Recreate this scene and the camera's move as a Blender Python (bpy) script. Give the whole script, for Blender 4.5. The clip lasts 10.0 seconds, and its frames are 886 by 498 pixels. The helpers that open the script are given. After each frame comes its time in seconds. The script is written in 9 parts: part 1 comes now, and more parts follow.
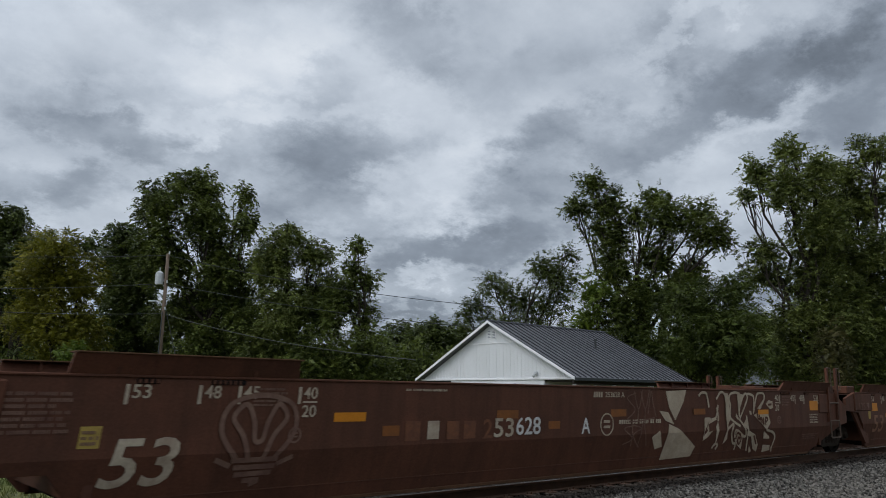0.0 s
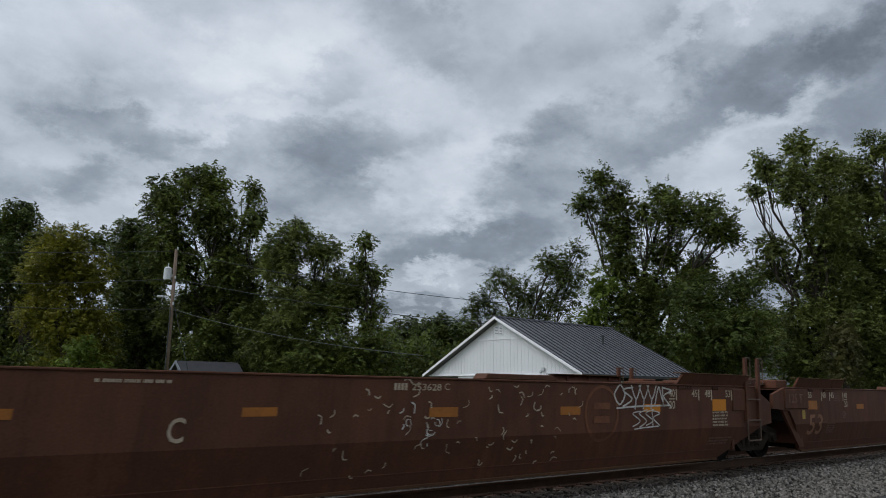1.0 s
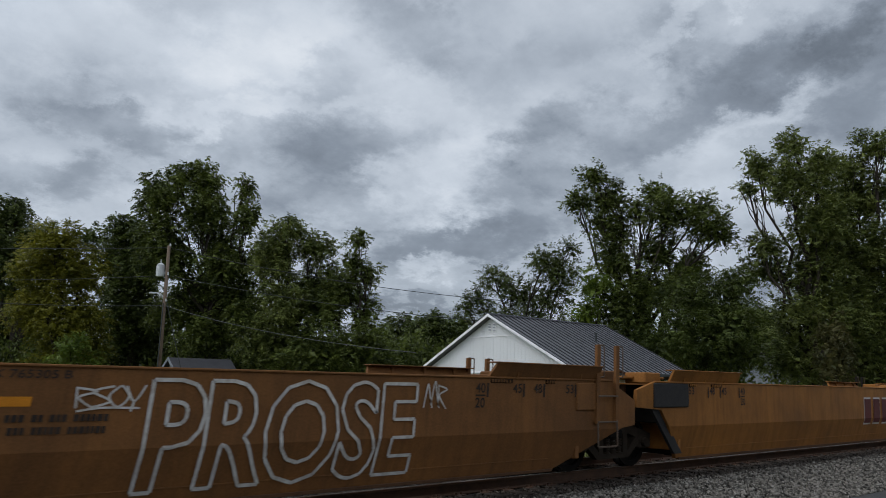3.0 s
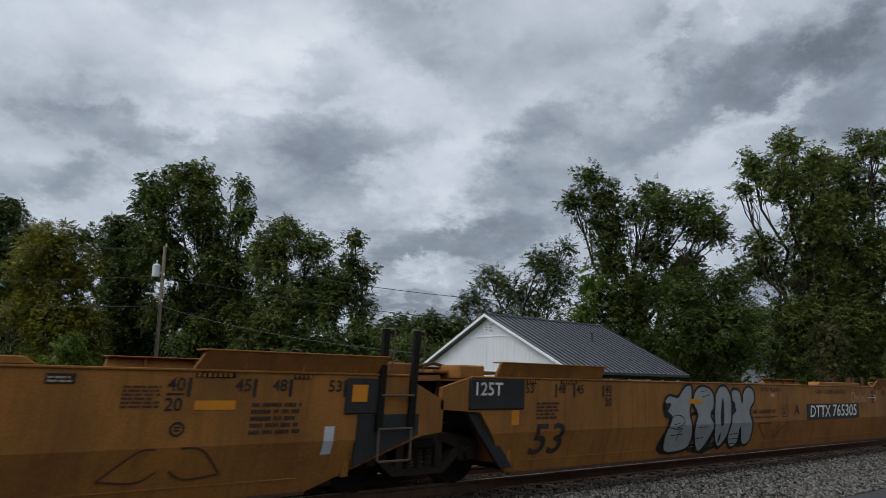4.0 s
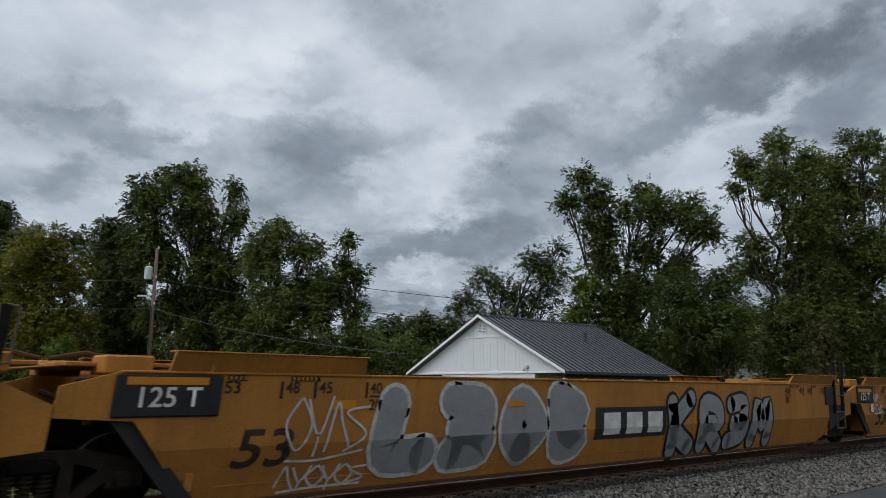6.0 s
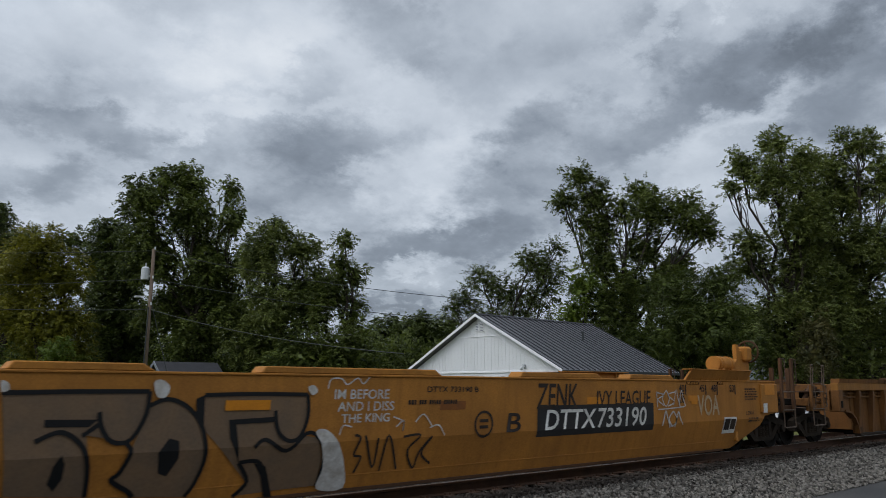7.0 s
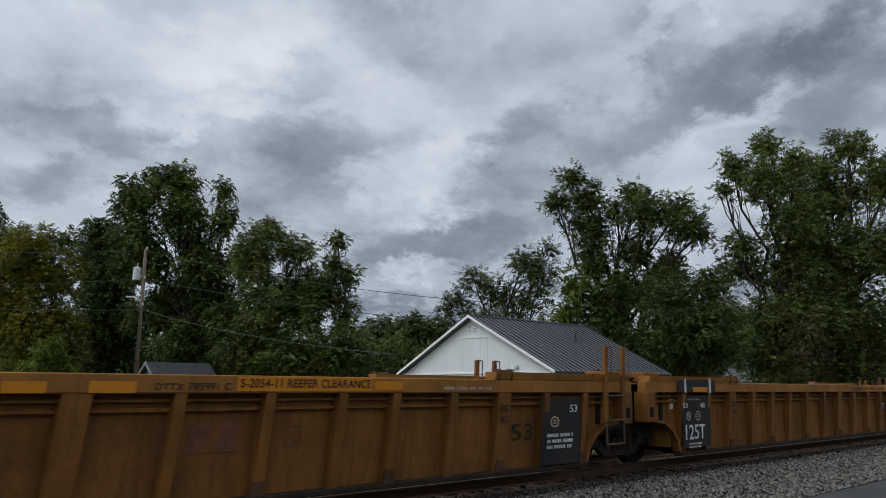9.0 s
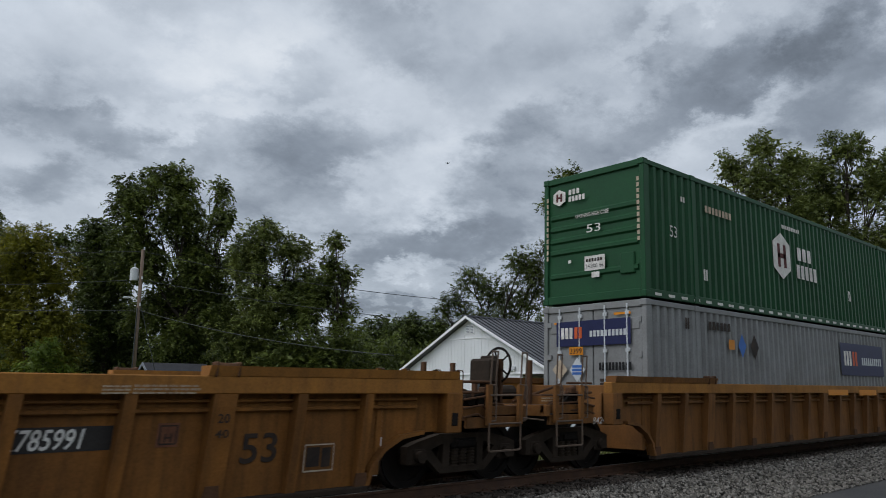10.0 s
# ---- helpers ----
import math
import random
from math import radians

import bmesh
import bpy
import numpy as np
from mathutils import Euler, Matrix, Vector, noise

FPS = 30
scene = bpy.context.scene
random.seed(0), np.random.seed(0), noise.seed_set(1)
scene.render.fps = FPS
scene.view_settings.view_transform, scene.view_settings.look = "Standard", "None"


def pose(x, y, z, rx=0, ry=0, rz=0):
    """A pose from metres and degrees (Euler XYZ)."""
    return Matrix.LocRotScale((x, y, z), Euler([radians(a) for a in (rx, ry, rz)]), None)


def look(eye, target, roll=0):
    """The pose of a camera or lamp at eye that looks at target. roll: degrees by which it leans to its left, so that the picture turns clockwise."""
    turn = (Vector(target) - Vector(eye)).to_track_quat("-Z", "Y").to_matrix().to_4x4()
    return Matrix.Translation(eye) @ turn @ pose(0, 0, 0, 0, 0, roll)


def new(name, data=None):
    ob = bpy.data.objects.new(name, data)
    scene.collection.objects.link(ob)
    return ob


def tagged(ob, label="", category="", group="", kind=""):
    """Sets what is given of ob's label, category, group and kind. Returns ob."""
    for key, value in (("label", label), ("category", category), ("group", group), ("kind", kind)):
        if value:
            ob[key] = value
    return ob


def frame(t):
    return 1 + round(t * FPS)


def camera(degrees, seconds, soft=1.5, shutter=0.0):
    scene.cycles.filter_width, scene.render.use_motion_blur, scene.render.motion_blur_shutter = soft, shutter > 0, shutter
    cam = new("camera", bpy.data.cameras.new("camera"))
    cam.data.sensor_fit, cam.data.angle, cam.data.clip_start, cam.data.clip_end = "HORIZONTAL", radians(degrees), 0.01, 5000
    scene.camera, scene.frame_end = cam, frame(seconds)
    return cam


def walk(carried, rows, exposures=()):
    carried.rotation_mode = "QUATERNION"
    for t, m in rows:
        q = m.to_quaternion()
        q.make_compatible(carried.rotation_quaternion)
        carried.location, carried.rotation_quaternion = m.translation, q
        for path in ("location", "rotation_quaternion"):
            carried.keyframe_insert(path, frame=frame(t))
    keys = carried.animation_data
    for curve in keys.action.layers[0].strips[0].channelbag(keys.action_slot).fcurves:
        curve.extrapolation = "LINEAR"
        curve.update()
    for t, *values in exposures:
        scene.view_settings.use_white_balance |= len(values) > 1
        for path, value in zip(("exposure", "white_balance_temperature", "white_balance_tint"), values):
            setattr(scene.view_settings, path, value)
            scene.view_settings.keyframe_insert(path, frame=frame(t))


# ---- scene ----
# ---------------------------------------------------------------- camera
EYE = (0.0, 0.0, 1.405)
cam = camera(61.5, 10.0, soft=0.75, shutter=0.62)
# the sensor is read out line by line, from the top
scene.cycles.rolling_shutter_type = "TOP"
scene.cycles.rolling_shutter_duration = 0.06
# seconds, heading to the right of the track's normal, tilt upwards, lean
HEADINGS = [
    (0.0, 40.984, 11.021, 0.617), (0.5, 40.684, 10.887, 0.711), (1.0, 40.412, 10.693, 0.793),
    (1.5, 40.534, 10.575, 0.745), (2.0, 40.667, 10.524, 0.753), (2.5, 40.788, 10.499, 0.82),
    (4.0, 41.201, 10.496, 0.725), (4.5, 41.33, 10.522, 0.63), (5.0, 41.456, 10.544, 0.6),
    (5.5, 41.605, 10.582, 0.516), (7.0, 41.962, 10.535, 0.115), (7.5, 42.081, 10.546, 0.032),
    (8.0, 42.237, 10.597, 0.02), (8.5, 42.383, 10.608, 0.105), (9.0, 42.509, 10.613, 0.18),
    (9.5, 42.634, 10.652, 0.19), (10.0, 42.691, 10.676, 0.227)]


def aim(heading, tilt, lean):
    a, b = radians(heading), radians(tilt)
    way = Vector((math.sin(a) * math.cos(b), math.cos(a) * math.cos(b), math.sin(b)))
    return look(EYE, Vector(EYE) + way, lean)


walk(cam, [(t, aim(h, e, r)) for t, h, e, r in HEADINGS])

# ---------------------------------------------------------------- sky and light
SUN_AZ, SUN_EL = radians(-72), radians(48)      # azimuth from +y towards +x
world = bpy.data.worlds.new("overcast_sky")
scene.world = world
world.use_nodes = True


class Nodes:
    """A short hand for node trees."""

    def __init__(self, tree):
        self.tree = tree
        tree.nodes.clear()

    def add(self, kind, **sets):
        n = self.tree.nodes.new(kind)
        for k, val in sets.items():
            if k in n.inputs:
                n.inputs[k].default_value = val
            else:
                setattr(n, k, val)
        return n

    def link(self, a, b):
        self.tree.links.new(a, b)

    def put(self, value, socket):
        if isinstance(value, bpy.types.NodeSocket):
            self.link(value, socket)
        else:
            socket.default_value = value

    def math(self, op, a, b=0.0, c=0.0, clamp=False):
        n = self.add("ShaderNodeMath", operation=op, use_clamp=clamp)
        for i, v in enumerate((a, b, c)):
            self.put(v, n.inputs[i])
        return n.outputs[0]

    def noise(self, vec, scale, detail=4.0, rough=0.55, distort=0.0):
        n = self.add("ShaderNodeTexNoise")
        n.inputs["Scale"].default_value = scale
        n.inputs["Detail"].default_value = detail
        n.inputs["Roughness"].default_value = rough
        n.inputs["Distortion"].default_value = distort
        if vec is not None:
            self.link(vec, n.inputs["Vector"])
        return n

    def ramp(self, fac, stops):
        n = self.add("ShaderNodeValToRGB")
        el = n.color_ramp.elements
        while len(el) < len(stops):
            el.new(0.5)
        for e, (p, c) in zip(el, stops):
            e.position, e.color = p, (*c, 1) if len(c) == 3 else c
        self.put(fac, n.inputs[0])
        return n.outputs[0]

    def mix(self, fac, a, b, blend="MIX"):
        n = self.add("ShaderNodeMix", data_type="RGBA", blend_type=blend)
        self.put(fac, n.inputs["Factor"])
        for v, s in ((a, n.inputs[6]), (b, n.inputs[7])):
            self.put(v if isinstance(v, bpy.types.NodeSocket) else (*v, 1), s)
        return n.outputs[2]


def build_sky():
    n = Nodes(world.node_tree)
    out = n.add("ShaderNodeOutputWorld")
    bg = n.add("ShaderNodeBackground")
    n.link(bg.outputs[0], out.inputs[0])
    co = n.add("ShaderNodeTexCoord")
    sep = n.add("ShaderNodeSeparateXYZ")
    n.link(co.outputs["Generated"], sep.inputs[0])
    x, y, z = sep.outputs
    az = n.math("MULTIPLY", n.math("ARCTAN2", x, y), 57.2958)
    el = n.math("MULTIPLY", n.math("ARCSINE", z), 57.2958)
    # cloud sheet seen in perspective
    h = n.math("ADD", n.math("MAXIMUM", z, 0.0), 0.42)
    flat = n.add("ShaderNodeCombineXYZ")
    n.link(n.math("DIVIDE", x, h), flat.inputs[0])
    n.link(n.math("DIVIDE", y, h), flat.inputs[1])
    big = n.noise(flat.outputs[0], 3.2, 8.0, 0.6, 0.25)
    fine = n.noise(flat.outputs[0], 10.0, 8.0, 0.62, 0.15)
    wob = n.noise(flat.outputs[0], 5.5, 8.0, 0.66)
    wsep = n.add("ShaderNodeSeparateXYZ")
    n.link(wob.outputs["Color"], wsep.inputs[0])
    waz = n.math("ADD", az, n.math("MULTIPLY", n.math("SUBTRACT", wsep.outputs[0], 0.5), 15.0))
    wel = n.math("ADD", el, n.math("MULTIPLY", n.math("SUBTRACT", wsep.outputs[1], 0.5), 11.0))
    total = n.math("ADD", n.math("MULTIPLY", n.math("SUBTRACT", big.outputs[0], 0.5), 0.34),
                   n.math("MULTIPLY", n.math("SUBTRACT", fine.outputs[0], 0.5), 0.30))
    # rounded heads of cloud
    bent = n.add("ShaderNodeVectorMath", operation="MULTIPLY_ADD")
    n.link(wob.outputs["Color"], bent.inputs[0])
    bent.inputs[1].default_value = (0.22, 0.22, 0.0)
    n.link(flat.outputs[0], bent.inputs[2])
    puff = n.add("ShaderNodeTexVoronoi", feature="SMOOTH_F1")
    puff.inputs["Scale"].default_value, puff.inputs["Smoothness"].default_value = 7.5, 0.3
    n.link(bent.outputs[0], puff.inputs["Vector"])
    total = n.math("ADD", total, n.math("MULTIPLY", n.math("SUBTRACT", 0.42, puff.outputs["Distance"]), 0.24))
    # heavier and thinner places of the sheet: azimuth, elevation, half widths, slope, weight
    for a, e, wa, we, turn, k in CLOUDS:
        ca, sa = math.cos(radians(turn)), math.sin(radians(turn))
        da, de = n.math("SUBTRACT", waz, a), n.math("SUBTRACT", wel, e)
        p = n.math("DIVIDE", n.math("ADD", n.math("MULTIPLY", da, ca), n.math("MULTIPLY", de, sa)), wa)
        q = n.math("DIVIDE", n.math("SUBTRACT", n.math("MULTIPLY", de, ca), n.math("MULTIPLY", da, sa)), we)
        r2 = n.math("ADD", n.math("MULTIPLY", p, p), n.math("MULTIPLY", q, q))
        soft = n.math("EXPONENT", n.math("MULTIPLY", n.math("POWER", r2, 1.7), -0.9))
        total = n.math("ADD", total, n.math("MULTIPLY", soft, k))
    val = n.math("ADD", total, 0.56, clamp=True)
    cloud = n.ramp(val, [(0.0, (0.145, 0.170, 0.205)), (0.25, (0.252, 0.292, 0.35)), (0.47, (0.435, 0.49, 0.565)),
                         (0.72, (0.615, 0.675, 0.755)), (1.0, (0.84, 0.885, 0.94))])
    # the cover is thinner towards the sun, so brighter there
    sun = Vector((math.sin(SUN_AZ) * math.cos(SUN_EL), math.cos(SUN_AZ) * math.cos(SUN_EL), math.sin(SUN_EL)))
    dot = n.add("ShaderNodeVectorMath", operation="DOT_PRODUCT")
    n.link(co.outputs["Generated"], dot.inputs[0])
    dot.inputs[1].default_value = sun
    glow = n.math("MULTIPLY_ADD", n.math("MAXIMUM", n.math("SUBTRACT", dot.outputs["Value"], 0.35), 0.0), 1.7, 1.0)
    gl = n.add("ShaderNodeCombineXYZ")
    for i in range(3):
        n.link(glow, gl.inputs[i])
    lit = n.mix(1.0, cloud, gl.outputs[0], "MULTIPLY")
    sky = n.add("ShaderNodeTexSky", sky_type="NISHITA", sun_disc=False)
    sky.sun_elevation, sky.sun_rotation = SUN_EL, SUN_AZ
    blue = n.mix(1.0, sky.outputs[0], (0.09, 0.09, 0.09), "MULTIPLY")
    n.link(n.mix(0.93, blue, lit), bg.inputs[0])


CLOUDS = [
    (32.6, 18.1, 7.5, 2.3, 6, -0.22), (29.6, 15.2, 4.9, 2, 10, -0.12), (16.8, 17.6, 7.7, 1.6, -4, -0.22), (12.7, 14, 5.4, 1.4, 0, -0.2),
    (30.6, 23, 2.9, 1.7, 30, -0.15), (12.2, 19.8, 4.2, 1.3, 0, -0.1), (38.8, 27.2, 4.6, 2.4, -20, -0.2), (48.1, 24.5, 6.2, 2, 15, -0.12),
    (58.8, 25.6, 3.6, 1.8, 0, -0.14), (66.7, 22.9, 7.7, 2.7, 15, -0.34), (72.1, 21.5, 4.4, 5.6, 0, -0.3), (61.6, 23.3, 4.3, 1.7, 0, -0.12)]
CLOUDS += [
    (48.6, 19.7, 3.9, 1.7, 12, -0.27), (56.7, 18.1, 6.8, 2.4, 8, -0.25), (47.9, 15.2, 4.9, 3.5, 0, -0.17), (42, 10.9, 6.6, 1.8, 6, -0.34),
    (51.4, 14.7, 2.7, 2.6, 0, -0.08), (31.4, 12.8, 5.8, 1.7, 0, -0.14), (39.8, 5.9, 6.1, 0.7, 0, -0.2), (64.5, 6.7, 2.6, 1.3, 0, -0.26),
    (41.3, 22.1, 19.1, 7.4, 0, 0.07), (17.8, 24.1, 12.2, 2.6, 0, 0.13), (25.3, 23.8, 7.6, 1.7, 0, 0.08), (25.1, 20.7, 9.2, 0.8, 5, 0.14)]
CLOUDS += [
    (22.3, 18.5, 1.7, 1.1, 40, 0.22), (42.1, 16.6, 3.6, 3.3, 30, 0.24), (36, 14.6, 2.5, 2, 0, 0.16), (39.4, 8.7, 1.8, 0.9, 0, 0.24),
    (38.5, 7.1, 5.7, 2.4, 0, -0.16), (60.5, 25.9, 6.3, 0.8, 28, 0.17), (65.3, 19.4, 7.8, 1.2, 25, 0.2), (61.8, 14.4, 3.1, 2.6, 0, 0.1),
    (38.9, 21.9, 3.3, 2.6, 0, 0.13), (30.9, 27.1, 5.8, 2.6, 0, 0.16), (69.6, 25.3, 2.9, 0.9, 20, 0.1), (11.3, 10.7, 2.7, 1.3, 0, 0.08)]
build_sky()

sun_data = bpy.data.lights.new("sun", "SUN")
sun_data.energy, sun_data.angle, sun_data.color = 0.9, radians(35), (1.0, 0.97, 0.93)
sun_light = new("sun", sun_data)
sun_way = Vector((math.sin(SUN_AZ) * math.cos(SUN_EL), math.cos(SUN_AZ) * math.cos(SUN_EL), math.sin(SUN_EL)))
sun_light.matrix_world = look(sun_way * 300, (0, 0, 0))
scene.view_settings.exposure = 0.0

# ---------------------------------------------------------------- materials
def surface(name, colour, rough=0.7, metal=0.0, second=None, scale=3.0, grain=30.0, bump=0.2, dist=0.01,
            amount=0.6, third=None, stretch=(1, 1, 1), spec=0.2, vary=0.0, islands=0.0):
    """A paint, stone or metal with stains at a large scale, grain at a small one and fine relief."""
    m = bpy.data.materials.new(name)
    m.use_nodes = True
    n = Nodes(m.node_tree)
    out = n.add("ShaderNodeOutputMaterial")
    b = n.add("ShaderNodeBsdfPrincipled")
    n.link(b.outputs[0], out.inputs[0])
    co = n.add("ShaderNodeTexCoord")
    mp = n.add("ShaderNodeMapping")
    mp.inputs["Scale"].default_value = stretch
    n.link(co.outputs["Object"], mp.inputs[0])
    v = mp.outputs[0]
    second = second or tuple(c * 0.72 for c in colour)
    stain = n.noise(v, scale, 6.0, 0.6, 0.3)
    fac = n.ramp(stain.outputs[0], [(0.36, (0, 0, 0)), (0.66, (amount, amount, amount))])
    col = n.mix(fac, colour, second)
    g = n.noise(v, grain, 5.0, 0.65)
    if third:
        col = n.mix(n.ramp(g.outputs[0], [(0.56, (0, 0, 0)), (0.7, (0.8, 0.8, 0.8))]), col, third)
    else:
        lev = n.ramp(g.outputs[0], [(0.3, (0.86, 0.86, 0.86)), (0.7, (1.1, 1.1, 1.1))])
        col = n.mix(1.0, col, lev, "MULTIPLY")
    if vary or islands:
        if islands:
            pick, vary = n.add("ShaderNodeNewGeometry").outputs["Random Per Island"], islands
        else:
            pick = n.add("ShaderNodeObjectInfo").outputs["Random"]
        k = n.math("MULTIPLY_ADD", pick, vary, 1.0 - vary / 2)
        c = n.add("ShaderNodeCombineXYZ")
        for i in range(3):
            n.link(k, c.inputs[i])
        col = n.mix(1.0, col, c.outputs[0], "MULTIPLY")
    n.link(col, b.inputs["Base Color"])
    n.link(n.math("MULTIPLY_ADD", g.outputs[0], 0.25, rough - 0.12), b.inputs["Roughness"])
    b.inputs["Metallic"].default_value = metal
    b.inputs["Specular IOR Level"].default_value = spec
    if bump:
        bp = n.add("ShaderNodeBump")
        bp.inputs["Strength"].default_value, bp.inputs["Distance"].default_value = bump, dist
        n.link(g.outputs[0], bp.inputs["Height"])
        n.link(bp.outputs[0], b.inputs["Normal"])
    return m


def foliage(name, dark, light, amber=None):
    """Leaves: each clump has its own shade; a little light comes through."""
    m = bpy.data.materials.new(name)
    m.use_nodes = True
    n = Nodes(m.node_tree)
    out = n.add("ShaderNodeOutputMaterial")
    geo = n.add("ShaderNodeNewGeometry")
    co = n.add("ShaderNodeTexCoord")
    patch = n.noise(co.outputs["Object"], 0.35, 3.0, 0.6)
    clump = n.noise(co.outputs["Object"], 1.3, 2.0, 0.5)
    mixf = n.math("ADD", n.math("MULTIPLY", geo.outputs["Random Per Island"], 0.5),
                  n.math("ADD", n.math("MULTIPLY_ADD", patch.outputs[0], 0.9, -0.45),
                         n.math("MULTIPLY_ADD", clump.outputs[0], 1.1, -0.45)), clamp=True)
    stops = [(0.0, dark), (0.75, light)]
    if amber:
        stops.append((1.0, amber))
    col = n.ramp(mixf, stops)
    b = n.add("ShaderNodeBsdfPrincipled")
    n.link(col, b.inputs["Base Color"])
    b.inputs["Roughness"].default_value = 0.46
    b.inputs["Specular IOR Level"].default_value = 0.28
    t = n.add("ShaderNodeBsdfTranslucent")
    n.link(col, t.inputs[0])
    mx = n.add("ShaderNodeMixShader")
    mx.inputs[0].default_value = 0.35
    n.link(b.outputs[0], mx.inputs[1])
    n.link(t.outputs[0], mx.inputs[2])
    n.link(mx.outputs[0], out.inputs[0])
    return m


M_GRASS = surface("grass_ground", (0.10, 0.12, 0.03), 0.95, second=(0.17, 0.14, 0.06), scale=0.35, grain=14, bump=0.8, dist=0.05, third=(0.06, 0.09, 0.02))
M_ASPHALT = surface("asphalt", (0.055, 0.055, 0.056), 0.9, second=(0.09, 0.085, 0.08), scale=0.6, grain=90, bump=0.5, dist=0.01)
M_BALLASTBED = surface("ballast_bed", (0.075, 0.07, 0.066), 0.95, second=(0.04, 0.035, 0.032), scale=1.1, grain=24, bump=1.0, dist=0.05, third=(0.15, 0.145, 0.14))
M_STONE = surface("ballast_stone", (0.185, 0.172, 0.152), 0.9, second=(0.068, 0.058, 0.048), scale=9, grain=60, bump=0.4, dist=0.005, islands=1.7)
M_STONEDARK = surface("dark_brown_stone", (0.085, 0.07, 0.058), 0.85, second=(0.035, 0.028, 0.024), scale=9, grain=60, bump=0.4, dist=0.005, islands=1.3)
M_TIE = surface("creosoted_tie", (0.036, 0.026, 0.02), 0.9, second=(0.07, 0.055, 0.043), scale=5, grain=40, bump=0.6, stretch=(6, 1, 6), vary=0.5)
M_RAIL = surface("rail_steel", (0.10, 0.055, 0.035), 0.75, second=(0.05, 0.032, 0.025), scale=4, grain=60)
M_RAILTOP = surface("rail_running_band", (0.52, 0.52, 0.52), 0.28, 1.0, scale=4, grain=60, bump=0.05)
M_SIDING = surface("white_siding", (0.71, 0.72, 0.73), 0.6, second=(0.62, 0.63, 0.63), scale=0.9, grain=25, bump=0.1, amount=0.5)
M_TRIM = surface("white_trim", (0.82, 0.82, 0.83), 0.5, scale=2, grain=30, bump=0.05, amount=0.3)
M_ROOF = surface("charcoal_roof_metal", (0.118, 0.12, 0.134), 0.42, 0.1, spec=0.5, second=(0.15, 0.153, 0.165), scale=1.3, grain=20, bump=0.05, amount=0.7)
# seam shade as colour: a darker copy of the roof metal
M_SEAMSHADE = surface("shaded_roof_seam", (0.04, 0.042, 0.048), 0.5, 0.1, spec=0.3, scale=2, grain=20, bump=0.05)
M_SHINGLE = surface("grey_shingles", (0.060, 0.060, 0.066), 0.9, second=(0.04, 0.04, 0.043), scale=2, grain=30, bump=0.5)
M_CLAP = surface("grey_clapboard", (0.23, 0.25, 0.28), 0.7, scale=1.5, grain=30)
M_DARKGLASS = surface("dark_window_glass", (0.015, 0.017, 0.02), 0.12, scale=2, grain=8, bump=0.0, spec=0.6)
M_DARKROOM = surface("porch_dark", (0.055, 0.05, 0.045), 0.9, scale=1.5, grain=20)
M_POLE = surface("weathered_pole_wood", (0.13, 0.095, 0.07), 0.9, second=(0.22, 0.17, 0.13), scale=3, grain=25, stretch=(4, 4, 0.5), bump=0.4)
M_GALV = surface("galvanised_grey", (0.55, 0.57, 0.58), 0.45, 0.2, scale=4, grain=40, bump=0.05)
M_WIRE = surface("black_wire", (0.05, 0.055, 0.055), 0.5, scale=2, grain=10, bump=0.0)
M_BARK = surface("bark", (0.038, 0.031, 0.025), 0.95, second=(0.07, 0.058, 0.046), scale=1.5, grain=14, stretch=(3, 3, 0.6), bump=0.8, dist=0.03)
M_LEAF = foliage("leaves_green", (0.022, 0.034, 0.008), (0.175, 0.215, 0.045))
M_LEAFD = foliage("leaves_dark", (0.016, 0.027, 0.007), (0.140, 0.178, 0.040))
M_LEAFY = foliage("leaves_yellowing", (0.075, 0.082, 0.010), (0.27, 0.255, 0.028), (0.40, 0.29, 0.038))
M_LEAFG = foliage("leaves_greyish", (0.036, 0.052, 0.013), (0.245, 0.285, 0.074))
M_LEAFB = foliage("leaves_browned", (0.05, 0.055, 0.018), (0.13, 0.115, 0.04), (0.20, 0.13, 0.055))
M_LEAFL = foliage("leaves_light", (0.06, 0.095, 0.014), (0.17, 0.225, 0.03))

# ---------------------------------------------------------------- mesh helpers
def mesh_object(name, bm, material, parent=None, label="", smooth=False):
    me = bpy.data.meshes.new(name)
    bmesh.ops.recalc_face_normals(bm, faces=bm.faces[:])
    bm.to_mesh(me)
    bm.free()
    if smooth:
        me.shade_smooth()
    for m in material if isinstance(material, (list, tuple)) else (material,):
        me.materials.append(m)
    ob = new(name, me)
    if parent is not None:
        ob.parent = parent
    if label:
        ob["label"] = label
    return ob


def part(name, bm, material, parent, label="", smooth=False):
    return mesh_object(name, bm, material, parent, label, smooth)


def thing(name, at=(0, 0, 0)):
    ob = new(name)
    ob.empty_display_size = 0.2
    ob.matrix_basis = Matrix.Translation(at)
    return ob


def box(bm, lo, hi, bevel=0.0, mat=0):
    """A box between two corners, its edges rounded by bevel."""
    lo, hi = Vector(lo), Vector(hi)
    r = bmesh.ops.create_cube(bm, size=1.0, matrix=Matrix.Translation((lo + hi) / 2) @ Matrix.Diagonal((*(hi - lo), 1)))
    vs = r["verts"]
    if bevel:
        es = list({e for v in vs for e in v.link_edges})
        r = bmesh.ops.bevel(bm, geom=es, offset=bevel, segments=1, affect="EDGES", clamp_overlap=True)
        vs = [v for v in r["verts"]] or vs
    if mat:
        for f in {f for v in vs for f in v.link_faces}:
            f.material_index = mat
    return vs


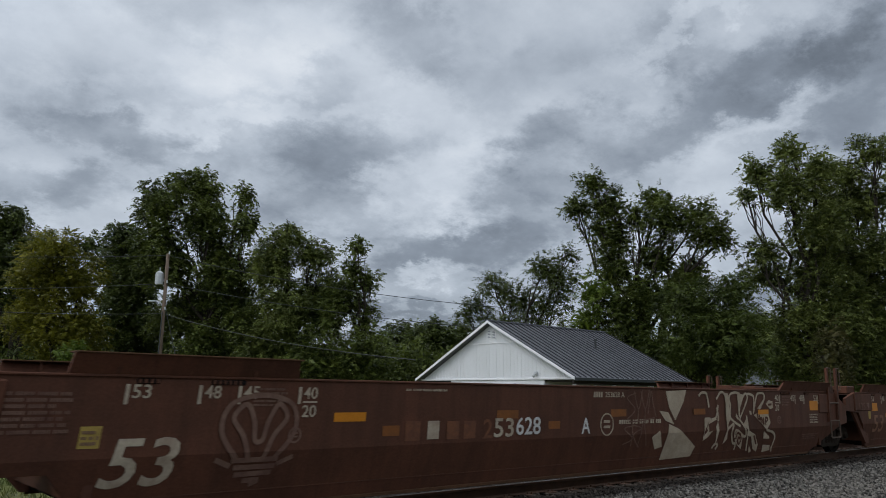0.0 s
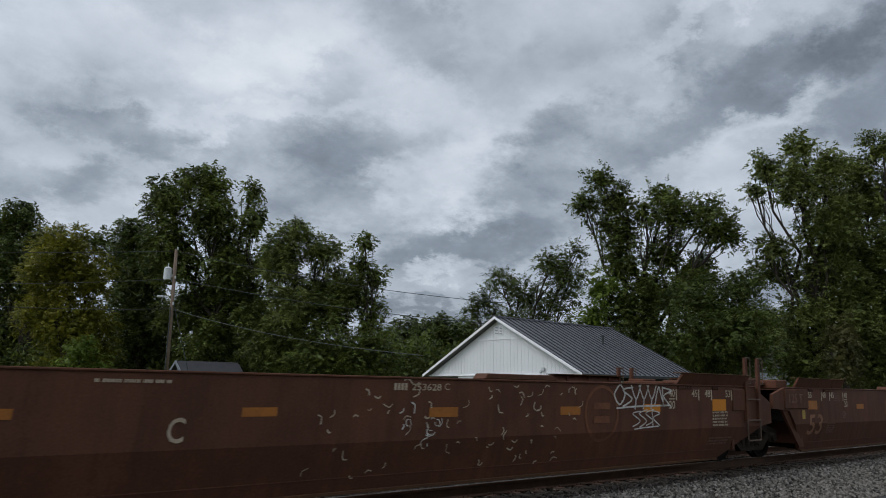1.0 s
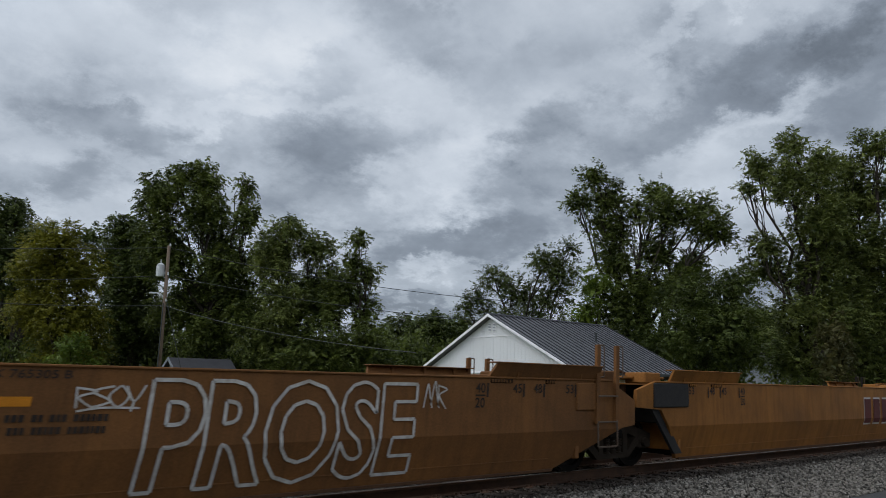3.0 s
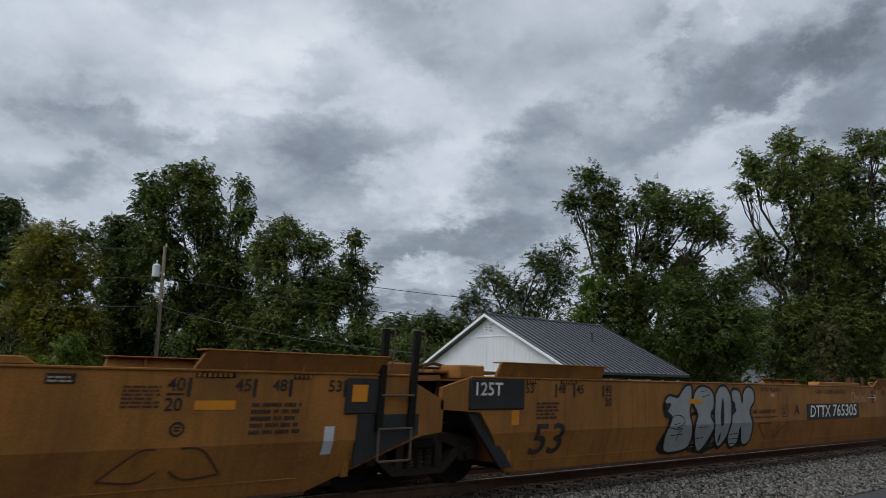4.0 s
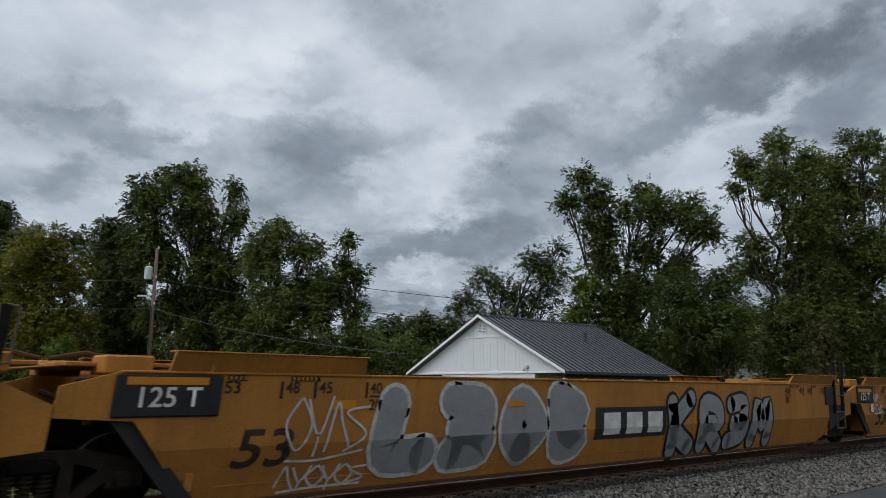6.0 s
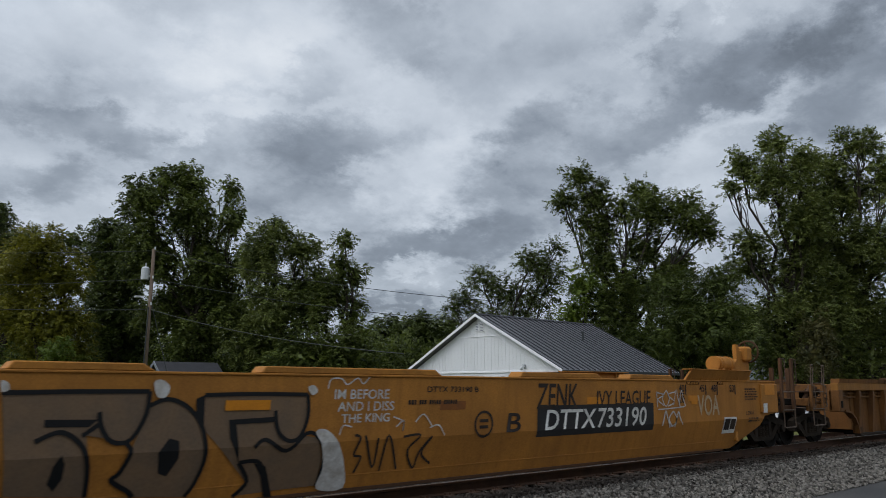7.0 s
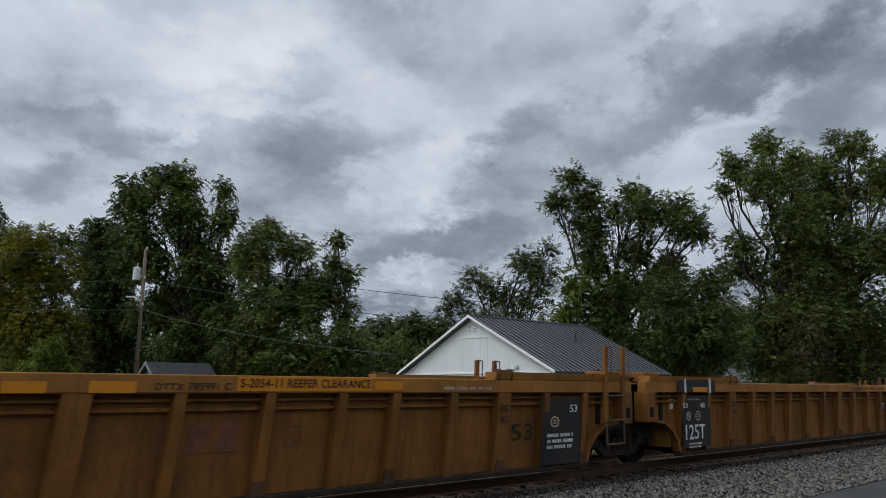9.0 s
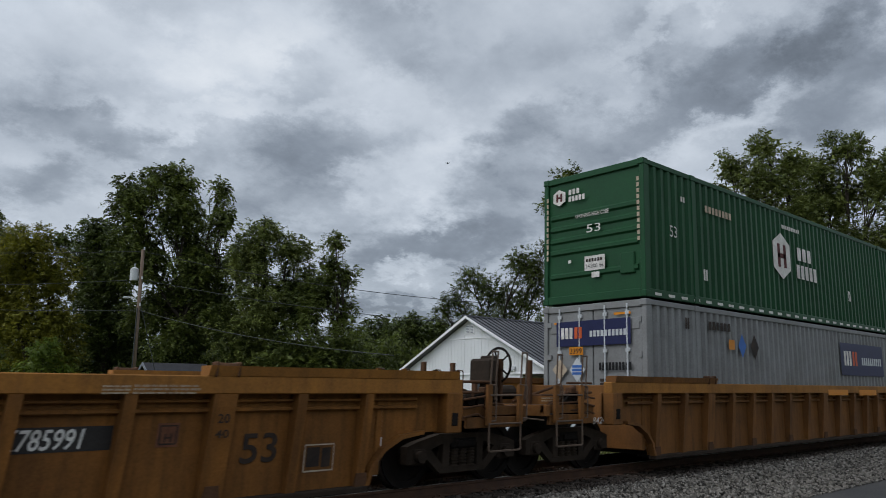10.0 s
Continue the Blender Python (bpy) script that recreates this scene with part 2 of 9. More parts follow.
def bar(bm, a, b, r, segs=8, r2=None, caps=True):
    """A round bar from a to b."""
    a, b = Vector(a), Vector(b)
    d = b - a
    m = Matrix.Translation((a + b) / 2) @ d.to_track_quat("Z", "Y").to_matrix().to_4x4()
    bmesh.ops.create_cone(bm, cap_ends=caps, segments=segs, radius1=r, radius2=r if r2 is None else r2, depth=d.length, matrix=m)


def beam(bm, a, b, wide, deep, up=(0, 0, 1)):
    """A square bar from a to b."""
    a, b = Vector(a), Vector(b)
    d = (b - a).normalized()
    s = d.cross(Vector(up)).normalized() * wide / 2
    u = s.cross(d).normalized() * deep / 2
    vs = [bm.verts.new(p + q) for p in (a, b) for q in (s + u, -s + u, -s - u, s - u)]
    for i in range(4):
        j = (i + 1) % 4
        bm.faces.new((vs[i], vs[j], vs[4 + j], vs[4 + i]))
    bm.faces.new(vs[:4][::-1])
    bm.faces.new(vs[4:])


def pipe(bm, pts, r, segs=6):
    """A bent round bar through pts."""
    pts = [Vector(p) for p in pts]
    for a, b in zip(pts, pts[1:]):
        bar(bm, a, b, r, segs)
    for p in pts[1:-1]:
        bmesh.ops.create_icosphere(bm, subdivisions=1, radius=r, matrix=Matrix.Translation(p))


def prism(bm, outline, lo, hi, axis="y"):
    """An outline of (a, b) points drawn out from lo to hi along an axis; for y the points are x, z; for x they are y, z."""
    def at(p, d):
        return (p[0], d, p[1]) if axis == "y" else (d, p[0], p[1]) if axis == "x" else (p[0], p[1], d)
    lo_v = [bm.verts.new(at(p, lo)) for p in outline]
    hi_v = [bm.verts.new(at(p, hi)) for p in outline]
    k = len(outline)
    for i in range(k):
        j = (i + 1) % k
        bm.faces.new((lo_v[i], lo_v[j], hi_v[j], hi_v[i]))
    bm.faces.new(lo_v[::-1])
    bm.faces.new(hi_v)


def disc_ring(bm, centre, r_out, r_in, lo, hi, segs=24):
    """A ring round the y axis between y = lo and y = hi."""
    cx, cz = centre
    loops = []
    for y, r in ((lo, r_out), (hi, r_out), (hi, r_in), (lo, r_in)):
        loops.append([bm.verts.new((cx + r * math.cos(2 * math.pi * i / segs), y, cz + r * math.sin(2 * math.pi * i / segs))) for i in range(segs)])
    for a in range(4):
        p, q = loops[a], loops[(a + 1) % 4]
        for i in range(segs):
            j = (i + 1) % segs
            bm.faces.new((p[i], p[j], q[j], q[i]))

# ---------------------------------------------------------------- ground and track
GROUND = -0.5
TRACK_Y = 9.39


def build_ground():
    bm = bmesh.new()
    xs = [-1500, -300, -80, -30, 0, 30, 80, 160, 400, 1500]
    ys = [-1500, -200, -40, -2.0, 5.95, 13.0, 40, 80, 200, 600, 1500]
    g = [[bm.verts.new((x, y, GROUND)) for y in ys] for x in xs]
    for i in range(len(xs) - 1):
        for j in range(len(ys) - 1):
            bm.faces.new((g[i][j], g[i + 1][j], g[i + 1][j + 1], g[i][j + 1]))
    tagged(mesh_object("ground", bm, M_GRASS), "green and straw-coloured mown grass beyond the track", "grass", kind="structure")
    bm = bmesh.new()
    box(bm, (-120, 0.4, GROUND - 0.2), (200, 5.9, GROUND + 0.03), 0.02)
    tagged(mesh_object("road", bm, M_ASPHALT), "worn grey asphalt lane beside the ballast", "road", kind="structure")
    bm = bmesh.new()
    prism(bm, [(5.9, GROUND - 0.1), (6.0, GROUND + 0.04), (7.45, -0.23), (11.3, -0.23), (12.7, GROUND + 0.02), (12.9, GROUND - 0.1)], -120, 200, "x")
    tagged(mesh_object("ballast_bed", bm, M_BALLASTBED), "grey crushed-stone ballast bed of the railway", "ballast", kind="structure")


build_ground()


def build_rails():
    for y in (TRACK_Y - 0.7525, TRACK_Y + 0.7525):
        bm = bmesh.new()
        prism(bm, [(y - 0.075, -0.172), (y + 0.075, -0.172), (y + 0.075, -0.16), (y + 0.012, -0.14), (y + 0.012, -0.045), (y + 0.036, -0.035),
                   (y + 0.036, -0.006), (y + 0.03, 0.0), (y - 0.03, 0.0), (y - 0.036, -0.006), (y - 0.036, -0.035), (y - 0.012, -0.045), (y - 0.012, -0.14), (y - 0.075, -0.16)], -100, 180, "x")
        rail = tagged(mesh_object("rail", bm, M_RAIL), "rusty steel rail with a polished running band", "rail", "rails of the track")
        bm = bmesh.new()
        box(bm, (-100, y - 0.026, 0.0), (180, y + 0.026, 0.003))
        part("running_band", bm, M_RAILTOP, rail, "bright worn steel band")


build_rails()

# trees: name, leaves, distance along the view line, offset across it, clumps of the crown (offset, height, half width, half height)
TREES = []
TREES.append(("walnut_tree", M_LEAF, 48, -15.1, [(-18.3, 15.1, 1.09, 1.07), (-16.4, 14.7, 1.53, 1.45), (-18.7, 13.0, 1.75, 1.61), (-15.9, 12.5, 1.89, 1.76), (-13.4, 13.8, 0.73, 0.99), (-13.2, 11.9, 1.02, 1.38), (-18.3, 10.2, 1.82, 1.61), (-15.1, 9.8, 2.0, 1.72), (-19.9, 13.8, 0.66, 0.76), (-16.6, 6.8, 2.26, 1.84), (-13.5, 6.9, 1.82, 1.76), (-15.1, 4.3, 2.19, 1.53), (-17.5, 8.7, 1.6, 1.5), (-14.4, 8.4, 1.6, 1.5), (-12.5, 9.4, 1.2, 1.3), (-18.0, 5.9, 1.7, 1.5), (-12.7, 5.2, 1.6, 1.5)],
              "tall leafy green tree with a ragged crown"))
TREES.append(("yellowing_tree", M_LEAFY, 44, -22.8, [(-23.2, 9.4, 1.6, 1.12), (-24.4, 8.0, 1.6, 1.33), (-22.0, 7.7, 1.6, 1.47), (-24.5, 5.6, 1.84, 1.68), (-22.1, 5.0, 2.0, 1.68), (-22.9, 3.1, 2.17, 1.4)],
              "rounded tree with yellowing green leaves"))
TREES.append(("dark_tree", M_LEAFD, 53, -30.7, [(-32.2, 13.7, 1.05, 1.1), (-31.5, 11.6, 0.88, 0.93), (-30.1, 12.0, 1.05, 0.76), (-26.2, 11.7, 0.97, 0.68), (-33.5, 12.6, 1.21, 1.69), (-31.8, 9.3, 2.41, 2.11), (-32.3, 6.0, 2.41, 2.53)],
              "dark green tree at the edge of the grove"))
TREES.append(("shade_tree", M_LEAFD, 52, -21.9, [(-22.9, 11.8, 1.18, 0.99), (-23.5, 9.8, 1.42, 1.49), (-21.7, 9.5, 1.42, 1.91), (-22.4, 6.1, 2.37, 2.49), (-21.6, 3.5, 2.37, 1.86)],
              "dark green broadleaf tree behind the utility pole"))
TREES.append(("drooping_tree", M_LEAFG, 46, -9.1, [(-10.1, 10.8, 1.33, 0.81), (-10.8, 9.1, 1.47, 1.47), (-8.5, 9.9, 1.26, 0.95), (-7.9, 7.6, 1.61, 1.69), (-9.9, 6.1, 1.95, 1.98), (-10.8, 3.9, 2.09, 1.65)],
              "green tree with drooping branches"))
TREES.append(("slender_tree", M_LEAF, 45, -5.3, [(-5.5, 10.2, 0.61, 0.72), (-5.8, 8.7, 0.75, 1.0), (-4.9, 8.0, 0.75, 0.79), (-6.1, 6.9, 1.16, 1.43), (-4.9, 5.7, 0.89, 1.29), (-7.3, 5.6, 1.37, 1.43), (-7.5, 3.3, 2.73, 1.51), (-4.8, 3.4, 1.71, 1.43)],
              "slim green tree with a knobbly crown"))
TREES.append(("thicket_tree", M_LEAFD, 60, -2.8, [(-3.7, 5.6, 1.64, 1.24), (-1.2, 5.7, 1.73, 1.34), (-2.3, 3.9, 2.73, 1.53), (0.8, 5.9, 1.37, 1.15), (-5.5, 4.3, 1.82, 1.72), (1.3, 3.9, 2.28, 1.43)],
              "dark green thicket tree behind the white house"))
TREES.append(("airy_tree", M_LEAFD, 48, 4.4, [(3.1, 8.4, 0.87, 0.76), (4.2, 7.6, 1.02, 1.15), (2.0, 6.8, 0.95, 0.99), (1.2, 6.4, 0.58, 0.61), (6.3, 9.3, 1.02, 1.15), (7.6, 8.6, 1.02, 1.45), (6.1, 6.9, 1.38, 1.3), (8.0, 10.4, 0.73, 0.54), (3.9, 5.6, 1.46, 0.99)],
              "grey-green tree with thin airy branches"))
TREES.append(("poplar_tree", M_LEAF, 46, 12.1, [(9.4, 14.9, 1.05, 0.66), (8.3, 13.1, 1.05, 0.73), (10.2, 13.6, 1.26, 1.1), (9.6, 11.7, 0.84, 0.81), (10.9, 11.6, 1.05, 1.61), (10.3, 9.0, 1.26, 1.61), (13.4, 13.9, 1.05, 0.88), (13.6, 12.1, 1.33, 1.39), (15.9, 12.9, 1.19, 0.88), (16.1, 11.4, 1.4, 1.03), (13.3, 9.9, 1.26, 1.47), (15.3, 8.9, 1.47, 1.32), (12.0, 7.4, 1.3, 1.5), (13.6, 7.2, 1.4, 1.2), (17.2, 11.0, 0.8, 0.7), (11.9, 12.4, 0.7, 1.0), (10.4, 6.2, 1.75, 1.54)],
              "tall poplar with two leafy tops"))
TREES.append(("hemlock_tree", M_LEAFD, 44, 14.4, [(14.3, 6.5, 2.07, 1.4), (15.4, 5.0, 2.67, 1.61), (13.2, 4.0, 2.0, 1.58), (16.9, 7.4, 1.34, 1.19), (16.2, 3.5, 2.34, 1.26), (11.2, 4.0, 1.67, 1.58)],
              "dense dark evergreen tree beside the house"))
TREES.append(("backdrop_tree", M_LEAFG, 92, 38.1, [(36.1, 9.7, 2.79, 1.91), (39.2, 9.6, 2.79, 1.76), (37.3, 6.6, 4.89, 2.64)],
              "pale green trees in the distance"))
TREES.append(("oak_tree", M_LEAFG, 45, 22.0, [(21.5, 16.5, 1.16, 0.93), (19.2, 15.1, 0.96, 1.08), (20.8, 14.0, 1.71, 1.43), (23.0, 15.1, 1.23, 1.43), (18.8, 13.8, 0.68, 0.5), (22.6, 11.3, 1.91, 1.86), (19.3, 10.0, 1.23, 0.86), (19.9, 8.8, 1.37, 0.93), (22.7, 8.6, 2.05, 1.86), (21.1, 5.8, 1.71, 1.65), (23.8, 5.9, 2.05, 2.01), (20.9, 3.3, 2.05, 1.43), (25.3, 3.2, 2.05, 1.79)],
              "large spreading green tree with lighter leaves"))
TREES.append(("maple_tree", M_LEAFG, 47, 27.1, [(27.9, 17.2, 1.43, 0.9), (26.1, 16.1, 1.07, 0.97), (27.2, 14.0, 2.0, 1.95), (29.7, 14.6, 1.78, 2.25), (26.9, 10.1, 2.14, 2.1), (29.6, 9.7, 2.14, 2.62), (25.2, 13.2, 1.3, 1.6), (25.0, 10.3, 1.5, 1.7), (25.2, 7.4, 1.5, 1.7), (27.2, 6.1, 2.14, 2.25), (29.4, 4.7, 2.14, 2.25)],
              "large full-crowned green tree"))
TREES.append(("brown_shrub", M_LEAFB, 42, 21.6, [(21.6, 4.3, 1.02, 1.41), (20.9, 3.0, 1.08, 1.0), (22.0, 3.1, 0.83, 1.0)],
              "dying shrub with brown hanging leaves"))
TREES.append(("light_shrub", M_LEAFL, 41, -20.5, [(-20.5, 3.1, 1.0, 0.85), (-21.1, 2.4, 0.81, 0.65), (-19.7, 2.3, 0.87, 0.65)],
              "light green bush below the trees"))
TREES.append(("light_sapling", M_LEAFL, 45, 8.8, [(8.8, 7.4, 1.02, 1.0), (8.4, 5.7, 1.09, 1.22), (9.4, 4.0, 1.23, 1.22)],
              "bright green young tree behind the house"))

HEAD = Vector((math.sin(radians(41.33)), math.cos(radians(41.33)), 0))
SIDE = Vector((math.cos(radians(41.33)), -math.sin(radians(41.33)), 0))


def across(depth, u, z=0.0):
    """A place at a depth along the line of view and an offset across it."""
    return HEAD * depth + SIDE * u + Vector((0, 0, z))


def limb(bm, a, b, r0, r1, rng, bends=4, sway=0.12):
    """A tapered, slightly crooked limb."""
    a, b = Vector(a), Vector(b)
    n = (b - a).length
    pts = [a.lerp(b, i / bends) + (Vector((rng.uniform(-1, 1), rng.uniform(-1, 1), rng.uniform(-0.4, 0.6))) * n * sway * (1 - abs(2 * i / bends - 1)) if 0 < i < bends else Vector())
           for i in range(bends + 1)]
    rings = []
    for i, p in enumerate(pts):
        d = (pts[min(i + 1, bends)] - pts[max(i - 1, 0)]).normalized()
        s = d.orthogonal().normalized()
        t = d.cross(s)
        r = r0 + (r1 - r0) * i / bends
        rings.append([bm.verts.new(p + (s * math.cos(k * math.pi / 3) + t * math.sin(k * math.pi / 3)) * r) for k in range(6)])
    for p, q in zip(rings, rings[1:]):
        for k in range(6):
            j = (k + 1) % 6
            bm.faces.new((p[k], p[j], q[j], q[k]))
    bm.faces.new(rings[-1])
    return pts


def leaf_quads(at, ax, nrm, size, rng):
    """Pointed leaves, bent along the midrib: four corners each."""
    ax = ax - nrm * (ax * nrm).sum(1)[:, None]
    ax /= np.linalg.norm(ax, axis=1)[:, None] + 1e-9
    sd = np.cross(nrm, ax)
    L, w = size[:, None], size[:, None] * rng.uniform(0.34, 0.56, (len(at), 1))
    return np.stack([at - ax * L * 0.5, at + sd * w * 0.5 + nrm * w * 0.14, at + ax * L * 0.5, at - sd * w * 0.5 + nrm * w * 0.14], 1).reshape(-1, 3)


def unit(v):
    return v / (np.linalg.norm(v, axis=1)[:, None] + 1e-9)


def loose_leaves(at, size, rng):
    n = len(at)
    nrm, ax = rng.normal(size=(n, 3)), rng.normal(size=(n, 3))
    nrm[:, 2] += 0.55
    ax[:, 2] -= 0.5
    return leaf_quads(at, ax, unit(nrm), size, rng)


def sprays(at, out, long, droop, size, rng, pairs=5):
    """Twigs that arch outwards and down, with leaves in pairs along them."""
    n = len(at)
    across_way = unit(np.cross(out, np.array([0.0, 0.0, 1.0])) + rng.normal(size=(n, 3)) * 0.25)
    L = long * rng.uniform(0.55, 1.2, n)[:, None]
    down = np.array([0.0, 0.0, -1.0])
    rows = []
    for i in range(pairs):
        t = (i + 0.6) / pairs
        mid = at + out * L * t + down * L * droop * 1.6 * t * t
        way = unit(out + down * droop * 3.0 * t)
        for s in (-1, 1):
            ax = unit(way * 0.75 + across_way * (0.75 * s) + rng.normal(size=(n, 3)) * 0.25)
            nrm = unit(np.array([0.0, 0.0, 0.9]) + out * 0.45 + rng.normal(size=(n, 3)) * 0.38)
            z = size * rng.uniform(0.7, 1.25, n) * (1.0 - 0.3 * t)
            rows.append(leaf_quads(mid + ax * (z * 0.5)[:, None], ax, nrm, z, rng))
    return np.concatenate(rows)


def leaf_mesh(name, v):
    """A mesh of four-cornered leaves from their corners."""
    n = len(v) // 4
    me = bpy.data.meshes.new(name)
    me.vertices.add(4 * n)
    me.vertices.foreach_set("co", v.astype(np.float32).ravel())
    me.loops.add(4 * n)
    me.loops.foreach_set("vertex_index", np.arange(4 * n, dtype=np.int32))
    me.polygons.add(n)
    me.polygons.foreach_set("loop_start", np.arange(0, 4 * n, 4, dtype=np.int32))
    me.update(calc_edges=True)
    me.validate()
    return me


def build_tree(index, name, leaves, depth, u, lobes, label):
    rng = random.Random(100 + index)
    nrng = np.random.default_rng(200 + index)
    base = across(depth, u, GROUND)
    tree = tagged(thing(name, base), label, "tree")
    top = max(z + b for _, z, _, b in lobes) - GROUND
    bm = bmesh.new()
    r = 0.028 * top
    fork = Vector((0, 0, top * 0.42))
    spine = limb(bm, (0, 0, -0.1), fork, r, r * 0.7, rng, 5, 0.03)
    crown_leaves, cents, sizes = [], [], []
    side, head = np.array(SIDE), np.array(HEAD)
    full = 0.94 if name == "walnut_tree" else 1.06
    dense, long, droop, size = HABIT.get(name, (1.0, 0.62, 0.35, 0.24))
    scale = depth / 47
    for lu, lz, a, b in lobes:
        off = rng.uniform(-0.5, 0.5) * a * 1.6
        c = SIDE * (lu - u) + HEAD * off + Vector((0, 0, lz - GROUND))
        start = spine[rng.randrange(2, 6)] if c.z > top * 0.3 else spine[1]
        pts = limb(bm, start, c, r * 0.32, r * 0.09, rng, 5, 0.10)
        a, b = a * full, b * full
        area = 4 * math.pi * a * b
        # clumps of sprays on the lobe, with hollows between them
        m = max(8, int(area * 1.6 * dense))
        d = nrng.normal(size=(m, 3))
        d[:, 2] += 0.15
        d /= np.linalg.norm(d, axis=1)[:, None]
        far = nrng.uniform(0.0, 1.0, m) ** 0.45 * nrng.uniform(0.8, 1.12, m)
        spot = ((d[:, :1] * a) * side + (d[:, 1:2] * a * 0.9) * head + np.stack([0 * far, 0 * far, d[:, 2] * b], 1)) * far[:, None] + np.array(c)
        for q in spot[:: max(1, m // 9)]:
            limb(bm, pts[rng.randrange(3, 6)], Vector(q), r * 0.07, 0.012, rng, 3, 0.12)
        fat = nrng.uniform(0.26, 0.58, m) * min(1.0, 0.55 + 0.3 * a)
        k = np.maximum(4, (fat ** 2 * 56).astype(int))
        at, room = np.repeat(spot, k, 0), np.repeat(fat, k)
        out = nrng.normal(size=(len(at), 3)) + np.repeat(d, k, 0) * 0.7
        out[:, 2] += 0.2
        out /= np.linalg.norm(out, axis=1)[:, None]
        crown_leaves.append(sprays(at + out * (room * nrng.uniform(0.3, 0.9, len(at)))[:, None], out, long * scale, droop, size * scale, nrng))
        # shaded leaves inside
        q = int(area * (11.0 if name != "airy_tree" else 2.0))
        d = nrng.normal(size=(q, 3))
        d *= (nrng.uniform(0.05, 0.85, q) / np.linalg.norm(d, axis=1))[:, None]
        cents.append((d[:, :1] * a) * side + (d[:, 1:2] * a * 0.9) * head + np.stack([0 * d[:, 0], 0 * d[:, 0], d[:, 2] * b], 1) + np.array(c))
        sizes.append(nrng.uniform(0.3, 0.55, q))
    crown_leaves.append(loose_leaves(np.concatenate(cents), np.concatenate(sizes), nrng))
    part("trunk", bm, M_BARK, tree, smooth=True)
    crown = new("crown", leaf_mesh("crown", np.concatenate(crown_leaves)))
    crown.data.materials.append(leaves)
    crown.parent = tree
    return tree


# how full the crown is, length of its sprays, how far they droop, length of a leaf
HABIT = {"walnut_tree": (1.0, 0.62, 0.42, 0.28), "dark_tree": (1.0, 0.7, 0.45, 0.27), "shade_tree": (1.5, 0.7, 0.4, 0.26), "yellowing_tree": (2.0, 0.42, 0.2, 0.20),
         "drooping_tree": (1.7, 0.5, 0.3, 0.22), "slender_tree": (1.7, 0.42, 0.2, 0.2), "airy_tree": (1.7, 0.5, 0.1, 0.19), "poplar_tree": (1.3, 0.42, 0.05, 0.22),
         "oak_tree": (1.35, 0.42, 0.08, 0.22), "maple_tree": (1.35, 0.42, 0.08, 0.22), "hemlock_tree": (1.6, 0.6, 0.3, 0.19), "brown_shrub": (0.8, 0.5, 0.8, 0.2)}
for i, row in enumerate(TREES):
    build_tree(i, *row)

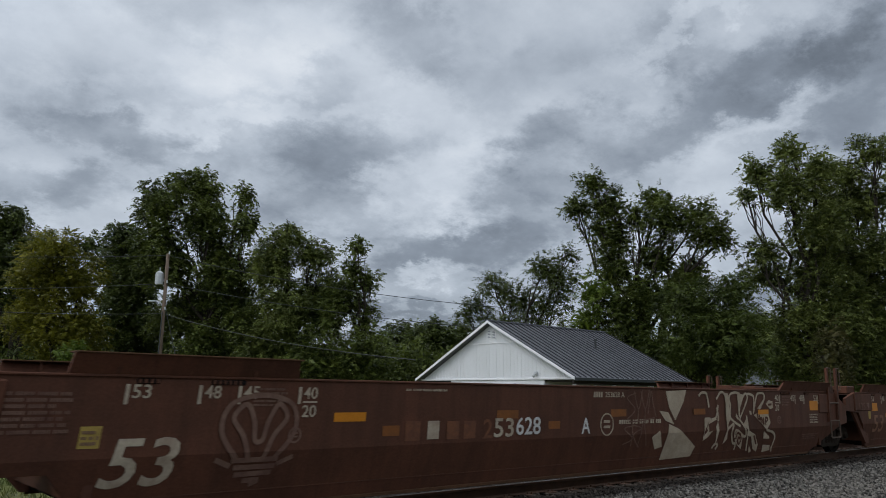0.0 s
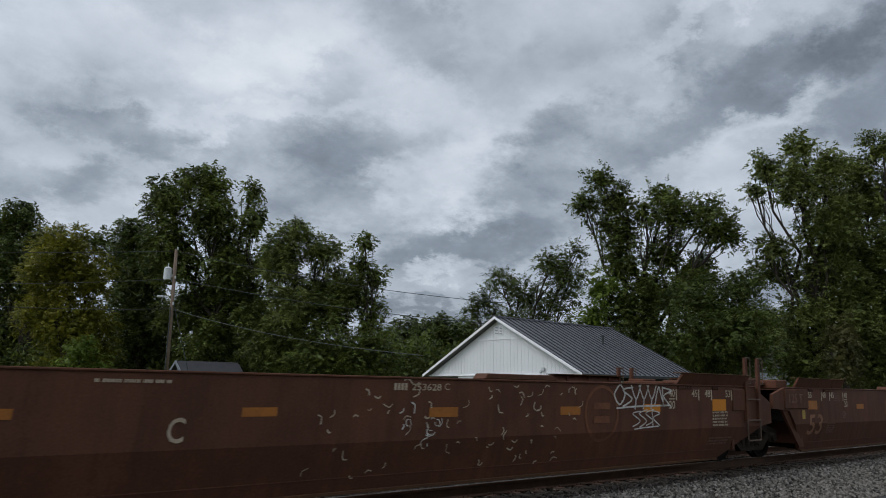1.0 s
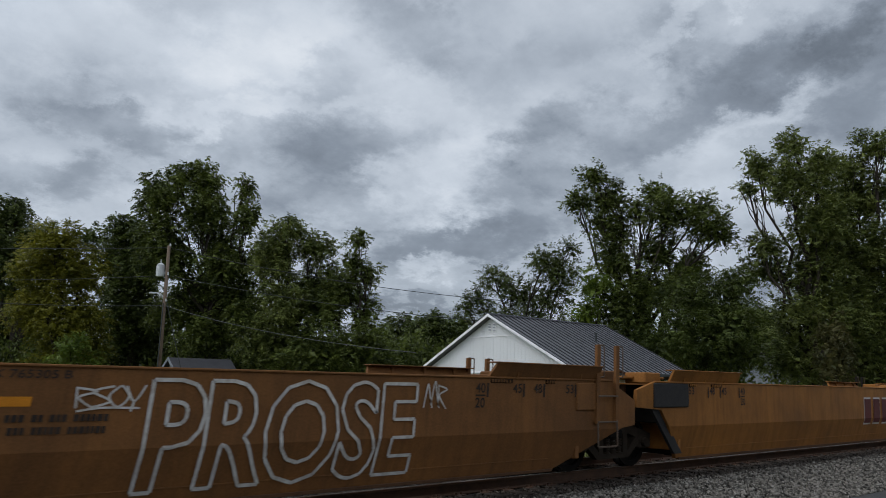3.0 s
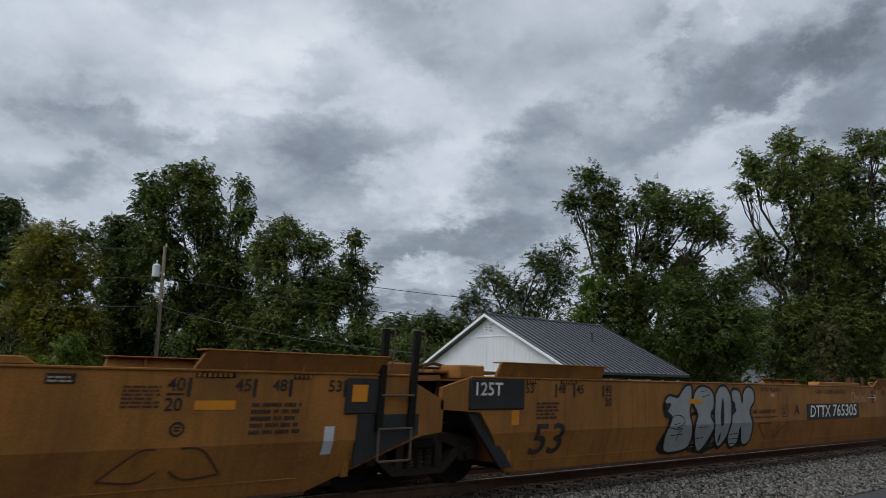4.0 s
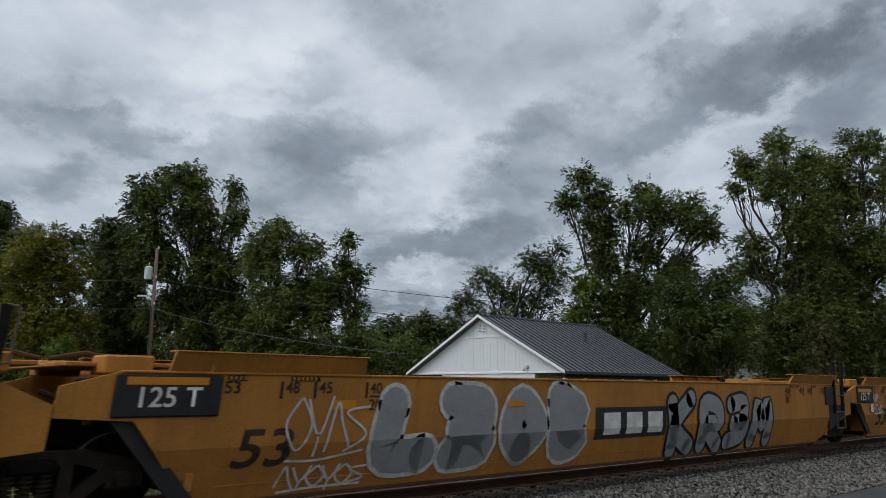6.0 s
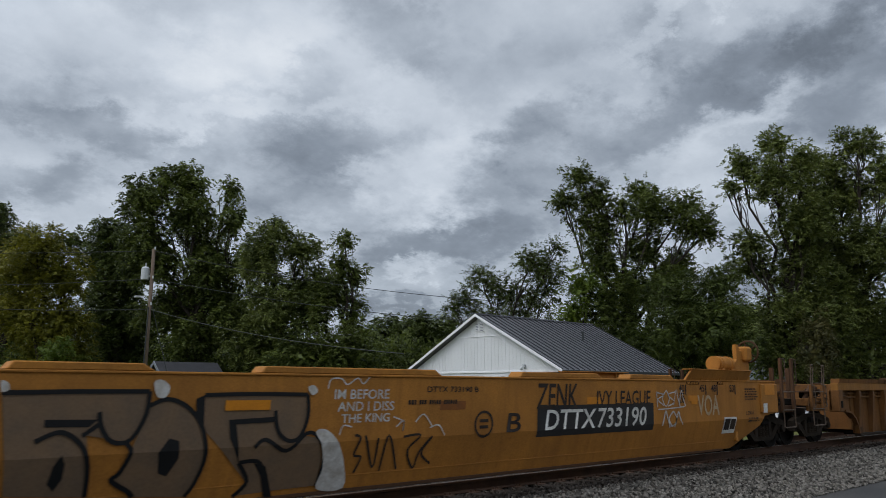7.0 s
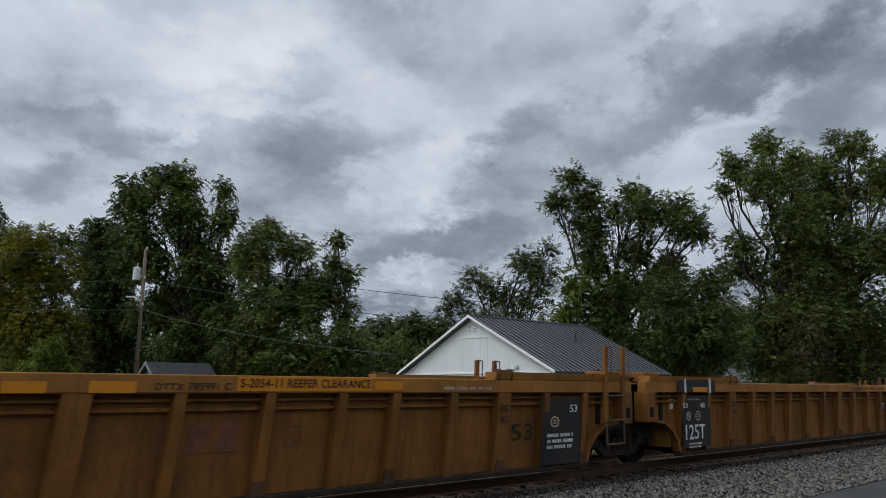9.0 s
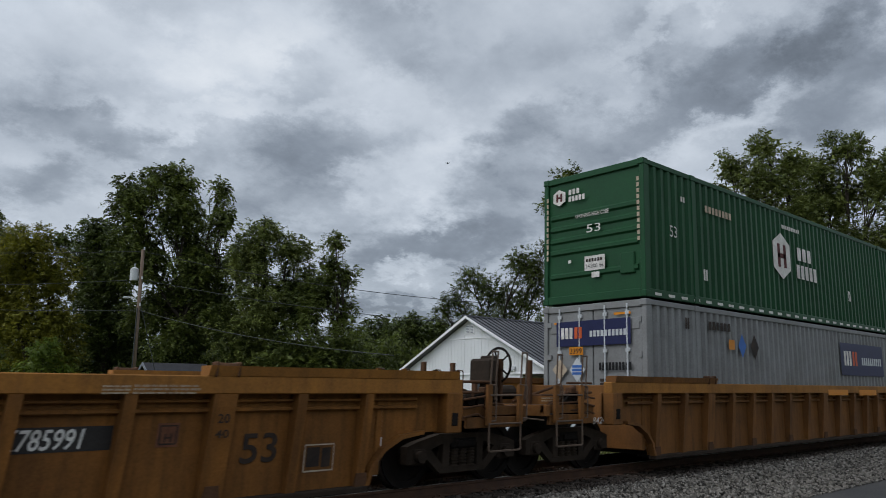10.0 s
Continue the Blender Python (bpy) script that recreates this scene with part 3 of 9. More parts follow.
# ---------------------------------------------------------------- the white house
def build_house():
    house = tagged(thing("house", (22.1, 17.8, GROUND)), "white-sided gabled house with a dark standing-seam metal roof", "house")
    L, Wd = 7.4, 9.0                              # along x, along y
    E, P, mid = 2.62, 4.92, 4.44                  # eave and ridge heights
    for x0, x1 in ((0.0, 0.15), (L - 0.15, L)):
        bm = bmesh.new()
        prism(bm, [(0.12, E - 0.06), (mid, P - 0.1), (Wd - 0.12, E - 0.06)], x0, x1, "x")
        g = part("gable_wall", bm, M_SIDING, house, "white board siding")
        if x0 == 0.0:
            for i in range(1, int(Wd / 0.2)):
                y = i * 0.2
                top = E + (P - E) * (1 - abs(y - mid) / mid) - 0.22
                if top > E + 0.05:
                    bm = bmesh.new()
                    box(bm, (-0.008, y - 0.01, E - 0.06), (0.0, y + 0.01, top))
                    part("siding_batten", bm, M_SIDING, g)
            bm = bmesh.new()
            box(bm, (-0.03, mid - 1.5, P - 0.93), (0.0, mid + 1.45, P - 0.88))
            part("gable_trim", bm, M_TRIM, g)
            bm = bmesh.new()
            box(bm, (-0.05, 0.0, E - 0.13), (0.02, Wd, E - 0.05), 0.01)
            part("gable_trim", bm, M_TRIM, g)
            for dy in (-0.22, 0.05):
                bm = bmesh.new()
                box(bm, (-0.03, mid + dy, P - 0.72), (0.0, mid + dy + 0.2, P - 0.36), 0.008)
                v = part("gable_vent", bm, M_TRIM, g, "white louvred vent")
                bm = bmesh.new()
                for q in range(5):
                    z = P - 0.69 + q * 0.065
                    box(bm, (-0.036, mid + dy + 0.025, z), (-0.03, mid + dy + 0.175, z + 0.03))
                part("louvre", bm, M_CLAP, v)
            bm = bmesh.new()
            box(bm, (-0.10, 1.9, E + 0.05), (0.0, 2.06, E + 0.18), 0.02)
            bar(bm, (-0.14, 1.98, E + 0.06), (-0.24, 1.94, E - 0.02), 0.05, 8)
            part("flood_light", bm, M_GALV, house, "small outdoor flood light")
    bm = bmesh.new()
    box(bm, (0.0, 1.6, 0.0), (L, 7.0, E - 0.13))
    part("main_wall", bm, M_SIDING, house)
    bm = bmesh.new()
    box(bm, (-0.03, 3.2, 1.55), (0.02, 4.3, E - 0.35), 0.01)
    w = part("window", bm, M_DARKGLASS, house, "dark window pane")
    bm = bmesh.new()
    for a, b, c, d in ((3.1, 1.45, 3.2, E - 0.27), (4.3, 1.45, 4.4, E - 0.27), (3.1, 1.45, 4.4, 1.55), (3.1, E - 0.35, 4.4, E - 0.27), (3.72, 1.55, 3.78, E - 0.35)):
        box(bm, (-0.05, a, b), (0.0, c, d))
    part("window_frame", bm, M_TRIM, w)
    for y0, y1, z0, z1, nm in ((0.05, 1.6, 0.0, 0.15, "porch_floor"), (7.0, Wd - 0.05, 0.0, 0.15, "porch_floor"),
                               (0.3, 1.6, E - 0.20, E - 0.14, "porch_ceiling"), (7.0, Wd - 0.3, E - 0.20, E - 0.14, "porch_ceiling")):
        bm = bmesh.new()
        box(bm, (0.05, y0, z0), (L - 0.05, y1, z1))
        part(nm, bm, M_DARKROOM, house)
    for y in (0.12, Wd - 0.26):
        bm = bmesh.new()
        box(bm, (0.0, y, E - 0.30), (L, y + 0.14, E - 0.12), 0.01)
        part("porch_beam", bm, M_DARKROOM, house)
        for k in range(7):
            bm = bmesh.new()
            x = 0.02 + k * (L - 0.16) / 6
            box(bm, (x, y + 0.01, 0.15), (x + 0.11, y + 0.12, E - 0.30), 0.008)
            part("porch_post", bm, M_TRIM, house)
    for k in range(3):
        bm = bmesh.new()
        x = 1.2 + 2.0 * k
        box(bm, (x, 1.57, 1.0), (x + 0.9, 1.61, 2.1), 0.01)
        part("window", bm, M_DARKGLASS, house, "dark window pane")
    # two slopes with raised seams, the seams' shade put into a darker colour
    o = 0.28
    for s in (-1, 1):
        ye = (-0.12 if s < 0 else Wd + 0.12)
        slope = (P - E) / mid
        z_e = E - 0.06
        bm = bmesh.new()
        a, b = Vector((-o, ye, z_e)), Vector((-o, mid, P))
        prism(bm, [(ye, z_e), (mid, P), (mid, P - 0.07), (ye, z_e - 0.07)], -o, L + o, "x")
        roof = part("roof_slope", bm, M_ROOF, house, "charcoal metal roof slope")
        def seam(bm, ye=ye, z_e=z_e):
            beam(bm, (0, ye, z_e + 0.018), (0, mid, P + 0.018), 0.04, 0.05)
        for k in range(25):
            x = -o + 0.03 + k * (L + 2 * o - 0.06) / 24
            shared("roof_seam", M_SEAMSHADE, roof, seam, ("seam", s), at=Matrix.Translation((x, 0, 0)))
        for x in (-o - 0.03, L + o):
            bm = bmesh.new()
            prism(bm, [(ye, z_e + 0.02), (mid, P + 0.02), (mid, P - 0.09), (ye, z_e - 0.09)], x, x + 0.03, "x")
            part("rake_board", bm, M_TRIM, house)
        bm = bmesh.new()
        box(bm, (-o, ye - 0.08 if s < 0 else ye, z_e - 0.12), (L + o, ye if s < 0 else ye + 0.08, z_e - 0.01), 0.01)
        part("gutter", bm, M_WIRE, house, "dark gutter along the eave")
    bm = bmesh.new()
    beam(bm, (-o, mid, P + 0.02), (L + o, mid, P + 0.02), 0.18, 0.05)
    part("ridge_cap", bm, M_ROOF, house)
    bm = bmesh.new()
    bar(bm, (4.55, 2.6, E + (P - E) * 2.6 / mid - 0.1), (4.55, 2.6, E + (P - E) * 2.6 / mid + 0.32), 0.045, 10)
    bar(bm, (4.55, 2.6, E + (P - E) * 2.6 / mid + 0.30), (4.55, 2.6, E + (P - E) * 2.6 / mid + 0.38), 0.07, 10)
    part("vent_pipe", bm, M_WIRE, house, "black roof vent pipe")


# a helper of the train, used by the roof as well
MESHES = {}


def shared(name, material, parent, build, key, label="", at=None, smooth=False):
    """A part that shares its mesh with all parts of the same key."""
    if key not in MESHES:
        bm = bmesh.new()
        build(bm)
        ob = part(name, bm, material, parent, label, smooth)
        MESHES[key] = ob.data
    else:
        ob = new(name, MESHES[key])
        ob.parent = parent
        if label:
            ob["label"] = label
    if at is not None:
        ob.matrix_basis = at
    return ob


build_house()


def cottage(name, at, turn, long, wide, eave, ridge, wall, roof_mat, label):
    """A small plain house far behind."""
    h = tagged(thing(name, at), label, "house")
    h.matrix_basis = Matrix.Translation(at) @ Matrix.Rotation(radians(turn), 4, "Z")
    bm = bmesh.new()
    prism(bm, [(-wide / 2, 0), (-wide / 2, eave), (0, ridge - 0.1), (wide / 2, eave), (wide / 2, 0)], -long / 2, long / 2, "x")
    w = part("wall", bm, wall, h)
    bm = bmesh.new()
    k = int(eave / 0.16)
    for i in range(k):
        box(bm, (-long / 2 - 0.012, -wide / 2, i * 0.16), (-long / 2, wide / 2, i * 0.16 + 0.02))
        box(bm, (-long / 2, -wide / 2 - 0.012, i * 0.16), (long / 2, -wide / 2, i * 0.16 + 0.02))
    part("clapboard", bm, wall, w)
    for s in (-1, 1):
        bm = bmesh.new()
        prism(bm, [(s * (wide / 2 + 0.3), eave - 0.18), (0, ridge), (0, ridge - 0.12), (s * (wide / 2 + 0.3), eave - 0.3)], -long / 2 - 0.3, long / 2 + 0.3, "x")
        part("roof_slope", bm, roof_mat, h)
        bm = bmesh.new()
        prism(bm, [(s * (wide / 2 + 0.32), eave - 0.16), (0, ridge + 0.02), (0, ridge - 0.16), (s * (wide / 2 + 0.32), eave - 0.34)], -long / 2 - 0.34, -long / 2 - 0.3, "x")
        part("rake_board", bm, wall, h)
    for k in (-0.25, 0.25):
        bm = bmesh.new()
        box(bm, (-long / 2 - 0.03, k * wide - 0.4, 0.9), (-long / 2 + 0.02, k * wide + 0.4, 2.0), 0.01)
        p = part("window", bm, M_DARKGLASS, h)
        bm = bmesh.new()
        box(bm, (k * long - 0.4, -wide / 2 - 0.03, 0.9), (k * long + 0.4, -wide / 2 + 0.02, 2.0), 0.01)
        part("window", bm, M_DARKGLASS, h)


cottage("small_house", across(43, -14.1, GROUND), 0, 3.1, 2.7, 2.35, 3.3, M_CLAP, M_SHINGLE, "small grey clapboard house with a shingle roof")
cottage("distant_house", across(76, 31.2, GROUND), 15, 9, 7, 3.0, 6.0, M_CLAP, M_SHINGLE, "distant house with a pale grey shingle roof")


def build_pole():
    base = across(39, -14.9, GROUND)
    pole = tagged(thing("utility_pole", base), "weathered wooden utility pole with a grey transformer", "pole")
    bm = bmesh.new()
    bar(bm, (0.0, 0, -0.1), (0, 0, 9.1), 0.115, 12, 0.085)
    part("shaft", bm, M_POLE, pole, smooth=True)
    bm = bmesh.new()
    c = -SIDE * 0.36
    bar(bm, (c.x, c.y, 7.45), (c.x, c.y, 8.05), 0.21, 16)
    bar(bm, (c.x, c.y, 8.05), (c.x, c.y, 8.14), 0.22, 16, 0.1)
    bar(bm, (c.x, c.y, 8.1), (c.x, c.y, 8.35), 0.03, 8)
    box(bm, (c.x * 0.5 - 0.06, c.y * 0.5 - 0.06, 7.6), (c.x * 0.5 + 0.06, c.y * 0.5 + 0.06, 7.7))
    part("transformer", bm, M_GALV, pole, "light grey transformer can")
    bm = bmesh.new()
    a = -SIDE
    pipe(bm, [(0, 0, 6.3), (a.x * 0.3, a.y * 0.3, 6.55), (a.x * 0.6, a.y * 0.6, 6.58)], 0.025)
    part("lamp_arm", bm, M_GALV, pole)
    bm = bmesh.new()
    box(bm, (a.x * 0.7 - 0.12, a.y * 0.7 - 0.12, 6.5), (a.x * 0.7 + 0.12, a.y * 0.7 + 0.12, 6.6), 0.03)
    part("lamp_head", bm, M_GALV, pole)
    bm = bmesh.new()
    g = SIDE * 1.9
    bar(bm, (0, 0, 6.5), (g.x, g.y, 0), 0.018, 6)
    part("guy_wire", bm, M_WIRE, pole)
    bm = bmesh.new()
    bar(bm, (-0.16, -0.1, 0), (-0.1, -0.1, 6.0), 0.03, 6)
    part("conduit", bm, M_WIRE, pole)
    for z in (9.05, 7.5, 6.1):
        bm = bmesh.new()
        bar(bm, (0.0, -0.17, z), (0.0, -0.17, z + 0.14), 0.045, 8)
        part("insulator", bm, M_GALV, pole)


build_pole()


def wire(a, b, sag, r=0.016):
    a, b = Vector(a), Vector(b)
    bm = bmesh.new()
    pts = [a.lerp(b, i / 14) - Vector((0, 0, 4 * sag * (i / 14) * (1 - i / 14))) for i in range(15)]
    rings = []
    s = (b - a).cross(Vector((0, 0, 1))).normalized()
    for p in pts:
        rings.append([bm.verts.new(p + (s * math.cos(k * 1.2566) + Vector((0, 0, 1)) * math.sin(k * 1.2566)) * r) for k in range(5)])
    for p, q in zip(rings, rings[1:]):
        for k in range(5):
            bm.faces.new((p[k], p[(k + 1) % 5], q[(k + 1) % 5], q[k]))
    tagged(mesh_object("overhead_wire", bm, M_WIRE), "thin dark overhead wire slung from the pole", "wire", "overhead wires")


WIRE_ENDS = [((39, -14.9, 8.5), (39, 3.0, 5.9), 0.35), ((39, -14.9, 5.4), (27.1, -1.1, 2.6), 0.3), ((39, -14.9, 7.0), (39, -42, 7.2), 0.5),
             ((39, -14.9, 5.4), (39, -42, 7.3), 0.7), ((39, -14.9, 7.0), (39, 6.0, 4.6), 0.4), ((39, -14.9, 8.5), (39, -42, 8.8), 0.3)]
for (d0, u0, z0), (d1, u1, z1), sag in WIRE_ENDS:
    wire(across(d0, u0, z0), across(d1, u1, z1), sag)


def parked_car():
    car = tagged(thing("parked_car", across(30, -3.3, GROUND)), "white parked car on the grass behind the track", "car")
    car.matrix_basis = Matrix.Translation(across(30, -3.6, GROUND)) @ Matrix.Rotation(radians(-35), 4, "Z")
    bm = bmesh.new()
    prism(bm, [(-2.2, 0.35), (-2.25, 0.8), (-1.2, 0.95), (1.4, 0.95), (2.2, 0.85), (2.25, 0.4)], -0.85, 0.85)
    bmesh.ops.bevel(bm, geom=bm.edges[:], offset=0.06, segments=2, affect="EDGES")
    part("body", bm, M_TRIM, car, smooth=True)
    bm = bmesh.new()
    prism(bm, [(-1.2, 0.93), (-0.55, 1.45), (0.75, 1.48), (1.5, 0.93)], -0.76, 0.76)
    bmesh.ops.bevel(bm, geom=bm.edges[:], offset=0.07, segments=2, affect="EDGES")
    part("cabin", bm, M_DARKGLASS, car, "dark glass cabin")
    bm = bmesh.new()
    box(bm, (-0.55, -0.7, 1.44), (0.78, 0.7, 1.52), 0.03)
    part("roof", bm, M_TRIM, car)
    for x in (-1.4, 1.4):
        for y in (-0.85, 0.62):
            bm = bmesh.new()
            bar(bm, (x, y, 0.32), (x, y + 0.22, 0.32), 0.32, 20)
            w = part("wheel", bm, M_WIRE, car)
            bm = bmesh.new()
            bar(bm, (x, y - 0.01, 0.32), (x, y + 0.23, 0.32), 0.19, 14)
            part("rim", bm, M_GALV, w)


parked_car()


def fence():
    f = tagged(thing("fence", across(40, -16.5, GROUND)), "low white board fence in front of the small house", "fence")
    for k in range(9):
        p = SIDE * (k * 1.3)
        bm = bmesh.new()
        box(bm, (p.x - 0.05, p.y - 0.05, 0), (p.x + 0.05, p.y + 0.05, 1.05), 0.01)
        part("post", bm, M_TRIM, f)
    for z in (0.35, 0.9):
        bm = bmesh.new()
        beam(bm, Vector((0, 0, z)), SIDE * 10.4 + Vector((0, 0, z)), 0.04, 0.12)
        part("rail", bm, M_TRIM, f)


fence()


def woods():
    """Undergrowth and far trees that close the view behind the grove, and an unseen light-blocking ring."""
    nrng = np.random.default_rng(9)
    for name, depth, deep, n, low, high, mat, label in (
            ("undergrowth", 55, 9, 62000, 0.0, 7.6, M_LEAF, "dark tangled undergrowth below the trees"),
            ("far_woods", 95, 22, 26000, 0.0, 6.5, M_LEAFG, "pale green woods in the distance")):
        u = nrng.uniform(-62, 75, n) * depth / 56
        h = np.array([0.62 + 0.5 * noise.noise(Vector((a * 0.16, depth, 0))) + 0.28 * noise.noise(Vector((a * 0.7, depth, 5))) for a in u])
        h = np.where((u > 20.6 * depth / 55) & (u < 25.2 * depth / 55), h * 0.3, h)     # a gap that lets a far roof show
        z = GROUND + nrng.uniform(0, 1, n) ** 0.8 * np.clip(h, 0.25, 1.1) * (high - low)
        d = depth + nrng.uniform(-deep / 2, deep / 2, n)
        pos = d[:, None] * np.array(HEAD) + u[:, None] * np.array(SIDE) + np.stack([0 * z, 0 * z, z], 1)
        pos = np.repeat(pos, 4, 0) + nrng.normal(size=(4 * n, 3)) * 0.3
        me = leaf_mesh(name, loose_leaves(pos, nrng.uniform(0.22, 0.5, 4 * n) * depth / 56, nrng))
        me.materials.append(mat)
        tagged(new(name, me), label, "undergrowth" if depth < 60 else "woods", kind="stuff")
    # unseen ring of leaves behind the camera, added to block low sky light
    n = 30000
    turn = radians(41.33) + nrng.uniform(radians(65), radians(295), n)
    rad = nrng.uniform(38, 52, n)
    h = np.array([0.75 + 0.35 * noise.noise(Vector((a * 9, 3, 0))) + 0.2 * noise.noise(Vector((a * 40, 3, 5))) for a in turn])
    z = GROUND + nrng.uniform(0, 1, n) * np.clip(h, 0.3, 1.2) * 8
    pos = np.stack([np.sin(turn) * rad, np.cos(turn) * rad, z], 1)
    keep = np.abs(pos[:, 1] - TRACK_Y) > 6
    pos = np.repeat(pos[keep], 3, 0) + nrng.normal(size=(3 * keep.sum(), 3)) * 0.5
    me = leaf_mesh("roadside_woods", loose_leaves(pos, nrng.uniform(0.6, 1.1, len(pos)), nrng))
    me.materials.append(M_LEAFD)
    tagged(new("roadside_woods", me), "unseen dark green leaves behind the camera, added to block low sky light", "woods", kind="stuff")


woods()


def stones(nrng, n, y0, y1, name, material, label):
    """Broken stones strewn along the track between two lines."""
    x = 3.5 + 42 * nrng.uniform(0, 1, n) ** 1.5
    y = nrng.uniform(y0, y1, n)
    top = np.interp(y, [5.7, 6.0, 7.45, 10.3], [GROUND + 0.03, GROUND + 0.05, -0.215, -0.195])
    base = np.array([(1, 1, 1), (1, -1, -1), (-1, 1, -1), (-1, -1, 1), (0, 0, 1.5), (1.3, 0, 0.1)]) * 0.6
    tri = np.array([(0, 4, 2), (0, 3, 4), (2, 4, 3), (0, 5, 3), (0, 2, 5), (2, 1, 5), (1, 3, 5), (1, 2, 3)])
    r = nrng.uniform(0.016, 0.044, n)
    a, b, c = nrng.uniform(0, 6.28, (3, n))
    ca, sa, cb, sb = np.cos(a), np.sin(a), np.cos(b), np.sin(b)
    v = base[None] * nrng.uniform(0.7, 1.3, (n, 6, 1)) * r[:, None, None] * np.stack([nrng.uniform(0.9, 1.5, n), nrng.uniform(0.8, 1.2, n), nrng.uniform(0.6, 1.0, n)], 1)[:, None]
    v1 = np.stack([v[..., 0] * ca[:, None] - v[..., 1] * sa[:, None], v[..., 0] * sa[:, None] + v[..., 1] * ca[:, None], v[..., 2]], -1)
    v2 = np.stack([v1[..., 0] * cb[:, None] - v1[..., 2] * sb[:, None], v1[..., 1], v1[..., 0] * sb[:, None] + v1[..., 2] * cb[:, None]], -1)
    v2 += np.stack([x, y, top + r * 0.35], 1)[:, None]
    f = (tri[None] + 6 * np.arange(n)[:, None, None]).reshape(-1)
    me = bpy.data.meshes.new(name)
    me.vertices.add(6 * n)
    me.vertices.foreach_set("co", v2.astype(np.float32).ravel())
    me.loops.add(len(f))
    me.loops.foreach_set("vertex_index", f.astype(np.int32))
    me.polygons.add(len(f) // 3)
    me.polygons.foreach_set("loop_start", np.arange(0, len(f), 3, dtype=np.int32))
    me.update(calc_edges=True)
    me.materials.append(material)
    tagged(new(name, me), label, "ballast", kind="stuff")


def track_details():
    bed = bpy.data.objects["ballast_bed"]
    def tie(bm):
        box(bm, (-0.11, -1.3, -0.2), (0.11, 1.3, -0.175), 0.012)
        box(bm, (-0.11, -1.3, -0.36), (0.11, 1.3, -0.2))
    def plate_mesh(bm):
        for y in (-0.7525, 0.7525):
            box(bm, (-0.09, y - 0.18, -0.176), (0.09, y + 0.18, -0.165), 0.003)
            for dx, dy in ((-0.05, -0.1), (0.05, 0.1), (0.05, -0.1)):
                bar(bm, (dx, y + dy, -0.17), (dx, y + dy, -0.135), 0.014, 6)
    rng = random.Random(5)
    for k in range(150):
        x = -8 + k * 0.51 + rng.uniform(-0.03, 0.03)
        shared("tie", M_TIE, bed, tie, "tie", at=Matrix.Translation((x, TRACK_Y + rng.uniform(-0.04, 0.04), 0)))
        shared("tie_plate", M_RAIL, bed, plate_mesh, "tie_plate", at=Matrix.Translation((x, TRACK_Y, 0)))
    # loose stones on the shoulder
    nrng = np.random.default_rng(3)
    stones(nrng, 46000, 5.75, 7.75, "ballast_stones", M_STONE, "loose grey crushed stones on the ballast shoulder")
    # darker, browner stones from the shoulder's edge inwards
    stones(nrng, 22000, 7.5, 10.2, "track_stones", M_STONEDARK, "dark brown stones along the rails")
    # blades of grass beyond the track
    n = 30000
    x, y = nrng.uniform(-2, 26, n), 12.6 + 12 * nrng.uniform(0, 1, n) ** 1.4
    h = nrng.uniform(0.05, 0.16, n)
    lean = nrng.normal(size=(n, 2)) * 0.05
    w = nrng.normal(size=(n, 2)) * 0.012
    p = np.stack([np.stack([x - w[:, 0], y - w[:, 1], 0 * x + GROUND], 1), np.stack([x + w[:, 0], y + w[:, 1], 0 * x + GROUND], 1),
                  np.stack([x + lean[:, 0], y + lean[:, 1], h + GROUND], 1)], 1).reshape(-1, 3)
    me = bpy.data.meshes.new("grass_blades")
    me.from_pydata(p.tolist(), [], np.arange(3 * n).reshape(-1, 3).tolist())
    me.materials.append(M_BLADE)
    tagged(new("grass_blades", me), "short green and dry grass blades", "grass", kind="stuff")


M_BLADE = foliage("grass_blades", (0.06, 0.08, 0.02), (0.13, 0.14, 0.04), (0.24, 0.19, 0.08))
track_details()

# ---------------------------------------------------------------- the train
SPEED = 23.88                                   # metres a second, towards -x
WHEEL_R = 0.457


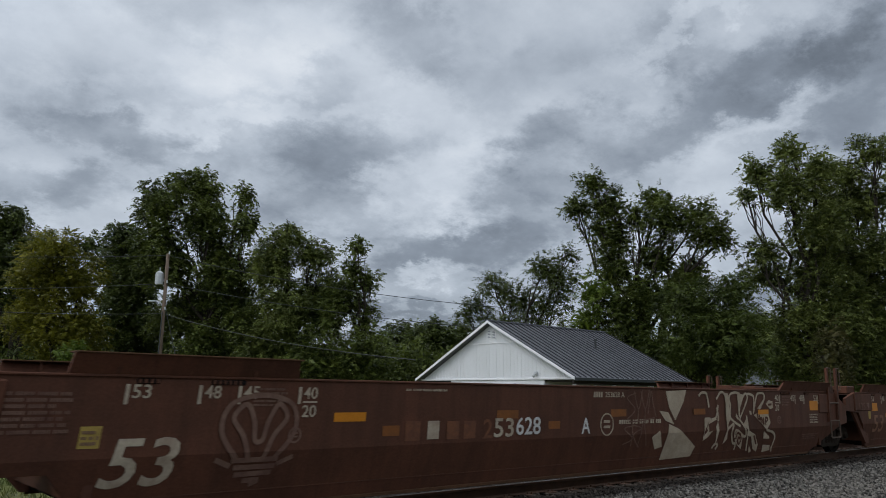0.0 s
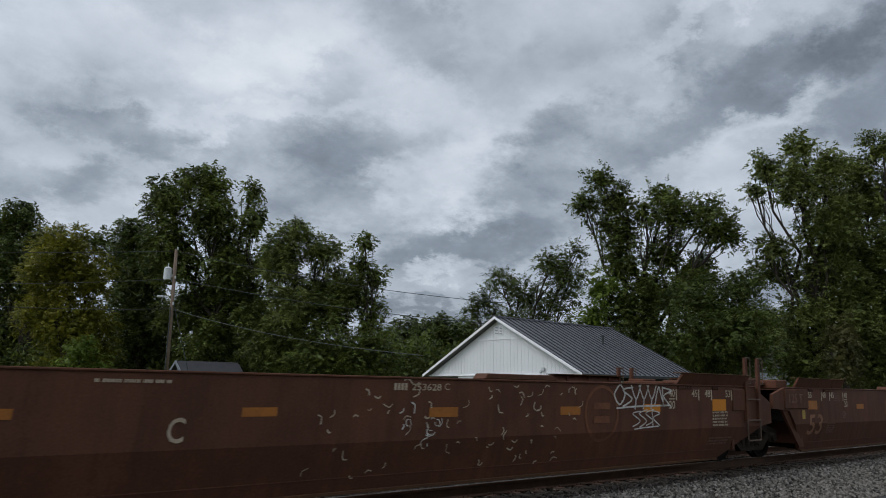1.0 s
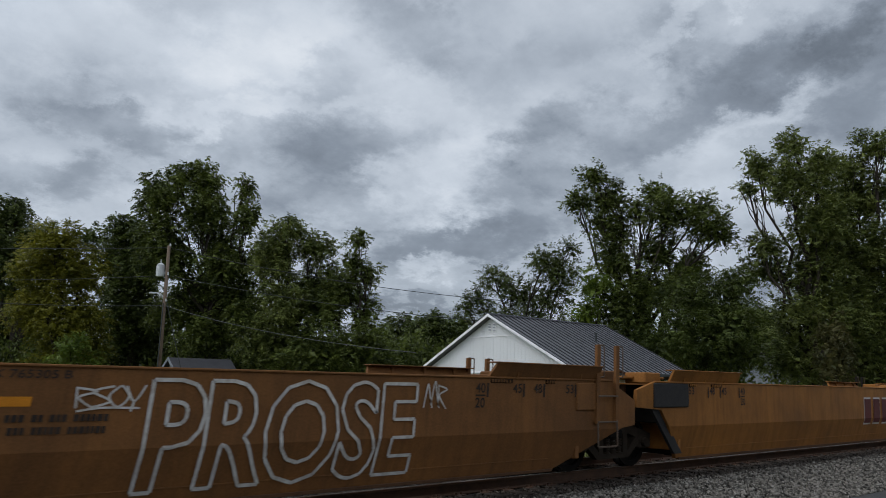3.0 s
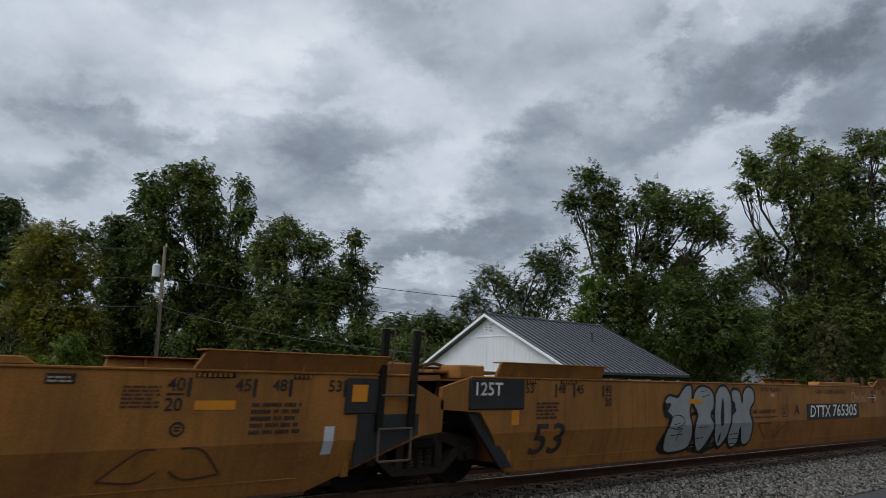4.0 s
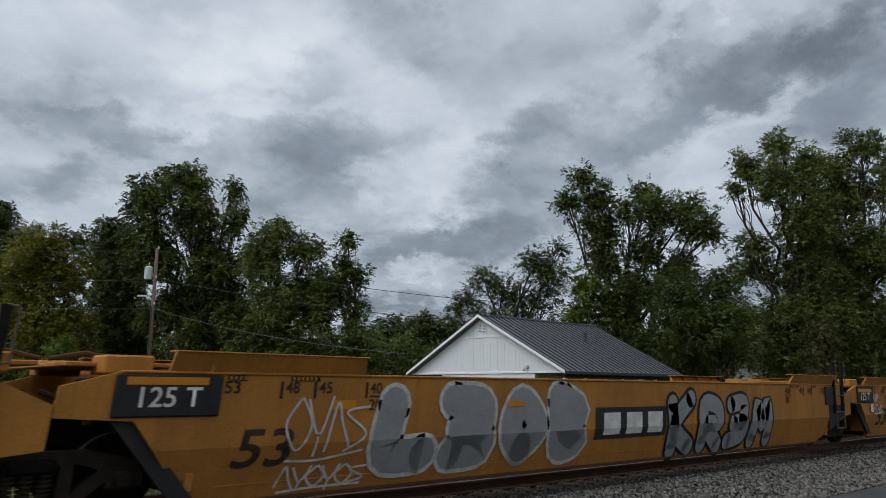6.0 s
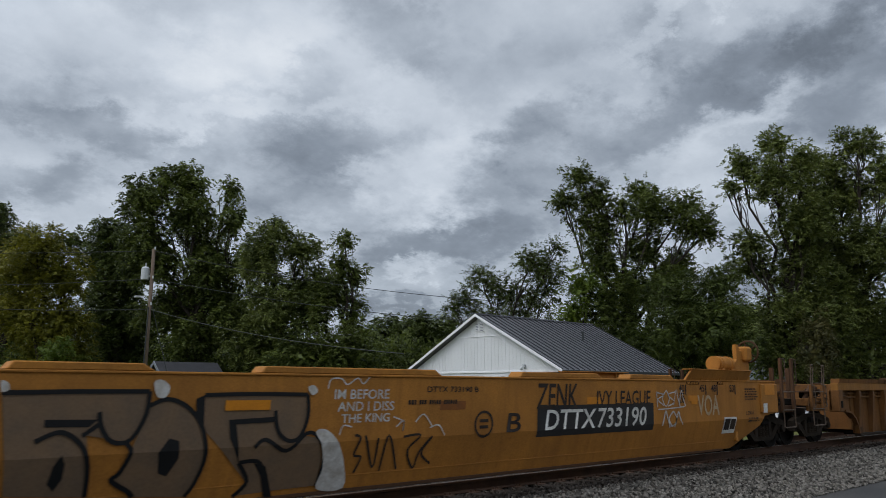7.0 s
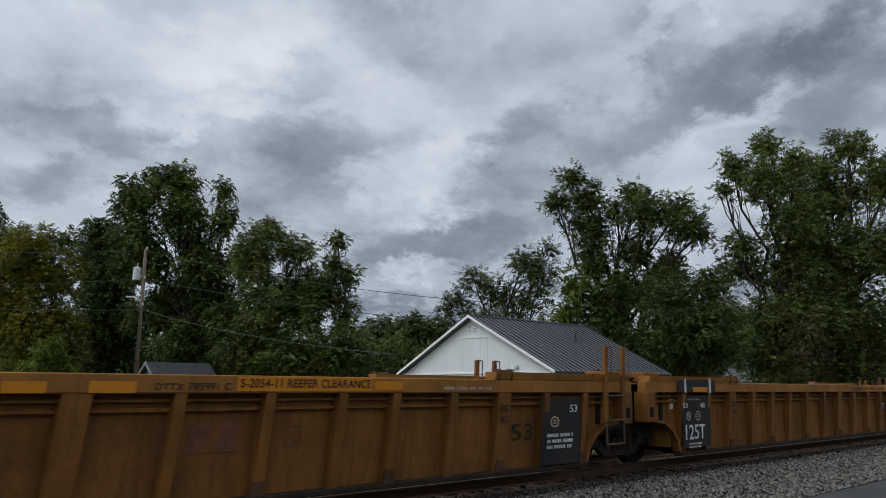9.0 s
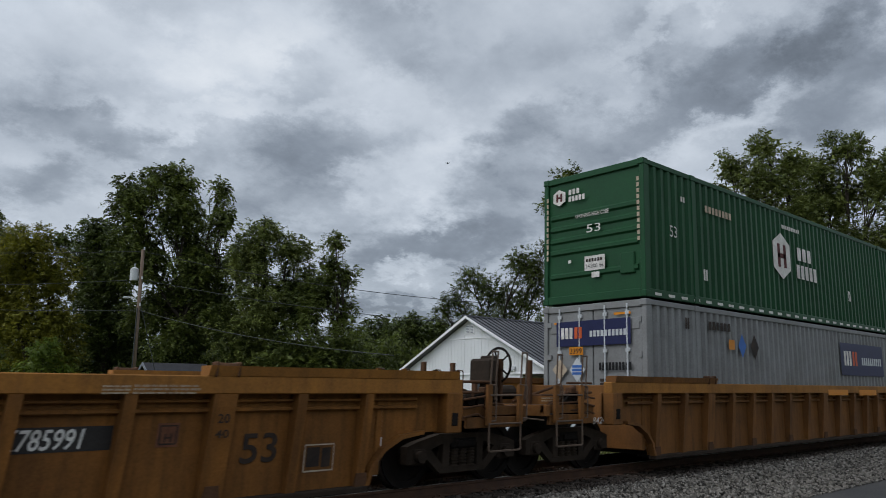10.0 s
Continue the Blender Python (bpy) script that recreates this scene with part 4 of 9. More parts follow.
def paint(name, colour, dirt, rust, streak=0.55, rough=0.55):
    """Weathered rolling-stock paint: streaks that run down, soot patches and rust specks."""
    m = bpy.data.materials.new(name)
    m.use_nodes = True
    n = Nodes(m.node_tree)
    out = n.add("ShaderNodeOutputMaterial")
    b = n.add("ShaderNodeBsdfPrincipled")
    n.link(b.outputs[0], out.inputs[0])
    co = n.add("ShaderNodeTexCoord")
    info = n.add("ShaderNodeObjectInfo")
    shift = n.add("ShaderNodeVectorMath", operation="ADD")
    n.link(co.outputs["Object"], shift.inputs[0])
    sh = n.add("ShaderNodeCombineXYZ")
    n.link(n.math("MULTIPLY", info.outputs["Random"], 37.0), sh.inputs[0])
    n.link(sh.outputs[0], shift.inputs[1])
    mp = n.add("ShaderNodeMapping")
    mp.inputs["Scale"].default_value = (3.2, 1.0, 0.35)
    n.link(shift.outputs[0], mp.inputs[0])
    run = n.noise(mp.outputs[0], 2.2, 7.0, 0.62, 0.2)
    patch = n.noise(shift.outputs[0], 0.75, 5.0, 0.6, 0.4)
    fine = n.noise(shift.outputs[0], 38.0, 5.0, 0.65)
    speck = n.noise(shift.outputs[0], 9.0, 6.0, 0.7)
    col = n.mix(n.ramp(patch.outputs[0], [(0.35, (0, 0, 0)), (0.7, (0.75, 0.75, 0.75))]), colour, dirt)
    col = n.mix(n.ramp(run.outputs[0], [(0.45, (0, 0, 0)), (0.72, (streak, streak, streak))]), col, dirt)
    col = n.mix(n.ramp(speck.outputs[0], [(0.62, (0, 0, 0)), (0.72, (0.6, 0.6, 0.6))]), col, rust)
    lev = n.ramp(fine.outputs[0], [(0.3, (0.80, 0.80, 0.80)), (0.7, (1.16, 1.16, 1.16))])
    n.link(n.mix(1.0, col, lev, "MULTIPLY"), b.inputs["Base Color"])
    n.link(n.math("MULTIPLY_ADD", run.outputs[0], 0.3, rough - 0.1), b.inputs["Roughness"])
    b.inputs["Specular IOR Level"].default_value = 0.12
    bp = n.add("ShaderNodeBump")
    bp.inputs["Strength"].default_value, bp.inputs["Distance"].default_value = 0.15, 0.01
    n.link(n.math("ADD", fine.outputs[0], n.math("MULTIPLY", patch.outputs[0], 2.0)), bp.inputs["Height"])
    n.link(bp.outputs[0], b.inputs["Normal"])
    return m


M_BROWN = paint("oxide_brown_paint", (0.122, 0.049, 0.029), (0.060, 0.029, 0.019), (0.15, 0.053, 0.025))
M_FADED = paint("faded_dirty_yellow_paint", (0.225, 0.098, 0.032), (0.095, 0.046, 0.021), (0.14, 0.05, 0.018))
M_TAN = paint("weathered_yellow_paint", (0.465, 0.194, 0.037), (0.25, 0.108, 0.028), (0.21, 0.075, 0.02))
M_TANB = paint("sun_browned_tan_paint", (0.335, 0.137, 0.032), (0.14, 0.063, 0.021), (0.17, 0.062, 0.019))
M_RIBDARK = paint("sooty_brown_yellow_paint", (0.215, 0.092, 0.026), (0.080, 0.040, 0.018), (0.21, 0.08, 0.025), streak=0.8)
M_RIB = paint("dusty_yellow_paint", (0.255, 0.106, 0.025), (0.088, 0.041, 0.015), (0.19, 0.065, 0.018), streak=0.8)
M_CHORDD = paint("sooty_chord_yellow_paint", (0.33, 0.145, 0.030), (0.155, 0.072, 0.022), (0.20, 0.075, 0.022))
M_CHORD = paint("chord_yellow_paint", (0.37, 0.158, 0.034), (0.17, 0.08, 0.027), (0.18, 0.065, 0.02), streak=0.7)
M_BLACKP = paint("black_panel_paint", (0.022, 0.022, 0.025), (0.045, 0.04, 0.036), (0.07, 0.045, 0.03))
M_RUSTY = paint("rusty_ironwork", (0.108, 0.053, 0.027), (0.055, 0.031, 0.019), (0.17, 0.072, 0.03), rough=0.75)
M_IRON = surface("greasy_black_iron", (0.011, 0.010, 0.0095), 0.7, 0.0, second=(0.026, 0.02, 0.016), scale=4, grain=30, spec=0.06)
M_FRAME = surface("grimy_cast_steel", (0.042, 0.031, 0.023), 0.75, 0.0, second=(0.018, 0.014, 0.011), scale=5, grain=30, spec=0.08)
M_TREAD = surface("polished_wheel_tread", (0.42, 0.42, 0.42), 0.3, 1.0, scale=5, grain=40, bump=0.02)
M_GRAB = surface("grab_iron_steel", (0.13, 0.098, 0.076), 0.55, 0.3, second=(0.12, 0.07, 0.045), scale=6, grain=30, bump=0.05)
M_WHITE = surface("white_marking_paint", (0.72, 0.70, 0.66), 0.6, second=(0.45, 0.42, 0.38), scale=4, grain=25, bump=0.0, amount=0.7)
M_CREAM = surface("cream_marking_paint", (0.50, 0.42, 0.31), 0.65, second=(0.30, 0.22, 0.16), scale=4, grain=25, bump=0.0, amount=0.8)
M_FAINT = surface("worn_marking_paint", (0.20, 0.12, 0.085), 0.7, second=(0.12, 0.06, 0.045), scale=4, grain=25, bump=0.0, amount=0.9)
M_DARKM = surface("dark_marking_paint", (0.022, 0.017, 0.015), 0.65, second=(0.055, 0.036, 0.025), scale=4, grain=25, bump=0.0, amount=0.8)
M_ORANGE = surface("amber_reflector", (0.60, 0.22, 0.015), 0.45, second=(0.48, 0.17, 0.015), scale=6, grain=50, bump=0.05, amount=0.5)
M_DULLOR = surface("dirty_amber_reflector", (0.24, 0.085, 0.02), 0.55, second=(0.15, 0.06, 0.025), scale=6, grain=40, bump=0.05)
M_RUSTOR = surface("worn_orange_lettering", (0.185, 0.075, 0.036), 0.65, second=(0.11, 0.045, 0.028), scale=5, grain=25, bump=0.0, amount=0.9)
M_DULLY = surface("dirty_yellow_label", (0.42, 0.30, 0.07), 0.6, second=(0.28, 0.18, 0.06), scale=6, grain=40, bump=0.0)
M_MIDOR = surface("weathered_orange_reflector", (0.36, 0.135, 0.026), 0.5, second=(0.24, 0.09, 0.025), scale=6, grain=40, bump=0.05)
M_RUST53 = surface("faded_orange_numeral_paint", (0.27, 0.145, 0.085), 0.65, second=(0.15, 0.07, 0.042), scale=4, grain=25, bump=0.0, amount=0.9)
M_SILVER = surface("silver_spray_paint", (0.30, 0.30, 0.30), 0.5, 0.1, second=(0.20, 0.20, 0.195), scale=2.5, grain=30, bump=0.0)
M_BEIGE = surface("worn_beige_spray", (0.47, 0.38, 0.275), 0.65, second=(0.33, 0.255, 0.18), scale=4, grain=30, bump=0.0, amount=0.8)
M_BLACKS = surface("black_spray_paint", (0.012, 0.012, 0.013), 0.55, scale=3, grain=30, bump=0.0)
M_RED = surface("dark_red_paint", (0.11, 0.022, 0.02), 0.6, second=(0.07, 0.02, 0.018), scale=3, grain=30, bump=0.0)
M_CHALK = surface("chalk_white_spray", (0.62, 0.60, 0.57), 0.8, second=(0.36, 0.31, 0.26), scale=7, grain=30, bump=0.0, amount=0.8)

# style, paint, left end, right end, station (the middle of the unit at the start)
UNITS = [
    ("slab", M_BROWN, "coupler", "joint", 10.83), ("slab", M_BROWN, "joint", "joint", 30.28), ("slab", M_BROWN, "joint", "brake", 49.82),
    ("slab", M_FADED, "brake", "joint", 73.36), ("slab", M_TANB, "joint", "joint", 92.85), ("slab", M_TANB, "joint", "coupler", 112.24),
    ("slab", M_TAN, "coupler", "joint", 135.76), ("slab", M_TAN, "joint", "joint", 155.21), ("slab", M_TAN, "joint", "brake", 174.61),
    ("rib", M_RIBDARK, "coupler", "joint", 197.88), ("rib", M_RIB, "joint", "joint", 217.43), ("rib", M_RIB, "joint", "wheel", 236.80),
    ("rib", M_RIBDARK, "coupler", "joint", 259.89)]
LABELS = {"slab": {M_BROWN: "oxide-brown smooth-sided container well car with spray-painted sides",
                   M_FADED: "faded dirty yellow-brown well car with dark numbers",
                   M_TANB: "browned tan smooth-sided well car with silver graffiti",
                   M_TAN: "weathered yellow-tan smooth-sided well car covered in graffiti"},
          "rib": {M_RIBDARK: "soot-darkened ribbed well car with white tags",
                  M_RIB: "dusty yellow ribbed-side container well car"}}
CARS, WHEELSETS = [], []


def side_y(z):
    """The near face of a smooth side: upright above the bend, leaning in below it."""
    return -1.555 if z >= 0.75 else -1.555 + (0.75 - z) * 0.3


def skin(bm, outline, inner=0.07):
    """A bent side plate with the given x, z outline."""
    vs = [bm.verts.new((x, 0, z)) for x, z in outline]
    bm.faces.new(vs)
    g = bm.verts[:] + bm.edges[:] + bm.faces[:]
    bmesh.ops.bisect_plane(bm, geom=g, plane_co=(0, 0, 0.75), plane_no=(0, 0, 1))
    r = bmesh.ops.extrude_face_region(bm, geom=bm.faces[:])
    back = {v for v in r["geom"] if isinstance(v, bmesh.types.BMVert)}
    for v in bm.verts:
        v.co.y = side_y(v.co.z) + (inner if v in back else 0)


def flip(bm):
    """Turns a near-side piece into its far-side twin."""
    for v in bm.verts:
        v.co.y = -v.co.y


LEFT_END = {"joint": [(-9.70, 1.40), (-9.72, 1.10), (-8.95, 1.05), (-8.22, 0.155)],
            "end": [(-10.0, 1.52), (-10.0, 0.86), (-9.2, 0.80), (-9.15, 0.62), (-8.66, 0.62), (-8.22, 0.155)]}
RIGHT_END = {"joint": [(7.75, 0.155), (9.35, 0.76), (9.72, 0.80), (9.72, 1.22), (9.1, 1.5)],
             "end": [(8.1, 0.155), (9.25, 0.60), (9.4, 0.80), (10.02, 0.86), (10.02, 1.52)]}


def truck(car, x):
    """A two-axle truck: bolster, cast side frames, springs, two wheelsets."""
    def bolster(bm):
        box(bm, (-0.26, -1.12, 0.53), (0.26, 1.12, 0.70), 0.03)
        box(bm, (-0.19, -1.16, 0.56), (0.19, -1.11, 0.66), 0.015)
        bar(bm, (0, 0, 0.68), (0, 0, 0.85), 0.3, 16)
    t = shared("truck", M_IRON, car, bolster, "truck", "black cast-steel truck", Matrix.Translation((x, 0, 0)))

    def frame_mesh(bm, y0, y1):
        prism(bm, [(-1.12, 0.36), (-1.12, 0.60), (-0.95, 0.66), (-0.5, 0.76), (0.5, 0.76), (0.95, 0.66), (1.12, 0.60), (1.12, 0.36), (0.98, 0.36), (0.93, 0.5),
                   (0.8, 0.5), (0.45, 0.62), (-0.45, 0.62), (-0.8, 0.5), (-0.93, 0.5), (-0.98, 0.36)], y0, y1)
        prism(bm, [(-0.86, 0.52), (-0.46, 0.20), (0.46, 0.20), (0.86, 0.52), (0.66, 0.55), (0.38, 0.29), (-0.38, 0.29), (-0.66, 0.55)], y0 + 0.01, y1 - 0.01)
        box(bm, (-0.42, y0 + 0.005, 0.27), (-0.28, y1 - 0.005, 0.66), 0.01)
        box(bm, (0.28, y0 + 0.005, 0.27), (0.42, y1 - 0.005, 0.66), 0.01)
    shared("side_frame", M_FRAME, t, lambda bm: frame_mesh(bm, -1.10, -0.96), "frame_near")
    shared("side_frame", M_FRAME, t, lambda bm: frame_mesh(bm, 0.96, 1.10), "frame_far")

    def coil(bm):
        for k in range(6):
            bmesh.ops.create_cone(bm, cap_ends=True, segments=10, radius1=0.075, radius2=0.075, depth=0.028, matrix=Matrix.Translation((0, -1.05, 0.30 + k * 0.045)))
        bar(bm, (0, -1.05, 0.29), (0, -1.05, 0.55), 0.045, 8)
    for sx in (-0.17, 0.0, 0.17):
        shared("coil_spring", M_FRAME, t, coil, "coil", at=Matrix.Translation((sx, 0, 0)))
    for ax in (-0.89, 0.89):
        def wheelset(bm):
            bar(bm, (0, -0.95, 0), (0, 0.95, 0), 0.085, 12)
            for s in (-1, 1):
                disc_ring(bm, (0, 0), WHEEL_R - 0.004, 0.36, s * 0.70, s * 0.83, 36)
                disc_ring(bm, (0, 0), WHEEL_R + 0.026, 0.42, s * 0.68, s * 0.705, 36)
                disc_ring(bm, (0, 0), 0.37, 0.10, s * 0.74, s * 0.775, 24)
                disc_ring(bm, (0, 0), 0.15, 0.05, s * 0.70, s * 0.84, 16)
                before = set(bm.faces)
                disc_ring(bm, (0, 0), WHEEL_R, WHEEL_R - 0.008, s * 0.715, s * 0.80, 36)
                for f in set(bm.faces) - before:
                    f.material_index = 1
        w = shared("wheelset", (M_IRON, M_TREAD), t, wheelset, "wheelset", "dark steel wheels with bright treads", Matrix.Translation((ax, 0, WHEEL_R)))
        WHEELSETS.append((w, ax))

        def box_mesh(bm, y):
            box(bm, (-0.14, y - 0.11, -0.12), (0.14, y + 0.11, 0.13), 0.03)
            bar(bm, (0, y * 1.08, 0), (0, y * 1.18, 0), 0.085, 12)
        for y in (-1.0, 1.0):
            shared("bearing_box", M_FRAME, t, lambda bm, y=y: box_mesh(bm, y), ("bearing", y), at=Matrix.Translation((ax, 0, WHEEL_R)))
    return t


def ladder(car, x0, x1, y, lo, hi, material, grab=True):
    """A side step: two upright flats, rungs, a hanging stirrup, and a hoop on each flat."""
    for x in (x0, x1):
        bm = bmesh.new()
        beam(bm, (x, y, lo + 0.38), (x, y, hi), 0.095, 0.055, (0, 1, 0))
        part("ladder_stile", bm, material, car)
    for z in (lo + 0.40, lo + 0.82):
        bm = bmesh.new()
        bar(bm, (x0, y - 0.03, z), (x1, y - 0.03, z), 0.014, 6)
        part("rung", bm, M_GRAB, car)
    bm = bmesh.new()
    pipe(bm, [(x0, y - 0.02, lo + 0.42), (x0, y - 0.03, lo + 0.02), (x0 + 0.03, y - 0.03, lo), (x1 - 0.03, y - 0.03, lo), (x1, y - 0.03, lo + 0.02), (x1, y - 0.02, lo + 0.42)], 0.016)
    part("stirrup_step", bm, M_GRAB, car, "bare steel stirrup step")
    for x in (x0, x1) if grab else ():
        bm = bmesh.new()
        pipe(bm, [(x, y, hi - 0.55), (x + 0.11, y - 0.05, hi - 0.53), (x + 0.11, y - 0.05, hi - 0.05), (x + 0.09, y - 0.05, hi - 0.01), (x, y, hi)], 0.012)
        part("grab_iron", bm, M_GRAB, car, "bent steel grab iron")


def coupler_end(car, s, style, body, kind):
    """The drawgear end of a unit; s is -1 at the left end, +1 at the right."""
    X = lambda x: s * x
    def span(bm, x0, x1, y0, y1, z0, z1, bev=0.01):
        a, b = sorted((X(x0), X(x1)))
        box(bm, (a, y0, z0), (b, y1, z1), bev)
    bm = bmesh.new()
    span(bm, 8.6, 11.25, -0.32, 0.32, 0.62, 0.96, 0.02)
    span(bm, 11.2, 11.3, -0.45, 0.45, 0.58, 1.05, 0.02)
    part("draft_sill", bm, M_IRON, car)
    bm = bmesh.new()
    span(bm, 11.3, 11.55, -0.11, 0.11, 0.70, 0.92, 0.03)
    span(bm, 11.5, 11.72, -0.17, 0.12, 0.66, 0.98, 0.05)
    part("coupler", bm, M_IRON, car, "black cast knuckle coupler")
    bm = bmesh.new()
    pts = []
    for k in range(9):
        a = k / 8
        pts.append((X(11.25 + 0.38 * a), -0.42 + 0.1 * a, 0.74 - 0.46 * math.sin(math.pi * a * 0.95)))
    pipe(bm, pts, 0.022)
    part("air_hose", bm, M_IRON, car, "hanging black air hose")
    # walkway over the end
    bm = bmesh.new()
    span(bm, 10.0, 11.25, -1.35, 1.35, 1.10, 1.14, 0.005)
    for y in (-1.38, 1.30):
        span(bm, 9.95, 11.3, y, y + 0.08, 1.02, 1.16, 0.005)
    span(bm, 11.22, 11.3, -1.45, 1.45, 0.98, 1.16, 0.008)
    part("end_platform", bm, M_IRON if style == "slab" else M_RIBDARK, car)
    for ya, yb in ((-1.42, -1.36), (1.36, 1.42)):
        bm = bmesh.new()
        span(bm, 10.0, 11.2, ya, yb, 0.84, 1.0, 0.008)
        part("step_board", bm, M_RIBDARK if style == "rib" else M_RUSTY, car)
    for y in (-1.0, 1.0):
        bm = bmesh.new()
        beam(bm, (X(10.0), y, 1.45), (X(11.1), y * 1.25, 1.08), 0.07, 0.09)
        part("end_brace", bm, M_RUSTY, car)
    for z in (1.36, 1.52):
        bm = bmesh.new()
        bar(bm, (X(9.9), -1.30, z), (X(10.6), -1.30, z), 0.02)
        part("handrail", bm, M_RUSTY, car)
    bm = bmesh.new()
    bar(bm, (X(9.9), -0.6, 1.5), (X(11.2), -0.6, 1.2), 0.025)
    # crossover grating, uncoupling lever and end posts
    part("brake_rod", bm, M_RUSTY, car)
    bm = bmesh.new()
    span(bm, 10.2, 11.15, -1.2, 1.2, 1.30, 1.33, 0.004)
    part("crossover_grating", bm, M_RUSTY if body is not M_BROWN else body, car)
    bm = bmesh.new()
    pipe(bm, [(X(11.32), -1.4, 0.92), (X(11.36), -0.9, 0.95), (X(11.36), -0.3, 0.98), (X(11.5), -0.1, 1.0)], 0.014)
    part("uncoupling_lever", bm, M_GRAB, car)
    for y in (-0.95, 0.35, 0.95):
        bm = bmesh.new()
        box(bm, (X(11.18) - 0.035, y - 0.05, 1.14), (X(11.18) + 0.035, y + 0.05, 1.9 if y != 0.35 else 1.65), 0.008)
        part("end_post", bm, M_RUSTY, car)
    bm = bmesh.new()
    bar(bm, (X(10.35), 0.2, 1.36), (X(10.95), 0.2, 1.36), 0.13, 12)
    part("brake_cylinder", bm, M_FRAME, car)
    lo, hi = 0.50, 2.10
    mat = M_RUSTY if body is not M_RIB else M_RIB
    if style == "rib":
        lo, hi = 0.50, 1.98
        ladder(car, X(11.1) if s < 0 else 10.40, X(10.42) if s < 0 else 11.1, -1.47, lo, hi - 0.5, M_RIBDARK)
        for x in (10.42, 11.1):
            bm = bmesh.new()
            pipe(bm, [(X(x), -1.46, 1.2), (X(x), -1.5, 1.98), (X(x) + 0.12, -1.5, 1.98), (X(x) + 0.12, -1.46, 1.25)], 0.014)
            part("grab_iron", bm, M_GRAB, car, "tall bent handrail hoop")
    else:
        out = (11.45, 10.92) if (s < 0 and kind == "brake") else (11.22, 10.62) if s < 0 else (11.12, 10.52)
        ladder(car, min(X(out[0]), X(out[1])), max(X(out[0]), X(out[1])), -1.47, lo - (0.1 if kind == "brake" and s < 0 else 0.0), hi, mat)
    ladder(car, min(X(10.55), X(11.15)), max(X(10.55), X(11.15)), 1.47, lo, hi - 0.2, mat)
    # valves and brake gear under the platform
    bm = bmesh.new()
    for x, z, r in ((10.25, 1.28, 0.11), (10.45, 1.22, 0.08), (10.1, 1.0, 0.09)):
        bar(bm, (X(x), -1.25, z), (X(x), -1.0, z), r, 10)
    span(bm, 10.1, 10.5, -1.2, -0.9, 1.14, 1.34, 0.03)
    pipe(bm, [(X(10.2), -1.3, 1.3), (X(10.5), -1.32, 1.36), (X(10.7), -1.3, 1.2), (X(10.75), -1.3, 0.95)], 0.022)
    part("brake_valve", bm, M_IRON if body not in (M_TAN, M_TANB) else M_RUSTY, car, "grimy brake valve with pipes")
    rng = random.Random(17)
    for k in range(7):
        bm = bmesh.new()
        x, z, y = rng.uniform(10.05, 10.55), rng.uniform(0.98, 1.42), rng.uniform(-1.42, -1.25)
        if k % 2:
            bar(bm, (X(x), y, z), (X(x), y + 0.16, z), rng.uniform(0.04, 0.075), 10)
            bar(bm, (X(x), y - 0.03, z), (X(x), y, z), 0.03, 8)
        else:
            span(bm, x - 0.06, x + 0.07, y, y + 0.14, z - 0.05, z + 0.05, 0.015)
        part("valve_fitting", bm, M_RUSTY if k % 3 else M_FRAME, car)
    for k in range(3):
        bm = bmesh.new()
        z = 1.0 + 0.13 * k
        pipe(bm, [(X(9.95), -1.40, z), (X(10.2 + 0.1 * k), -1.44, z + 0.05), (X(10.45), -1.40, z - 0.06), (X(10.9), -1.30, z - 0.08)], 0.016)
        part("air_pipe", bm, M_RUSTY, car)
    if kind == "brake":
        bm = bmesh.new()
        t0, t1, far = (9.1 if body is M_BROWN else 9.4, 10.05, 0.0) if s > 0 else (9.68, 10.3, 0.42)
        a, b = sorted((X(t0), X(t1)))
        tz, tr = (2.03, 0.215) if s > 0 and body is M_BROWN else (1.97, 0.18)
        bar(bm, (a, -0.42, tz), (b, -0.42, tz), tr, 32)
        for x in (a, b):
            e = -0.09 if x == a else 0.09
            bar(bm, (x, -0.42, tz), (x + e, -0.42, tz), tr if e > 0 else 0.11, 32, 0.11 if e > 0 else tr)
        for x in (a + 0.12, b - 0.12):
            bar(bm, (x - 0.02, -0.42, tz), (x + 0.02, -0.42, tz), tr + 0.01, 32)
        part("air_reservoir", bm, M_RUSTY if body is M_FADED else body, car, "round-ended air tank", smooth=False)
        bm = bmesh.new()
        for x in (t0 + 0.12, t1 - 0.12):
            span(bm, x - 0.05, x + 0.05, -0.6, -0.25, 1.5, 1.86, 0.01)
        span(bm, 9.0, 10.2, -0.75, -0.1, 1.72, 1.76, 0.005)
        part("tank_bracket", bm, body, car)
        bm = bmesh.new()
        low = 1.0 if s > 0 else 0.74
        prism(bm, [(X(px + far), 1.45 + (pz - 1.45) * low) for px, pz in ((10.3, 1.45), (10.95, 1.45), (10.95, 2.0), (10.72, 2.35), (10.5, 2.3), (10.42, 2.46), (10.32, 2.46), (10.34, 2.1), (10.05, 1.85), (9.95, 1.6))], -0.5, -0.4)
        span(bm, 10.6 + far, 10.92 + far, -0.62, -0.3, 1.45 + 0.6 * low, 1.45 + 0.97 * low, 0.05)
        part("brake_stand", bm, M_RUSTY if body is M_FADED else body, car, "tall hand brake housing")
        brake_wheel(car, X(11.02 + far), -0.45, 1.45 + 0.85 * low, 0.27 if s > 0 else 0.2)
